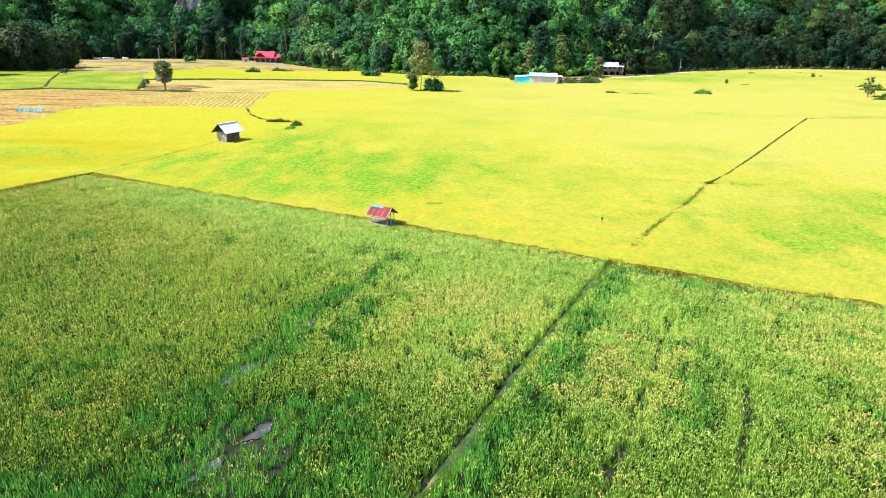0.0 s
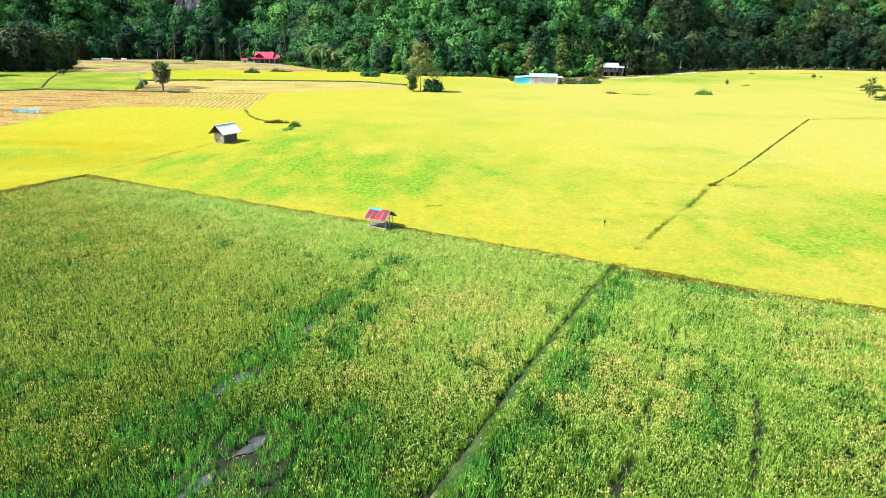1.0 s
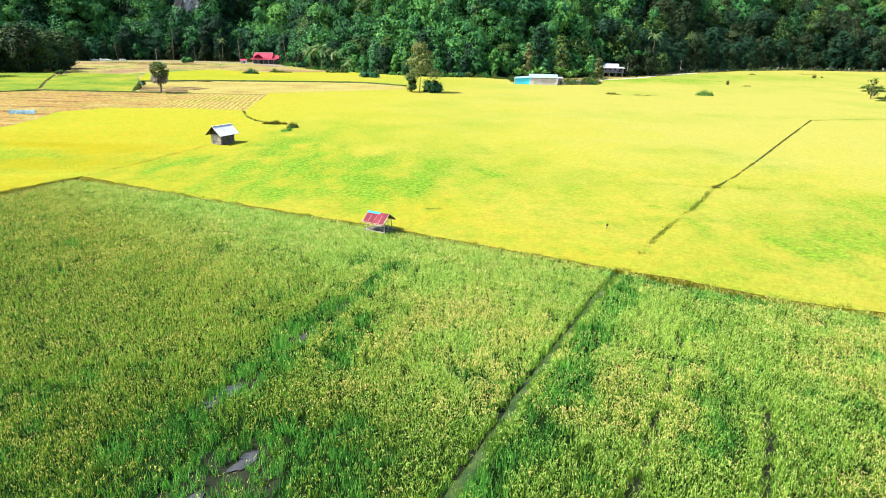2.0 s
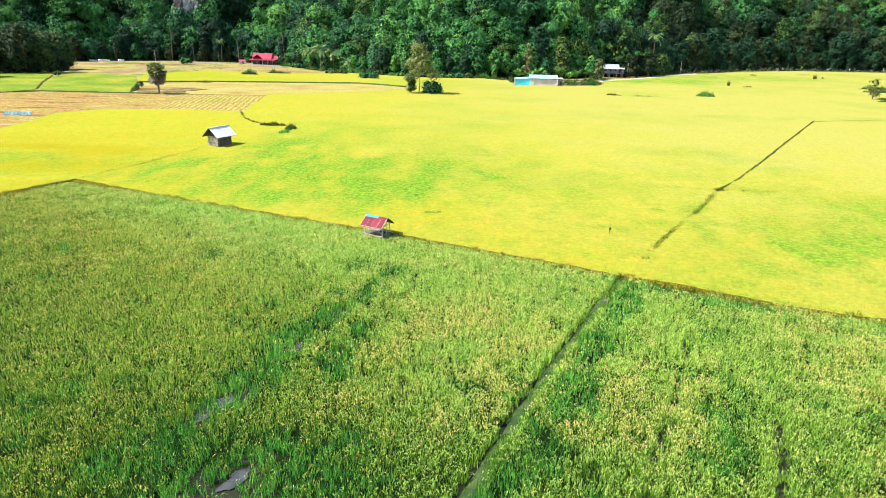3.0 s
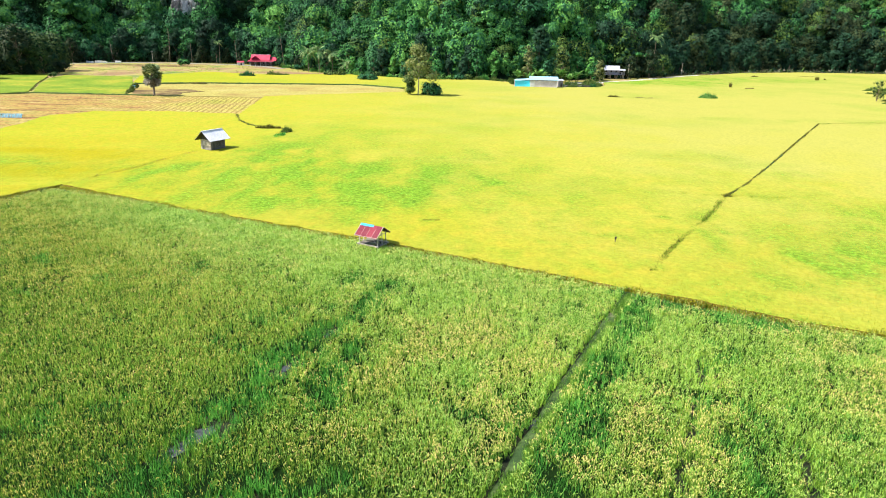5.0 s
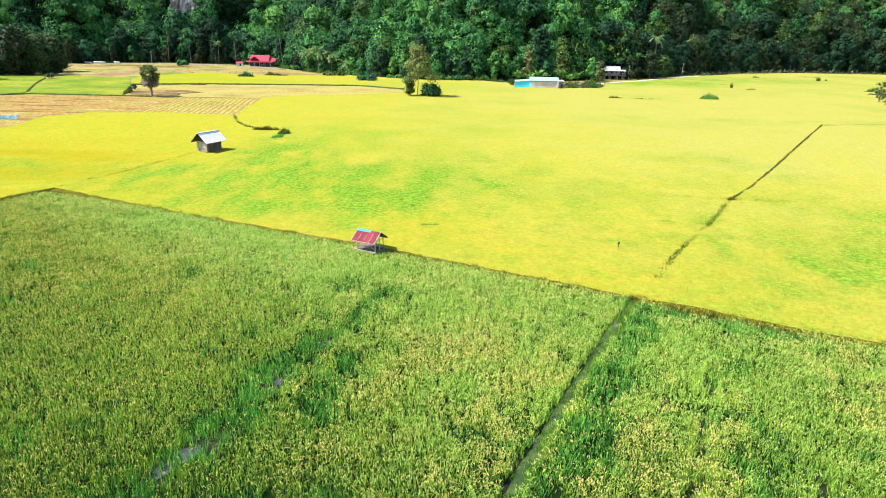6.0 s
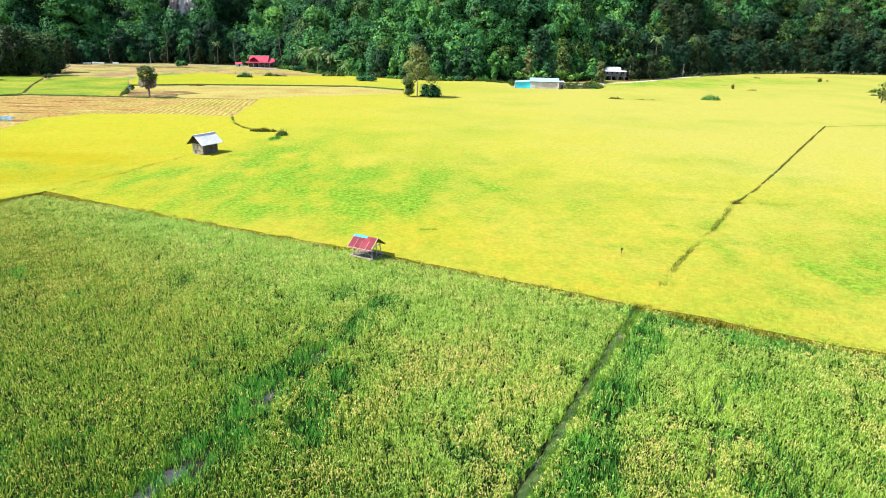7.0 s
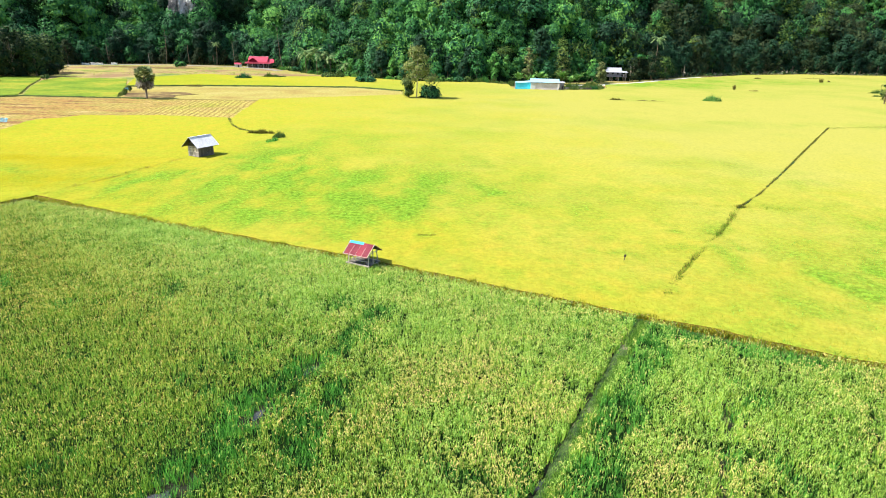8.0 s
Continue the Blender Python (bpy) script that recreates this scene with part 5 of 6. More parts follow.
spots, rng_edge = edge_spots()
for x, y, row in spots:
    # dark kinds at both ends paint shade on the forest edge
    kind = int(rng_edge.choice([4, 4, 4, 6, 6, 6]) if x > 85 else rng_edge.choice([0, 1, 4, 4, 4, 6, 6]) if x < -95 else rng_edge.integers(0, 6))
    k = rng_edge.choice([0.5, 0.7, 0.85, 1.0, 1.2]) * rng_edge.uniform(0.9, 1.1) * (0.85 if row == 0 else 1.1)
    z = max(0.0, float(hill(x, y)))
    copy_thing(PLANTS[kind], pose(x, y, z, 0, 0, rng_edge.uniform(0, 360)) @ Matrix.Diagonal((k, k, k * rng_edge.uniform(0.85, 1.15), 1)))
for tr in PLANTS:
    for child in list(tr.children):
        bpy.data.objects.remove(child)
    bpy.data.objects.remove(tr)


def hill_forest():
    """The closed woods on the slope above the forest's edge."""
    rng = np.random.default_rng(17)
    kinds = []  # crowns carry more leaves on the side towards the camera
    for i in range(14):
        cs, rs = crown_shape(rng, rng.uniform(7, 15), rng.uniform(4.0, 8.0), rng.choice([0.02, 0.1, 0.35]), int(rng.integers(7, 17)))
        rs = rs * rng.uniform(0.7, 1.5, len(rs))
        kinds.append(leaf_cloud(cs, rs, 860, rng.uniform(0.40, 0.54), rng, rng.uniform(0.45, 0.95), rng.choice([0, 0.2, 0.45]), 0.74, 0.4))
    vs, fs, ss, base = [], [], [], 0
    for d in np.arange(15, 120, 7.6):
        for x in np.arange(-345, 440, 8.6):
            px = x + rng.uniform(-3.2, 3.2)
            py = forest_edge(px) + d + rng.uniform(-3, 3)
            if abs(px) > 0.75 * py + 6 or hill(px, py) > 23 + (0.054 + 4.5e-5 * px) * py:
                continue
            if any(((px - a) / r) ** 2 + ((py - forest_edge(px) - b) / q) ** 2 < 1 for a, b, r, q in ROCKS):
                continue
            if vnoise([px], [d * 1.4], 12, 302)[0] < (0.02 if -45 < px < 112 else 0.18 if px < -130 else 0.28):
                continue
            v, f, s = kinds[rng.integers(0, len(kinds))]
            a, k = rng.uniform(-0.8, 0.8), rng.choice([0.7, 0.95, 1.2, 1.5, 1.85]) * rng.uniform(0.9, 1.1)
            c, sn = math.cos(a) * k, math.sin(a) * k
            z = float(hill(px, py))
            w = np.column_stack([v[:, 0] * c - v[:, 1] * sn + px, v[:, 0] * sn + v[:, 1] * c + py, v[:, 2] * k * rng.uniform(0.85, 1.3) + z - 1.0])
            vs.append(w)
            fs.append(f + base)
            # neighbours of one kind stand together
            # tones by place also paint the slope's sunlit and shaded parts
            if px > 118 + rng.normal(0, 18):
                tone = [3, 5, 5, 3, 5, 3, 5, 2] if d < 34 else [3, 2, 5, 0, 5, 3, 0, 5] if d < 56 or px < 230 else [2, 0, 2, 4, 0, 2, 5, 0]
            elif px < -130:
                tone = [3, 1, 1, 3, 1, 0, 1, 0] if d < 34 else [1, 0, 3, 1, 0, 1, 0, 4]
            elif px > 62:
                tone = [3, 0, 2, 0, 4, 2, 0, 1] if d < 34 else [0, 4, 2, 4, 0, 4, 2, 4]
            elif px > -45:
                tone = [1, 4, 0, 4, 0, 4, 2, 4]
            else:
                tone = [3, 1, 1, 0, 0, 0, 4, 2]
            n = float(vnoise([px], [d * 2.0], 24, 303)[0]) * 1.5 - 0.25 + rng.normal(0, 0.2) + (0.3 if px < -130 or 40 < px < 112 else 0.0)
            leaf = tone[int(np.clip(n, 0, 0.999) * len(tone))]
            # inner leaves take a darker tone for the shade inside the crown
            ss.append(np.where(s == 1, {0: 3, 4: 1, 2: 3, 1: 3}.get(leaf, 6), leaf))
            base += len(w)
    # shrubs that close the gaps between the trees
    low = []
    for i in range(4):
        cs, rs = crown_shape(rng, rng.uniform(4, 6), rng.uniform(4.0, 5.5), 0.0, 7)
        low.append(leaf_cloud(cs, rs, 190, 0.9, rng, 0.8, 0.3, 0.68, 0.4))
    for i in range(560):
        px, d = rng.uniform(-330, 420), rng.uniform(8, 95)
        py = forest_edge(px) + d
        z = float(hill(px, py))
        if abs(px) > 0.75 * py + 6 or z > 23 + (0.054 + 4.5e-5 * px) * py:
            continue
        v, f, s = low[i % 4]
        a, k = rng.uniform(-0.8, 0.8), rng.uniform(0.8, 1.4)
        c, sn = math.cos(a) * k, math.sin(a) * k
        w = np.column_stack([v[:, 0] * c - v[:, 1] * sn + px, v[:, 0] * sn + v[:, 1] * c + py, v[:, 2] * k + z - 0.5])
        vs.append(w)
        fs.append(f + base)
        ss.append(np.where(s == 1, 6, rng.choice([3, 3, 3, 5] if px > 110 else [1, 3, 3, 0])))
        base += len(w)
    me = mesh_np("hillside_forest", np.vstack(vs), np.vstack(fs), [M_TREE, M_TREE_B, M_TREE_Y, M_TREE_DARK, M_TREE_L, M_TREE_UMBER, M_CROWN_SHADE], np.concatenate(ss))
    return tagged(new("hillside_forest", me), "dense tropical forest covering the steep slope", "forest", kind="stuff")


# x, way up the slope, half width, half depth of bare rock
ROCKS = [(-205, 42, 15, 16)]
hill_forest()


def rock_face(x, d, w, h, seed):
    """A bare limestone face standing out of the slope."""
    bm = bmesh.new()
    bmesh.ops.create_icosphere(bm, subdivisions=5, radius=1)
    for v in bm.verts:
        c = v.co
        n = 0.30 - abs(noise.fractal(c * 2.2 + Vector((seed, 0, 0)), 0.8, 2.2, 6)) * 0.75 - abs(noise.noise(Vector((c.x * 6 + seed, c.y * 6, c.z * 1.2)))) * 0.3
        v.co = Vector((c.x * w, c.y * 5, c.z * h)) * (1 + n)
    y = float(forest_edge(x)) + d
    ob = part("rock_face", bm, M_ROCK, None)
    ob.matrix_basis = pose(x, y, float(hill(x, y)) + h * 0.5)
    tagged(ob, "pale weathered limestone cliff face among trees", "rock", kind="structure")


rock_face(-210, 46, 6.5, 11, 1)
rock_face(-196, 50, 9, 10, 4)


def slender_tree(at, height, lean, seed):
    """A bare trunk under a small high crown."""
    rng = np.random.default_rng(seed)
    root = empty("slender_tree", at)
    top = Vector((lean, 0, height))
    bm = pole((0, 0, -0.4), top, 0.22, 0.10, 7, None, rng.uniform(-0.6, 0.6), 6)
    cs = np.array([(lean + rng.normal(0, 1.5), rng.normal(0, 1.3), height * rng.uniform(0.86, 1.06)) for i in range(7)])
    for c in cs:
        pole(tuple(top * 0.86), tuple(c), 0.09, 0.03, 5, bm, 0.1, 2)
    part("trunk", bm, M_BARK, root)
    v, f, s = leaf_cloud(cs, rng.uniform(0.9, 1.7, 7), 420, 0.55, rng, 0.8)
    part("crown", mesh_np("crown", v, f, [M_TREE, M_TREE_DARK], s), None, root)
    return tagged(root, "slender tree with a bare grey-brown trunk before the dark forest", "tree", "slender trees at the forest edge")


for i, (x, y, h, lean) in enumerate(((-237, 461, 15, -0.5), (-204, 478, 24, 1.2), (-187, 477, 17, 0.4), (-153, 474, 20, -1.0), (-110, 442, 27, -2.2), (117, 400, 15, 0.6))):
    slender_tree((x, y, 0.0), h, lean, 610 + i)

# nearer wood beside the young rice; front trees coloured dark for its shade
WOOD = [broad_tree("wood_tree", 17, 6.5, 31, M_TREE_UMBER, "large tree with a heavy rounded crown, coloured dark for shade, beside young rice", 1900, 0.55, 0.12, 22, group="trees beside young rice"),
        broad_tree("wood_tree", 14, 6.0, 32, M_TREE_WOOD, "bushy dark olive tree standing beside young rice", 1900, 0.55, 0.1, 22, group="trees beside young rice")]
rw = np.random.default_rng(8)
# last two stand out of view, added to shade the young rice
for i, (x, y) in enumerate([(-205, 330), (-211, 322), (-219, 327), (-226, 316), (-236, 322), (-229, 333), (-240, 310), (-217, 343), (-225, 352), (-236, 342), (-248, 330), (-252, 316), (-246, 348),
                            (-234, 362), (-258, 338), (-262, 322), (-250, 300), (-262, 300), (-214, 357), (-215, 290), (-218, 283)]):
    k = rw.uniform(1.3, 1.55) if y > 320 else rw.uniform(1.0, 1.25)
    # front row dark, back row olive: the wood's shaded foot and lit tops
    copy_thing(WOOD[1 if y > 325 else 0], pose(x, y, 0, 0, 0, rw.uniform(0, 360)) @ Matrix.Scale(k, 4))
for tr in WOOD:
    for child in list(tr.children):
        bpy.data.objects.remove(child)
    bpy.data.objects.remove(tr)

# dark shrubs paint the shade at the wood's foot
for i, (x, y) in enumerate(((-203, 333), (-211, 324), (-221, 320), (-230, 313), (-241, 306), (-251, 297), (-207, 345), (-262, 294))):
    bush("wood_shrub", (x, y, -0.1), 10, 6, rw.uniform(5.5, 8), 400 + i, M_TREE_UMBER, "shrub coloured dark for the shade at the foot of the wood", 700, 0.55, "shrubs beside young rice")

# palms standing out of the forest
for x, y, h, ln in ((-76, 389, 13.0, 7.6), (-68, 387, 11.0, 7.0), (-84, 396, 12.0, 6.4), (-57, 374, 6.5, 6.0), (132, 414, 24, 6.6), (-163, 466, 15, 3.6)):
    p = coconut_palm("coconut_palm", h, int(h * 7 + abs(x)), "coconut palm with drooping fronds before the dark forest", ln)
    p.location = (x, y, max(0.0, float(hill(x, y))))


def palm_thicket():
    """Low stemless palms, half of their fronds dead, along the foot of the forest."""
    rng = np.random.default_rng(83)
    v, f, s = [], [], []
    for i in range(170):
        x = rng.uniform(128, 400)
        y = float(forest_edge(x)) + rng.uniform(-1.5, 5)
        for j in range(int(rng.integers(6, 11))):
            o = len(f)
            ln = rng.uniform(2.5, 6.0)
            frond(v, f, (x, y, 0.2), rng.uniform(0, 6.3), rng.uniform(0.5, 1.35), ln, rng.uniform(0.2, 0.8), 6, ln * 0.13, rng)
            s += [int(rng.choice([0, 1, 1, 2]))] * (len(f) - o)
    me = mesh_np("palm_thicket", v, f, [M_DEAD, M_TREE_DARK, M_TREE_Y], s)
    return tagged(new("palm_thicket", me), "low palms with many dead fronds at the forest foot", "palm thicket", kind="stuff")


palm_thicket()

# ---------------------------------------------------------------- single plants in the fields
sugar_palm("sugar_palm", (-104.1, 231.3, 0.0), 12.9, 3.75, "round-headed sugar palm with dead leaves beside stubble")


def layered_tree(name, at, height, spread, seed, label):
    """A tall thin tree whose twigs hang in open layers, widest below."""
    rng = np.random.default_rng(seed)
    root = empty(name, at)
    cs, rs = [], []
    for i in range(30):
        k = rng.uniform(0, 1) ** 0.8
        a = i * 2.4
        r = spread * (1 - k) ** 0.75 * rng.uniform(0.25, 0.95)
        cs.append((math.cos(a) * r, math.sin(a) * r, height * (0.36 + 0.62 * k)))
        rs.append(spread * rng.uniform(0.16, 0.33))
    bm = pole((0, 0, -0.4), (0.2, 0, height * 0.96), 0.22, 0.05, 8, None, 0.25, 6)
    for c in cs:
        k = min(0.93, c[2] / height + 0.04)
        pole((0.2 * k, 0, height * k), c, 0.07, 0.02, 5, bm, 0.2, 2)
    part("trunk", bm, M_BARK_PALE, root)
    v, f, s = leaf_cloud(cs, rs, 2900, 0.52, rng, 0.6, 0.4, 0.0)
    part("crown", mesh_np("crown", v, f, [M_TREE_DRY, M_TREE_OLIVE], (rng.random(len(f)) < 0.45).astype(int)), None, root)
    return tagged(root, label, "tree")


layered_tree("lone_tree", (-10.4, 248.6, 0), 18.2, 8.8, 44, "tall thin tree with drooping brownish leaves in ripe rice")
bush("tall_shrub", (-14.0, 248.3, 0.2), 5.2, 4.6, 12.0, 45, M_TREE_WOOD, "tall narrow shrub of dark leaves in ripe rice", 2000, 0.42)
bush("round_bush", (-5.2, 249.2, 0.2), 7.6, 6.0, 6.4, 46, M_TREE_B, "dense dark green bush in ripe rice", 1500, 0.42)
bush("round_bush", (-174.0, 429, 0), 8, 6, 5.0, 47, M_TREE, "dark round bush on dry grass", 500, 0.6)
bush("hedge_bush", (-38.5, 327, 0.3), 14, 4, 3.6, 48, M_TREE_B, "long dark hedge at the rice field end", 900, 0.55)
bush("low_bush", (-104, 338, 0.3), 9, 4, 2.8, 49, M_TREE_B, "low shrubs on the field strip", 420, 0.5)
bush("low_bush", (-92, 352, 0.3), 14, 4, 2.4, 50, M_WEED, "low shrubs on the field strip", 520, 0.5)
bush("low_bush", (-62, 362, 0.2), 16, 6, 3.4, 51, M_WEED, "green scrub at the forest foot", 620, 0.6)
bush("low_bush", (-5, 341, 0.2), 12, 5, 3.8, 52, M_BANANA, "bright green scrub at the forest foot", 620, 0.6)
bush("low_bush", (105.8, 260, 0.5), 8, 3.5, 2.1, 53, M_BANANA, "bright green grassy bush in ripe rice", 500, 0.35)
bush("low_bush", (-184, 303.5, 0.4), 3, 3, 3.4, 56, M_WEED, "small shrub on the bank between plots", 260, 0.45)
bush("low_bush", (-117.5, 241, 0.1), 1.2, 5, 1.3, 57, M_TREE_OLIVE, "narrow shrub at the corner of young rice", 240, 0.3)
bush("weed_bush", (-41.8, 153.6, 0.3), 7.0, 1.8, 1.2, 54, M_OLIVE_WEED, "rank dark weeds where two banks meet", 900, 0.26)
bush("weed_bush", (-36.2, 148.6, 0.3), 3.0, 4.0, 1.5, 55, M_WEED, "rank dark weeds where two banks meet", 800, 0.26)
bush("weed_bush", (-36.4, 143.5, 0.3), 3.0, 7.0, 0.9, 68, M_RICE_LUSH, "rank green weeds where two banks meet", 800, 0.26)
bush("brush_heap", (-108.5, 285, 0.1), 9, 1.6, 1.3, 65, M_DRYWEED, "heap of dry brush on the straw field", 260, 0.35)
bush("low_bush", (-119.5, 247, 0.1), 1.6, 2.0, 2.2, 66, M_TREE_OLIVE, "shrub at the corner of young rice", 260, 0.4)
bush("low_bush", (-122, 256, 0.1), 1.8, 2.0, 3.4, 67, M_TREE_OLIVE, "shrub at the corner of young rice", 300, 0.4)
bush("low_bush", (67.5, 256, 0.5), 7, 2.2, 1.0, 58, M_OLIVE_WEED, "low dark weeds in ripe rice", 260, 0.3)
bush("low_bush", (79.5, 254.5, 0.5), 12, 1.6, 0.6, 59, M_DRYWEED, "low dry weeds in ripe rice", 300, 0.3)
bush("weed_patch", (-1.3, 79.6, 0.5), 3.0, 1.2, 0.42, 64, M_OLIVE_WEED, "flattened olive weeds in ripe rice", 260, 0.16)
bush("low_bush", (42.1, 95.3, 0.4), 1.9, 1.3, 0.6, 60, M_OLIVE_WEED, "olive weedy clump on the bank", 300, 0.2)
bush("low_bush", (32.6, 82.0, 0.4), 2.2, 1.6, 0.55, 61, M_RIPE_GREEN, "weedy clump on the bank", 260, 0.18)
for i, (x, y, w, h) in enumerate(((144, 326, 0.9, 2.9), (232, 403, 2.0, 2.9), (241, 410, 1.4, 1.4), (206, 430, 5, 1.6), (150, 318, 5, 0.9), (250, 446, 16, 1.1), (178, 441, 12, 1.0))):
    bush("low_bush", (x, y, 0.4), w, w * 0.5, h, 70 + i, M_OLIVE_WEED if i % 2 else M_TUFT, "small shrub standing in ripe rice", 180, 0.35)
for i, (x, y, w, h, m) in enumerate(((176, 251, 12, 1.8, M_WEED), (183, 262, 13, 1.9, M_TREE_Y), (204, 300, 18, 1.8, M_WEED), (214, 320, 16, 2.2, M_TREE_Y))):
    bush("low_bush", (x, y, 0.3), w, 4, h, 90 + i, m, "overgrown bank scrub in ripe rice", 1000, 0.36)
tall = broad_tree("small_tree", 9.0, 3.0, 97, M_TREE_OLIVE, "small ragged tree on an overgrown bank", 520, 0.42, 0.22, 11, core=0.3)
tall.location = (175.2, 262, 0)
for x, y, h, w, m, lab in ((44, 348, 19.0, 3.6, M_TREE_DRY, "slim tree with dry brownish leaves behind the hall"), (62.5, 350, 18.0, 5.4, M_TREE_OLIVE, "olive-green tree behind the hall"),
                           (84, 352, 12.0, 3.2, M_TREE_DRY, "slim tree with dry leaves beside the stilt house"),
                           (126, 400, 17.0, 8.0, M_TREE_UMBER, "broad dark olive tree before the forest"), (137, 409, 14.0, 6.5, M_TREE_Y, "bushy olive tree before the forest")):
    tr = broad_tree("yard_tree", h, w, int(h * 9), m, lab, 1500, 0.55, 0.12, 18)
    tr.location = (x, y, 0)
for i, (x, y, w) in enumerate(((18, 343.5, 9), (27, 344.5, 10), (35, 336, 7), (34.5, 328, 5), (76, 340, 8), (61, 316, 8), (68, 318, 9), (73.5, 314, 6), (75, 325, 9), (63, 326, 9))):
    bush("yard_scrub", (x, y, 0.0), w, 4, 2.4, 430 + i, M_WEED, "green scrub beside the yard of the hall", 600, 0.4, "scrub round the yard")
scrub = np.random.default_rng(77)
for i in range(22):
    x = -112 + i * 6.3 + scrub.uniform(-2, 2)
    if -12 < x < -2:
        continue
    bush("scrub_bush", (x, float(forest_edge(x)) - scrub.uniform(0.5, 3.5), 0.0), scrub.uniform(4, 8), 3.5, scrub.uniform(1.8, 4.2), 300 + i,
         (M_WEED, M_TREE_L, M_BANANA, M_TREE_B)[i % 4], "leafy green scrub at the foot of the forest", 420, 0.5, "scrub at the forest foot")
for i, (x, y) in enumerate(((44, 341), (38, 343), (50, 342), (66, 343), (70, 345), (62, 347))):
    banana("banana_clump", (x, y, 0.0), 8.0 + 1.3 * (i % 3), 120 + i, "clump of banana plants with broad arching leaves")


# ---------------------------------------------------------------- the open field hut
def field_hut(at, turn):
    hut = empty("field_hut", at, turn)
    L, W, RZ, EZ = 3.0, 2.3, 2.58, 1.62
    for x in (-1.15, 1.15):
        for y in (-0.8, 0.8):
            part("post", pole((x * 1.08, y * 1.12, -0.1), (x, y * 0.9, 1.9), 0.055, 0.045, 7), M_WOOD_PALE, hut)
    for x in (-1.2, 1.2):
        part("king_post", pole((x, 0, 0.6), (x, 0, RZ - 0.1), 0.05, 0.04, 7), M_WOOD_PALE, hut)
    # boards darker than the beams, for the shade under the roof
    for i in range(8):
        part("floor_board", box(2.65, 0.20, 0.04, (0, -0.80 + i * 0.228, 0.62 + 0.006 * (i % 2))), M_WOOD, hut)
    for y in (-0.98, 0.98):
        part("beam", box(2.8, 0.10, 0.15, (0, y, 0.60)), M_WOOD_PALE, hut, "sun-bleached floor beam")
    for x in (-1.2, 1.2):
        part("cross_beam", box(0.09, 1.9, 0.1, (x, 0, 0.50)), M_WOOD_PALE, hut)
    part("ridge_beam", pole((-1.45, 0, RZ - 0.07), (1.5, 0, RZ - 0.05), 0.045, 0.045, 7), M_WOOD_DARK, hut)
    sl = math.hypot(W / 2 + 0.25, RZ - EZ)
    ang = math.degrees(math.atan2(RZ - EZ, W / 2 + 0.25))
    for sgn in (1, -1):
        for x in (-1.3, -0.45, 0.45, 1.3):
            part("rafter", pole((x, 0, RZ - 0.06), (x, -sgn * (W / 2 + 0.15), EZ + 0.06), 0.03, 0.03, 6), M_WOOD_DARK, hut)
    # four red sheets a side, a blue one across the ridge
    for side in (0, 1):
        # added sheet that paints the shade under the red roof
        under = part("soffit", box(2.75, sl - 0.05, 0.02, (0, -sl / 2, -0.035)), M_NEAR_BLACK, hut, "near-black sheet painting the shade under the roof")
        under.matrix_basis = pose(0, 0, RZ - 0.01, 0, 0, 180 * side) @ pose(0, 0, 0, ang, 0, 0)
        for i in range(4):
            s = part("roof_sheet", corrugated(0.74, sl + 0.04 * (i % 2), 6, 0.012), M_TIN_RED, hut, "weathered red ribbed roof sheet")
            s.matrix_basis = pose(0, 0, RZ + 0.006 * (i % 2), 0, 0, 180 * side) @ pose(-1.05 + 0.70 * i, 0, 0, 0, 0, 0) @ pose(0, 0, 0, ang, 0, 0)
        for i in range(3):
            q = part("seam", box(0.022, sl - 0.42, 0.02, (0, -sl / 2 - 0.2, 0.024), bevel=0.004), M_WOOD_PALE, hut, "pale lap seam between sheets")
            q.matrix_basis = pose(0, 0, RZ + 0.012, 0, 0, 180 * side) @ pose(-0.70 + 0.70 * i, 0, 0, 0, 0, 0) @ pose(0, 0, 0, ang, 0, 0)
    for side in (0, 1):
        turned = pose(0, 0, RZ + 0.015, 0, 0, 180 * side)
        e = part("eave_batten", box(2.86, 0.05, 0.03, (0, -sl + 0.03, 0.03), bevel=0.006), M_WOOD_PALE, hut, "pale batten along the eave")
        e.matrix_basis = turned @ pose(0, 0, 0, ang, 0, 0)
        for x in (-1.42, 1.42):
            e = part("barge_board", box(0.045, sl, 0.03, (x, -sl / 2, 0.03), bevel=0.006), M_WOOD_PALE, hut, "pale board along the roof edge")
            e.matrix_basis = turned @ pose(0, 0, 0, ang, 0, 0)
    b = part("ridge_sheet", corrugated(1.7, 0.3, 10, 0.016), M_TIN_BLUE, hut, "bright blue sheet patched over the ridge")
    b.matrix_basis = pose(-0.62, 0.02, RZ + 0.05, ang, 0, 0)
    b = part("ridge_sheet", corrugated(1.7, 0.3, 10, 0.016), M_TIN_BLUE, hut, "bright blue sheet patched over the ridge")
    b.matrix_basis = pose(-0.62, -0.02, RZ + 0.05, 0, 0, 180) @ pose(0, 0, 0, ang, 0, 0)
    for x in (-1.15, 1.15):
        part("brace", pole((x, -0.8, 1.2), (x, 0, 1.9), 0.03, 0.03, 6), M_WOOD_PALE, hut)
        part("tie_beam", pole((x, -1.0, 1.72), (x, 1.0, 1.72), 0.04, 0.04, 6), M_WOOD_PALE, hut)
    part("brace", pole((1.15, -0.8, 0.7), (0.3, -0.8, 1.5), 0.028, 0.028, 6), M_WOOD_PALE, hut)
    for x in (0.35,):
        part("rail", pole((-1.15, -0.82, 1.02), (1.15, -0.82, 0.98), 0.028, 0.028, 6), M_WOOD_PALE, hut)
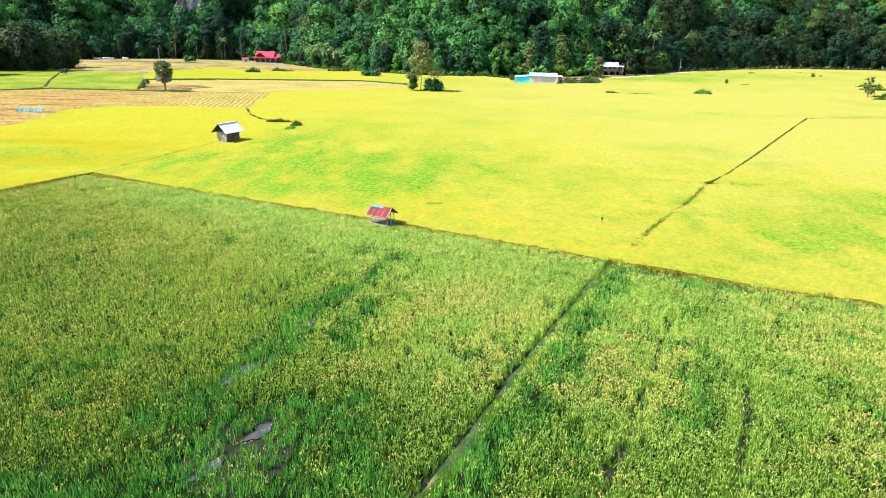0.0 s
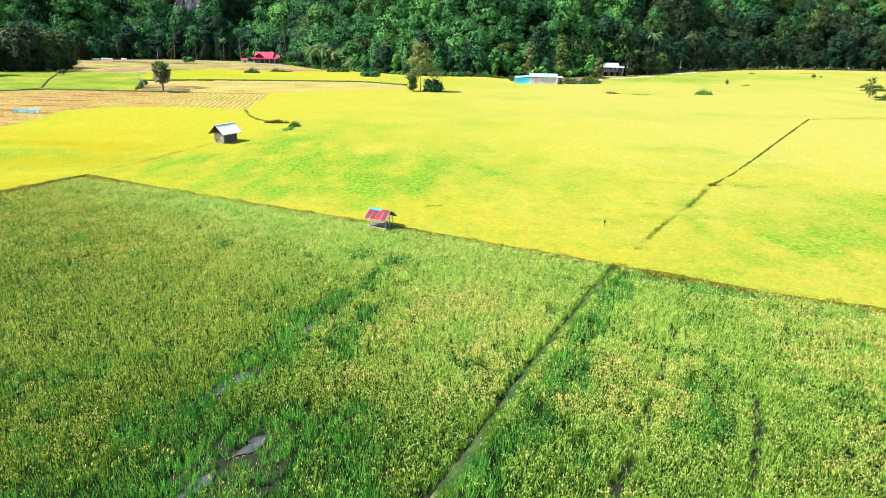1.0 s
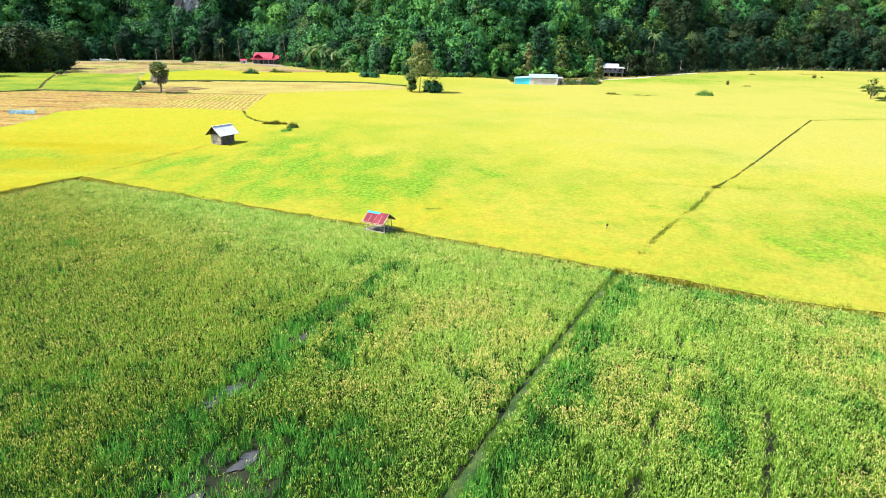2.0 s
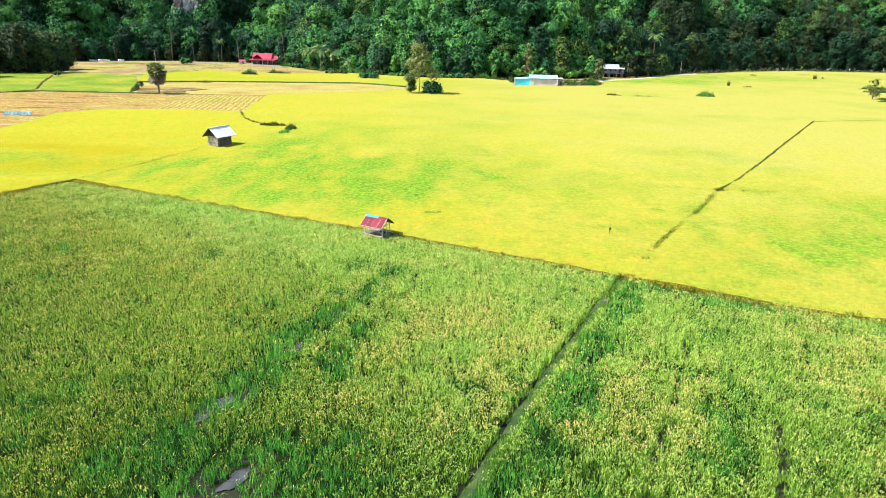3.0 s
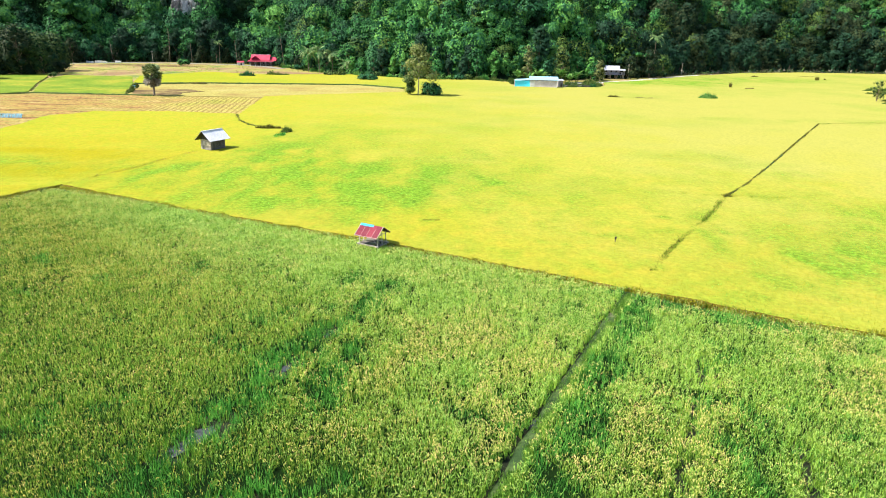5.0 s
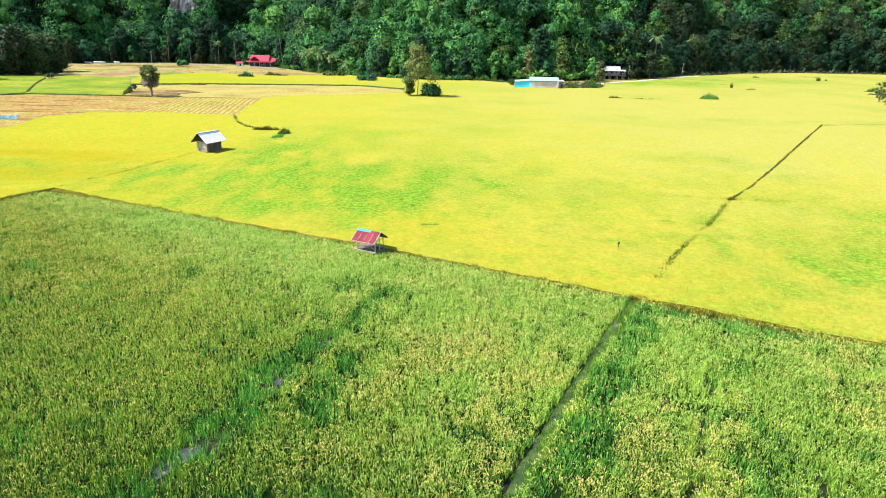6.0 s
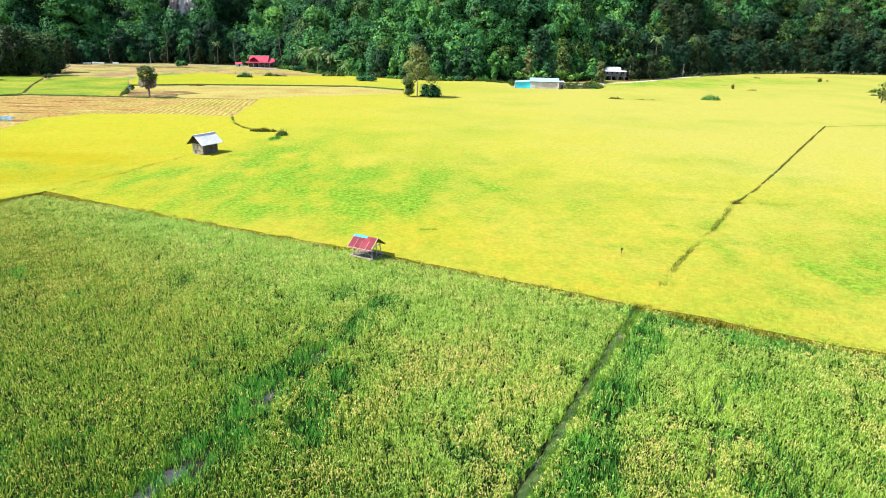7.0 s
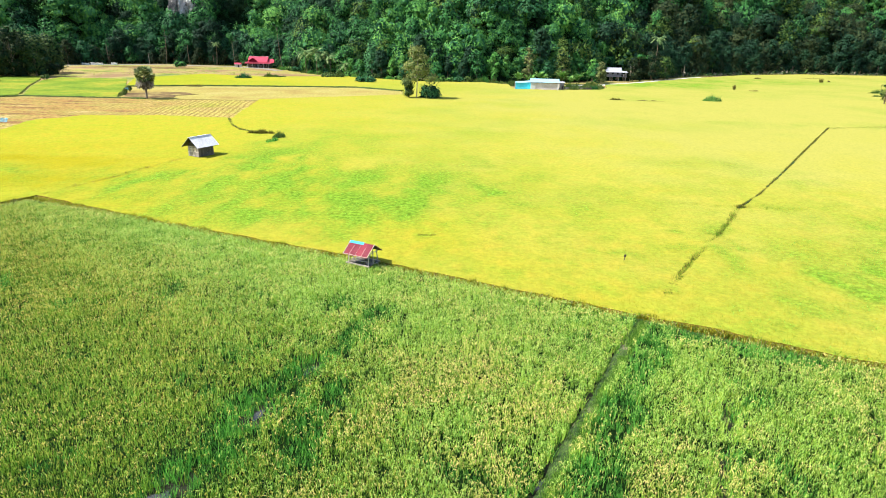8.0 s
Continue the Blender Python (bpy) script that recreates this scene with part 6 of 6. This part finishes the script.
    return tagged(hut, "open field hut with red ribbed roof on wooden posts", "hut")


field_hut((-7.45, 70.3, 0.16), -27)


# ---------------------------------------------------------------- the plank hut with the white roof
def plank_hut(at, turn):
    hut = empty("plank_hut", at, turn)
    L, W, RZ, EZ = 3.6, 2.6, 4.1, 2.45
    fz = 0.55
    for x in (-1.7, 0, 1.7):
        for y in (-1.2, 1.2):
            part("post", pole((x, y, -0.1), (x, y, EZ + 0.05), 0.075, 0.07, 7), M_WOOD, hut)
    part("floor", box(L + 0.15, W + 0.1, 0.1, (0, 0, fz)), M_WOOD, hut, "grey plank floor on stilts")
    n = 14
    for i in range(n):
        x = -L / 2 + (i + 0.5) * L / n
        for y, sk in ((-W / 2, ()), (W / 2, ())):
            top = EZ - 0.05
            if y < 0 and 8 <= i <= 10:
                part("plank", box(L / n - 0.012, 0.03, 0.75, (x, y, fz + 0.4)), M_WOOD, hut)
                part("plank", box(L / n - 0.012, 0.03, 0.3, (x, y, top - 0.15)), M_WOOD, hut)
            else:
                part("plank", box(L / n - 0.012, 0.03, top - fz, (x, y + 0.008 * (i % 2), (top + fz) / 2)), M_WOOD, hut)
    m = 12
    for i in range(m):
        y = -W / 2 + (i + 0.5) * W / m
        for x in (-L / 2, L / 2):
            top = EZ + 0.05
            # lighter than the side planks, painting the sun on this end
            part("plank", box(0.03, W / m - 0.012, top - fz, (x + 0.006 * (i % 3), y, (top + fz) / 2)), M_WOOD_GREY, hut)
    # pale board stands in for the sunlit view through the gable window
    door = part("shutter", box(0.04, 1.6, 0.66, (-L / 2 - 0.045, -0.1, fz + 1.22)), M_WOOD_PALE, hut, "pale board for the sunlight seen through the gable window")
    for y in (-0.85, -0.1, 0.65):
        part("batten", box(0.03, 0.07, 0.64, (-L / 2 - 0.08, y, fz + 1.22)), M_WOOD, door)
    part("rail", box(0.06, W + 0.1, 0.09, (-L / 2 - 0.05, 0, fz + 0.82)), M_WOOD_PALE, hut, "pale rail under the gable window")
    part("lintel", box(0.06, W + 0.1, 0.12, (-L / 2 - 0.05, 0, EZ - 0.12)), M_WOOD_PALE, hut, "pale beam across the gable")
    part("shutter", box(0.9 * 0.75, 0.03, 0.55, (0.52, -W / 2 - 0.14, fz + 1.15), (-28, 0, 0)), M_WOOD_DARK, hut, "dark propped window shutter")
    # gable triangles coloured near black for the overhang's shade
    for x in (-L / 2 - 0.02, L / 2 + 0.02):
        bm = bmesh.new()
        a = [bm.verts.new(p) for p in ((x, -W / 2 - 0.05, EZ), (x, W / 2 + 0.05, EZ), (x, 0, RZ - 0.15))]
        b = [bm.verts.new((v.co.x + 0.03, v.co.y, v.co.z)) for v in a]
        bm.faces.new(a)
        bm.faces.new(b[::-1])
        for i in range(3):
            bm.faces.new((a[i], b[i], b[(i + 1) % 3], a[(i + 1) % 3]))
        part("gable", bm, M_NEAR_BLACK, hut, "gable coloured near black for the shade under the roof")
    run, rise = W / 2 + 0.72, RZ - (EZ - 0.16)
    sl, ang = math.hypot(run, rise), math.degrees(math.atan2(rise, run))
    for side in (0, 1):
        for i in range(6):
            s = part("roof_sheet", corrugated(0.90, sl, 6, 0.018), M_TIN_WHITE, hut, "white ribbed metal roof sheet")
            s.matrix_basis = pose(0, 0, RZ + 0.006 * (i % 2), 0, 0, 180 * side) @ pose((-2.18 + 0.87 * i) * (-1 if side else 1), 0, 0, 0, 0, 0) @ pose(0, 0, 0, ang, 0, 0)
        # added sheet, near black for the shade under the white roof
        under = part("soffit", box(5.15, sl - 0.06, 0.025, (0, -sl / 2, -0.05)), M_NEAR_BLACK, hut, "near-black sheet for the shade below the roof")
        under.matrix_basis = pose(0, 0, RZ - 0.02, 0, 0, 180 * side) @ pose(0, 0, 0, ang, 0, 0)
        for x in (-2.5, -1.5, -0.5, 0.5, 1.5, 2.5):
            sg = 1 if side else -1
            part("rafter", pole((x, 0, RZ - 0.06), (x, sg * run * 0.96, RZ - 0.06 - rise * 0.96), 0.035, 0.035, 6), M_WOOD_DARK, hut)
    part("ridge_cap", box(5.25, 0.3, 0.03, (0, 0, RZ + 0.03)), M_TIN_WHITE, hut)
    return tagged(hut, "grey plank hut with white metal gable roof in rice", "hut")


plank_hut((-44.76, 125.67, 0.15), 64)


# ---------------------------------------------------------------- buildings before the forest
def window_in(parent, x, y, z, w, h, turn=0, frame_mat=None):
    win = part("window", box(w, 0.06, h, (x, y, z), (0, 0, turn)), M_NEAR_BLACK, parent, "dark window opening")
    for dx in (-w / 2, w / 2):
        part("frame", box(0.08, 0.1, h + 0.1, (x + dx * math.cos(radians(turn)), y + dx * math.sin(radians(turn)), z), (0, 0, turn)), frame_mat or M_WALL_WHITE, win)
    part("sill", box(w + 0.2, 0.14, 0.08, (x, y, z - h / 2 - 0.04), (0, 0, turn)), frame_mat or M_WALL_WHITE, win)
    return win


def gable_roof(length, width, rise, over, thick=0.12):
    """A pitched roof, open below, its eaves at height 0 and its ridge along x."""
    bm = bmesh.new()
    h = width / 2 + over
    lo = -rise * over / (width / 2)
    sec = [(-h, lo), (0, rise), (h, lo), (h, lo - thick), (0, rise - thick), (-h, lo - thick)]
    rings = [[bm.verts.new((x, y, z)) for y, z in sec] for x in (-length / 2 - over, length / 2 + over)]
    for i in range(6):
        j = (i + 1) % 6
        bm.faces.new((rings[0][i], rings[0][j], rings[1][j], rings[1][i]))
    for r in rings:
        bm.faces.new((r[0], r[1], r[4], r[5]))
        bm.faces.new((r[1], r[2], r[3], r[4]))
    return bm


def hall(at, turn):
    h = empty("field_hall", at, turn)
    L, W, H = 12.6, 9.0, 3.9
    part("wall", box(L, 0.2, H, (0, -W / 2, H / 2)), M_WALL_PINK, h, "pale grey-pink long wall")
    part("wall", box(L, 0.2, H, (0, W / 2, H / 2)), M_WALL_PINK, h)
    part("wall", box(0.2, W - 0.2, H, (L / 2 - 0.1, 0, H / 2)), M_WALL_WHITE, h)
    part("wall", box(0.2, W - 0.2, H, (-L / 2 + 0.1, 0, H / 2)), M_WALL_CYAN, h, "bright cyan end wall")
    for x in (-L / 2, L / 2):
        bm = bmesh.new()
        a = [bm.verts.new((x * 0.985 - 0.05, y, z)) for y, z in ((-W / 2, H), (W / 2, H), (0, H + 1.25))]
        b = [bm.verts.new(v.co + Vector((0.12, 0, 0))) for v in a]
        bm.faces.new(a)
        bm.faces.new(b[::-1])
        for i in range(3):
            bm.faces.new((a[i], b[i], b[(i + 1) % 3], a[(i + 1) % 3]))
        part("gable", bm, M_WALL_CYAN if x < 0 else M_WALL_WHITE, h)
    annex = part("annex", box(7.0, 5.0, 3.3, (-L / 2 - 3.5, 0.4, 1.65)), M_WALL_CYAN, h, "bright cyan sheet-clad annex")
    part("annex_roof", box(7.4, 5.6, 0.12, (-L / 2 - 3.5, 0.4, 3.56), (4, -5, 0)), M_TIN_PALEBLUE, annex)
    part("annex_post", box(0.3, 0.3, 3.6, (-L / 2 - 7.1, -2.0, 1.8)), M_WALL_WHITE, annex)
    part("corner_pier", box(2.2, 0.3, H, (-L / 2 + 1.1, -W / 2 - 0.06, H / 2)), M_WALL_WHITE, h, "white corner pier")
    part("corner_pier", box(0.5, 0.3, H, (L / 2 - 0.25, -W / 2 - 0.06, H / 2)), M_WALL_WHITE, h, "white corner pier")
    part("plinth", box(L - 2.8, 0.16, 0.35, (0.8, -W / 2 - 0.12, 0.5)), M_WOOD_DARK, h, "dark stained wall foot")
    # dark board put in for the shadow under the eaves
    part("fascia", box(L + 0.3, 0.1, 0.28, (0, -W / 2 - 0.42, H - 0.14)), M_WOOD_DARK, h, "dark board painting the shadow of the eaves")
    r = part("roof", gable_roof(L, W, 1.3, 0.4), M_TIN_PALEBLUE, h, "pale blue metal roof")
    r.location = (0, 0, H + 0.1)
    for i in range(6):
        part("roof_rib", box(0.08, 0.0 + math.hypot(W / 2, 1.3), 0.06, (-L / 2 + 1.0 + i * 2.1, -W / 4, H + 0.1 + 0.68), (math.degrees(math.atan2(1.3, W / 2)), 0, 0)), M_TIN_PALEBLUE, h)
    return tagged(h, "long low hall with pale blue roof and cyan end", "hall")


hall((46.3, 305.5, -0.1), -7)


def shed(at, turn):
    s = empty("garden_shed", at, turn)
    part("wall", box(2.4, 2.6, 3.1, (0, 0, 1.55)), M_WOOD_GREY, s, "grey board walls")
    r = part("roof", gable_roof(2.4, 2.6, 0.5, 0.25), M_ROOF_GREY, s)
    r.location = (0, 0, 3.25)
    part("door", box(0.9, 0.06, 1.9, (0.4, -1.33, 0.95)), M_WOOD_DARK, s)
    return tagged(s, "small grey shed beside the hall", "shed")


shed((55.2, 311.5, 0), 8)


def yard_fence(at, turn, panels):
    f = empty("yard_fence", at, turn)
    for i in range(panels):
        part("post", box(0.16, 0.16, 1.7, (i * 1.7, 0, 0.85)), M_WOOD, f)
        if i < panels - 1:
            part("panel", box(1.52, 0.08, 1.15, (i * 1.7 + 0.85, 0, 0.68)), M_WOOD if i % 4 else M_WOOD_GREY, f)
    return tagged(f, "low weathered board fence overgrown with weeds", "fence")


yard_fence((56.6, 307.6, 0.1), 2, 9)
bush("low_bush", (61.8, 307.0, 0.2), 10, 1.8, 1.7, 141, M_WEED, "weeds overgrowing the board fence", 420, 0.4)
bush("low_bush", (70.4, 308.6, 0.2), 4, 2.4, 2.2, 142, M_TREE, "dark shrub at the fence end", 300, 0.45)


def stilt_house(at, turn):
    h = empty("stilt_house", at, turn, 1.2)
    L, W, F, H = 10.5, 7.0, 1.9, 2.3
    for x in (-4.8, -1.6, 1.6, 4.8):
        for y in (-3.1, 0, 3.1):
            part("post", box(0.28, 0.28, F, (x, y, F / 2)), M_WOOD_PALE, h)
    part("floor", box(L + 0.4, W + 0.4, 0.22, (0, 0, F + 0.1)), M_WALL_SHADED, h)
    part("wall", box(7.4, 0.18, H, (-1.4, -1.6, F + H / 2 + 0.2)), M_WALL_SHADED, h)
    part("wall", box(L, 0.18, H, (0, W / 2 - 0.1, F + H / 2 + 0.2)), M_WALL_SHADED, h)
    for x in (-L / 2 + 0.1, L / 2 - 0.1):
        part("wall", box(0.18, W - 0.5, H, (x, 0, F + H / 2 + 0.2)), M_WALL_SHADED, h)
    for x in (-3.6, -1.2, 1.2):
        window_in(h, x, -1.72, F + 1.45, 0.9, 1.0)
    part("door", box(0.9, 0.08, 1.9, (3.4, -1.55, F + 1.15)), M_NEAR_BLACK, h)
    for i in range(9):
        part("baluster", box(0.1, 0.08, 0.9, (-5 + i * 1.25, -W / 2 - 0.05, F + 0.65)), M_WALL_SHADED, h)
    part("railing", box(L + 0.2, 0.12, 0.12, (0, -W / 2 - 0.05, F + 1.12)), M_WALL_SHADED, h)
    for x in (-5, 0, 5):
        part("veranda_post", box(0.16, 0.16, H, (x, -W / 2 + 0.05, F + H / 2 + 0.2)), M_WALL_SHADED, h)
    r = part("roof", gable_roof(L * 0.72, W * 0.6, 1.6, 0.4), M_ROOF_GREY, h, "pale grey metal roof")
    r.location = (-1.0, 0.6, F + H + 0.35)
    part("porch_roof", box(L + 0.6, 3.0, 0.12, (0, -2.6, F + H + 0.12), (10, 0, 0)), M_ROOF_GREY, h, "low grey veranda roof")
    return tagged(h, "white stilt house with grey roof at the forest edge", "house")


stilt_house((100.6, 389, 0.1), -4)


def red_house(at, turn):
    h = empty("red_roof_house", at, turn, 1.12)
    L, W, H = 13.0, 8.0, 3.2
    for y in (-W / 2, W / 2):
        # front wall coloured dark for the shade under the porch
        part("wall", box(L, 0.2, H, (0, y, H / 2)), M_WALL_WHITE if y > 0 else M_WOOD_DARK, h)
    for x in (-L / 2, L / 2):
        part("wall", box(0.2, W - 0.2, H, (x, 0, H / 2)), M_WALL_PINK, h)
    for x in (-3.6, 1.2, 4.0):
        window_in(h, x, -W / 2 - 0.1, 1.8, 1.3, 1.2)
    part("door", box(1.1, 0.1, 2.2, (-1.4, -W / 2 - 0.1, 1.1)), M_NEAR_BLACK, h)
    for x in (-6.4, -3.2, 0, 3.2, 6.4):
        part("porch_post", box(0.22, 0.22, 2.7, (x, -W / 2 - 2.3, 1.35)), M_WALL_WHITE, h)
    # darker red paints the shade below the main roof
    part("porch_roof", box(L + 3, 3.2, 0.14, (0, -W / 2 - 1.3, 3.0), (14, 0, 0)), M_TIN_RED, h, "low dark red porch roof")
    r = part("roof", gable_roof(L - 3.0, W, 2.7, 0.9), M_ROOF_RED, h, "bright red gabled roof")
    r.location = (-0.6, 0, H + 0.75)
    r = part("side_roof", gable_roof(4.4, W * 0.7, 1.7, 0.6), M_ROOF_RED, h, "lower red roof of the wing")
    r.location = (L / 2 - 0.3, 0, H + 0.3)
    part("ridge_cap", box(L - 1.4, 0.5, 0.18, (-0.6, 0, H + 3.5)), M_WALL_PINK, h, "pale ridge cap")
    r2 = part("front_gable", gable_roof(5.0, 4.5, 1.5, 0.4), M_ROOF_RED, h, "bright red front gable")
    r2.matrix_basis = pose(-3.4, -2.2, H + 1.2, 0, 0, 90)
    return tagged(h, "single-storey house with bright red roof before forest", "house")


red_house((-129.1, 456, 0.0), 4)


def red_shed(at):
    s = empty("red_shed", at, 5)
    part("wall", box(4.2, 3.0, 2.0, (0, 0, 1.0)), M_WALL_WHITE, s)
    r = part("roof", gable_roof(4.2, 3.0, 0.7, 0.3), M_ROOF_RED, s)
    r.location = (0, 0, 2.2)
    part("door", box(1.0, 0.06, 1.7, (0.6, -1.53, 0.85)), M_NEAR_BLACK, s)
    return tagged(s, "little red-roofed shed beside the house", "shed")


red_shed((-144.3, 455, 0))


# ---------------------------------------------------------------- the far road
def road_strip(name, line, width, label, material):
    pts = dense(line, 6)
    v, f = [], []
    for i, (x, y) in enumerate(pts):
        a, b = pts[max(0, i - 1)], pts[min(len(pts) - 1, i + 1)]
        d = Vector((b[0] - a[0], b[1] - a[1])).normalized()
        for k in (-1, 1):
            v.append((x + d.y * k * width / 2, y - d.x * k * width / 2, 0.16))
            v.append((x + d.y * k * (width / 2 + 0.8), y - d.x * k * (width / 2 + 0.8), -0.02))
    for i in range(len(pts) - 1):
        o, q = i * 4, i * 4 + 4
        f += [(o, q, q + 2), (o, q + 2, o + 2), (o + 1, q + 1, q), (o + 1, q, o), (o + 2, q + 2, q + 3), (o + 2, q + 3, o + 3)]
    return tagged(new(name, mesh_np(name, v, f, [material])), label, "road", kind="structure")


road_strip("road", [(-300, 396), (-262, 422), (-238, 450), (-208, 464), (-150, 461), (-121, 440), (-106, 420)], 4.0, "narrow pale road along the forest foot", M_ROAD)
road_strip("track", [(64, 340), (84, 349), (107, 369), (140, 407), (161, 431), (190, 456)], 4.6, "pale dirt track behind the rice", M_TRACK)


def barrier(at, length, turn):
    b = empty("road_barrier", at, turn)
    part("wall", box(length, 0.35, 1.1, (0, 0, 0.6)), M_CONCRETE, b)
    part("coping", box(length + 0.2, 1.5, 0.16, (0, 0, 1.2)), M_CONCRETE, b)
    for x in (-length / 2, length / 2):
        part("pier", box(0.5, 0.55, 1.35, (x, 0, 0.67)), M_CONCRETE, b)
    tagged(b, "low white concrete barrier beside the road", "barrier", "white road barriers")


barrier((-243.9, 443, 0), 6.0, -22)
barrier((-238.4, 447, 0), 9.6, -18)
barrier((-229.0, 452, 0), 4.8, -25)


def utility_pole(at, h):
    p = empty("utility_pole", at, 20)
    part("pole", pole((0, 0, -0.3), (0, 0, h), 0.16, 0.11, 8), M_BARK_PALE, p)
    part("crossarm", box(1.6, 0.1, 0.1, (0, 0, h - 0.5)), M_WOOD_DARK, p)
    for x in (-0.65, 0.65):
        part("insulator", pole((x, 0, h - 0.45), (x, 0, h - 0.2), 0.06, 0.04, 6), M_WALL_WHITE, p)
    tagged(p, "thin concrete utility pole before the forest", "utility pole")


utility_pole((109, 386, 0), 8.5)
utility_pole((161, 441, 0), 8.5)
utility_pole((-212, 468, 0), 8.0)


# ---------------------------------------------------------------- the blue sheets on the stubble
def tarp_row(at, turn):
    t = empty("tarp_row", at, turn)
    n = 8
    for i in range(n + 1):
        part("stake", pole((-3.4 + i * 0.85, 0, 0), (-3.4 + i * 0.85, 0.1, 1.05), 0.03, 0.025, 6), M_WOOD_PALE, t)
    part("top_pole", pole((-3.5, 0.1, 1.0), (3.5, 0.1, 1.0), 0.03, 0.03, 6), M_WOOD_PALE, t)
    rng = np.random.default_rng(9)
    for i in range(n):
        bm = bmesh.new()
        rows = []
        for a in range(5):
            rows.append([])
            for c in range(5):
                x = -3.4 + i * 0.85 + 0.04 + 0.76 * c / 4
                y = 0.06 - 0.75 * (a / 4) + 0.03 * math.sin(c * 2.1 + i)
                z = 1.04 - 0.95 * (a / 4) ** 1.2 + rng.uniform(-0.02, 0.02)
                rows[-1].append(bm.verts.new((x, y, max(0.03, z))))
        for a in range(4):
            for c in range(4):
                bm.faces.new((rows[a][c], rows[a][c + 1], rows[a + 1][c + 1], rows[a + 1][c]))
        bmesh.ops.solidify(bm, geom=bm.faces[:], thickness=0.02)
        part("tarp", bm, M_BLUE_NET, t, "pale blue plastic sheet")
    return tagged(t, "row of pale blue plastic sheets on stakes over stubble", "tarpaulin")


tarp_row((-112.5, 167.0, 0.05), 6)


def stake(at, h, lean, label):
    s = empty("field_stake", at)
    part("stick", pole((0, 0, -0.7), (lean, 0, h), 0.05, 0.035, 6), M_WOOD_DARK, s)
    part("rag", box(0.26, 0.06, 0.24, (lean * 0.8, 0, h * 0.75), (0, 12, 15)), M_WOOD_DARK, s, "dark rag tied to the stick")
    tagged(s, label, "stake")


stake((19.5, 72.5, 0.6), 0.75, 0.08, "short dark stake with a rag in ripe rice")


def marker(at):
    m = empty("field_marker", at, 20)
    for x in (-0.5, 0.5):
        part("stick", pole((x, 0, -0.1), (x, 0.05, 2.0), 0.04, 0.03, 6), M_WOOD_DARK, m)
    part("sheet", box(1.3, 0.05, 1.0, (0, 0, 1.45), (8, 6, 0)), M_BLUE_NET, m, "faded blue plastic sheet")
    tagged(m, "faded blue sheet tied between two sticks", "marker")


marker((-120.6, 250.5, 0))
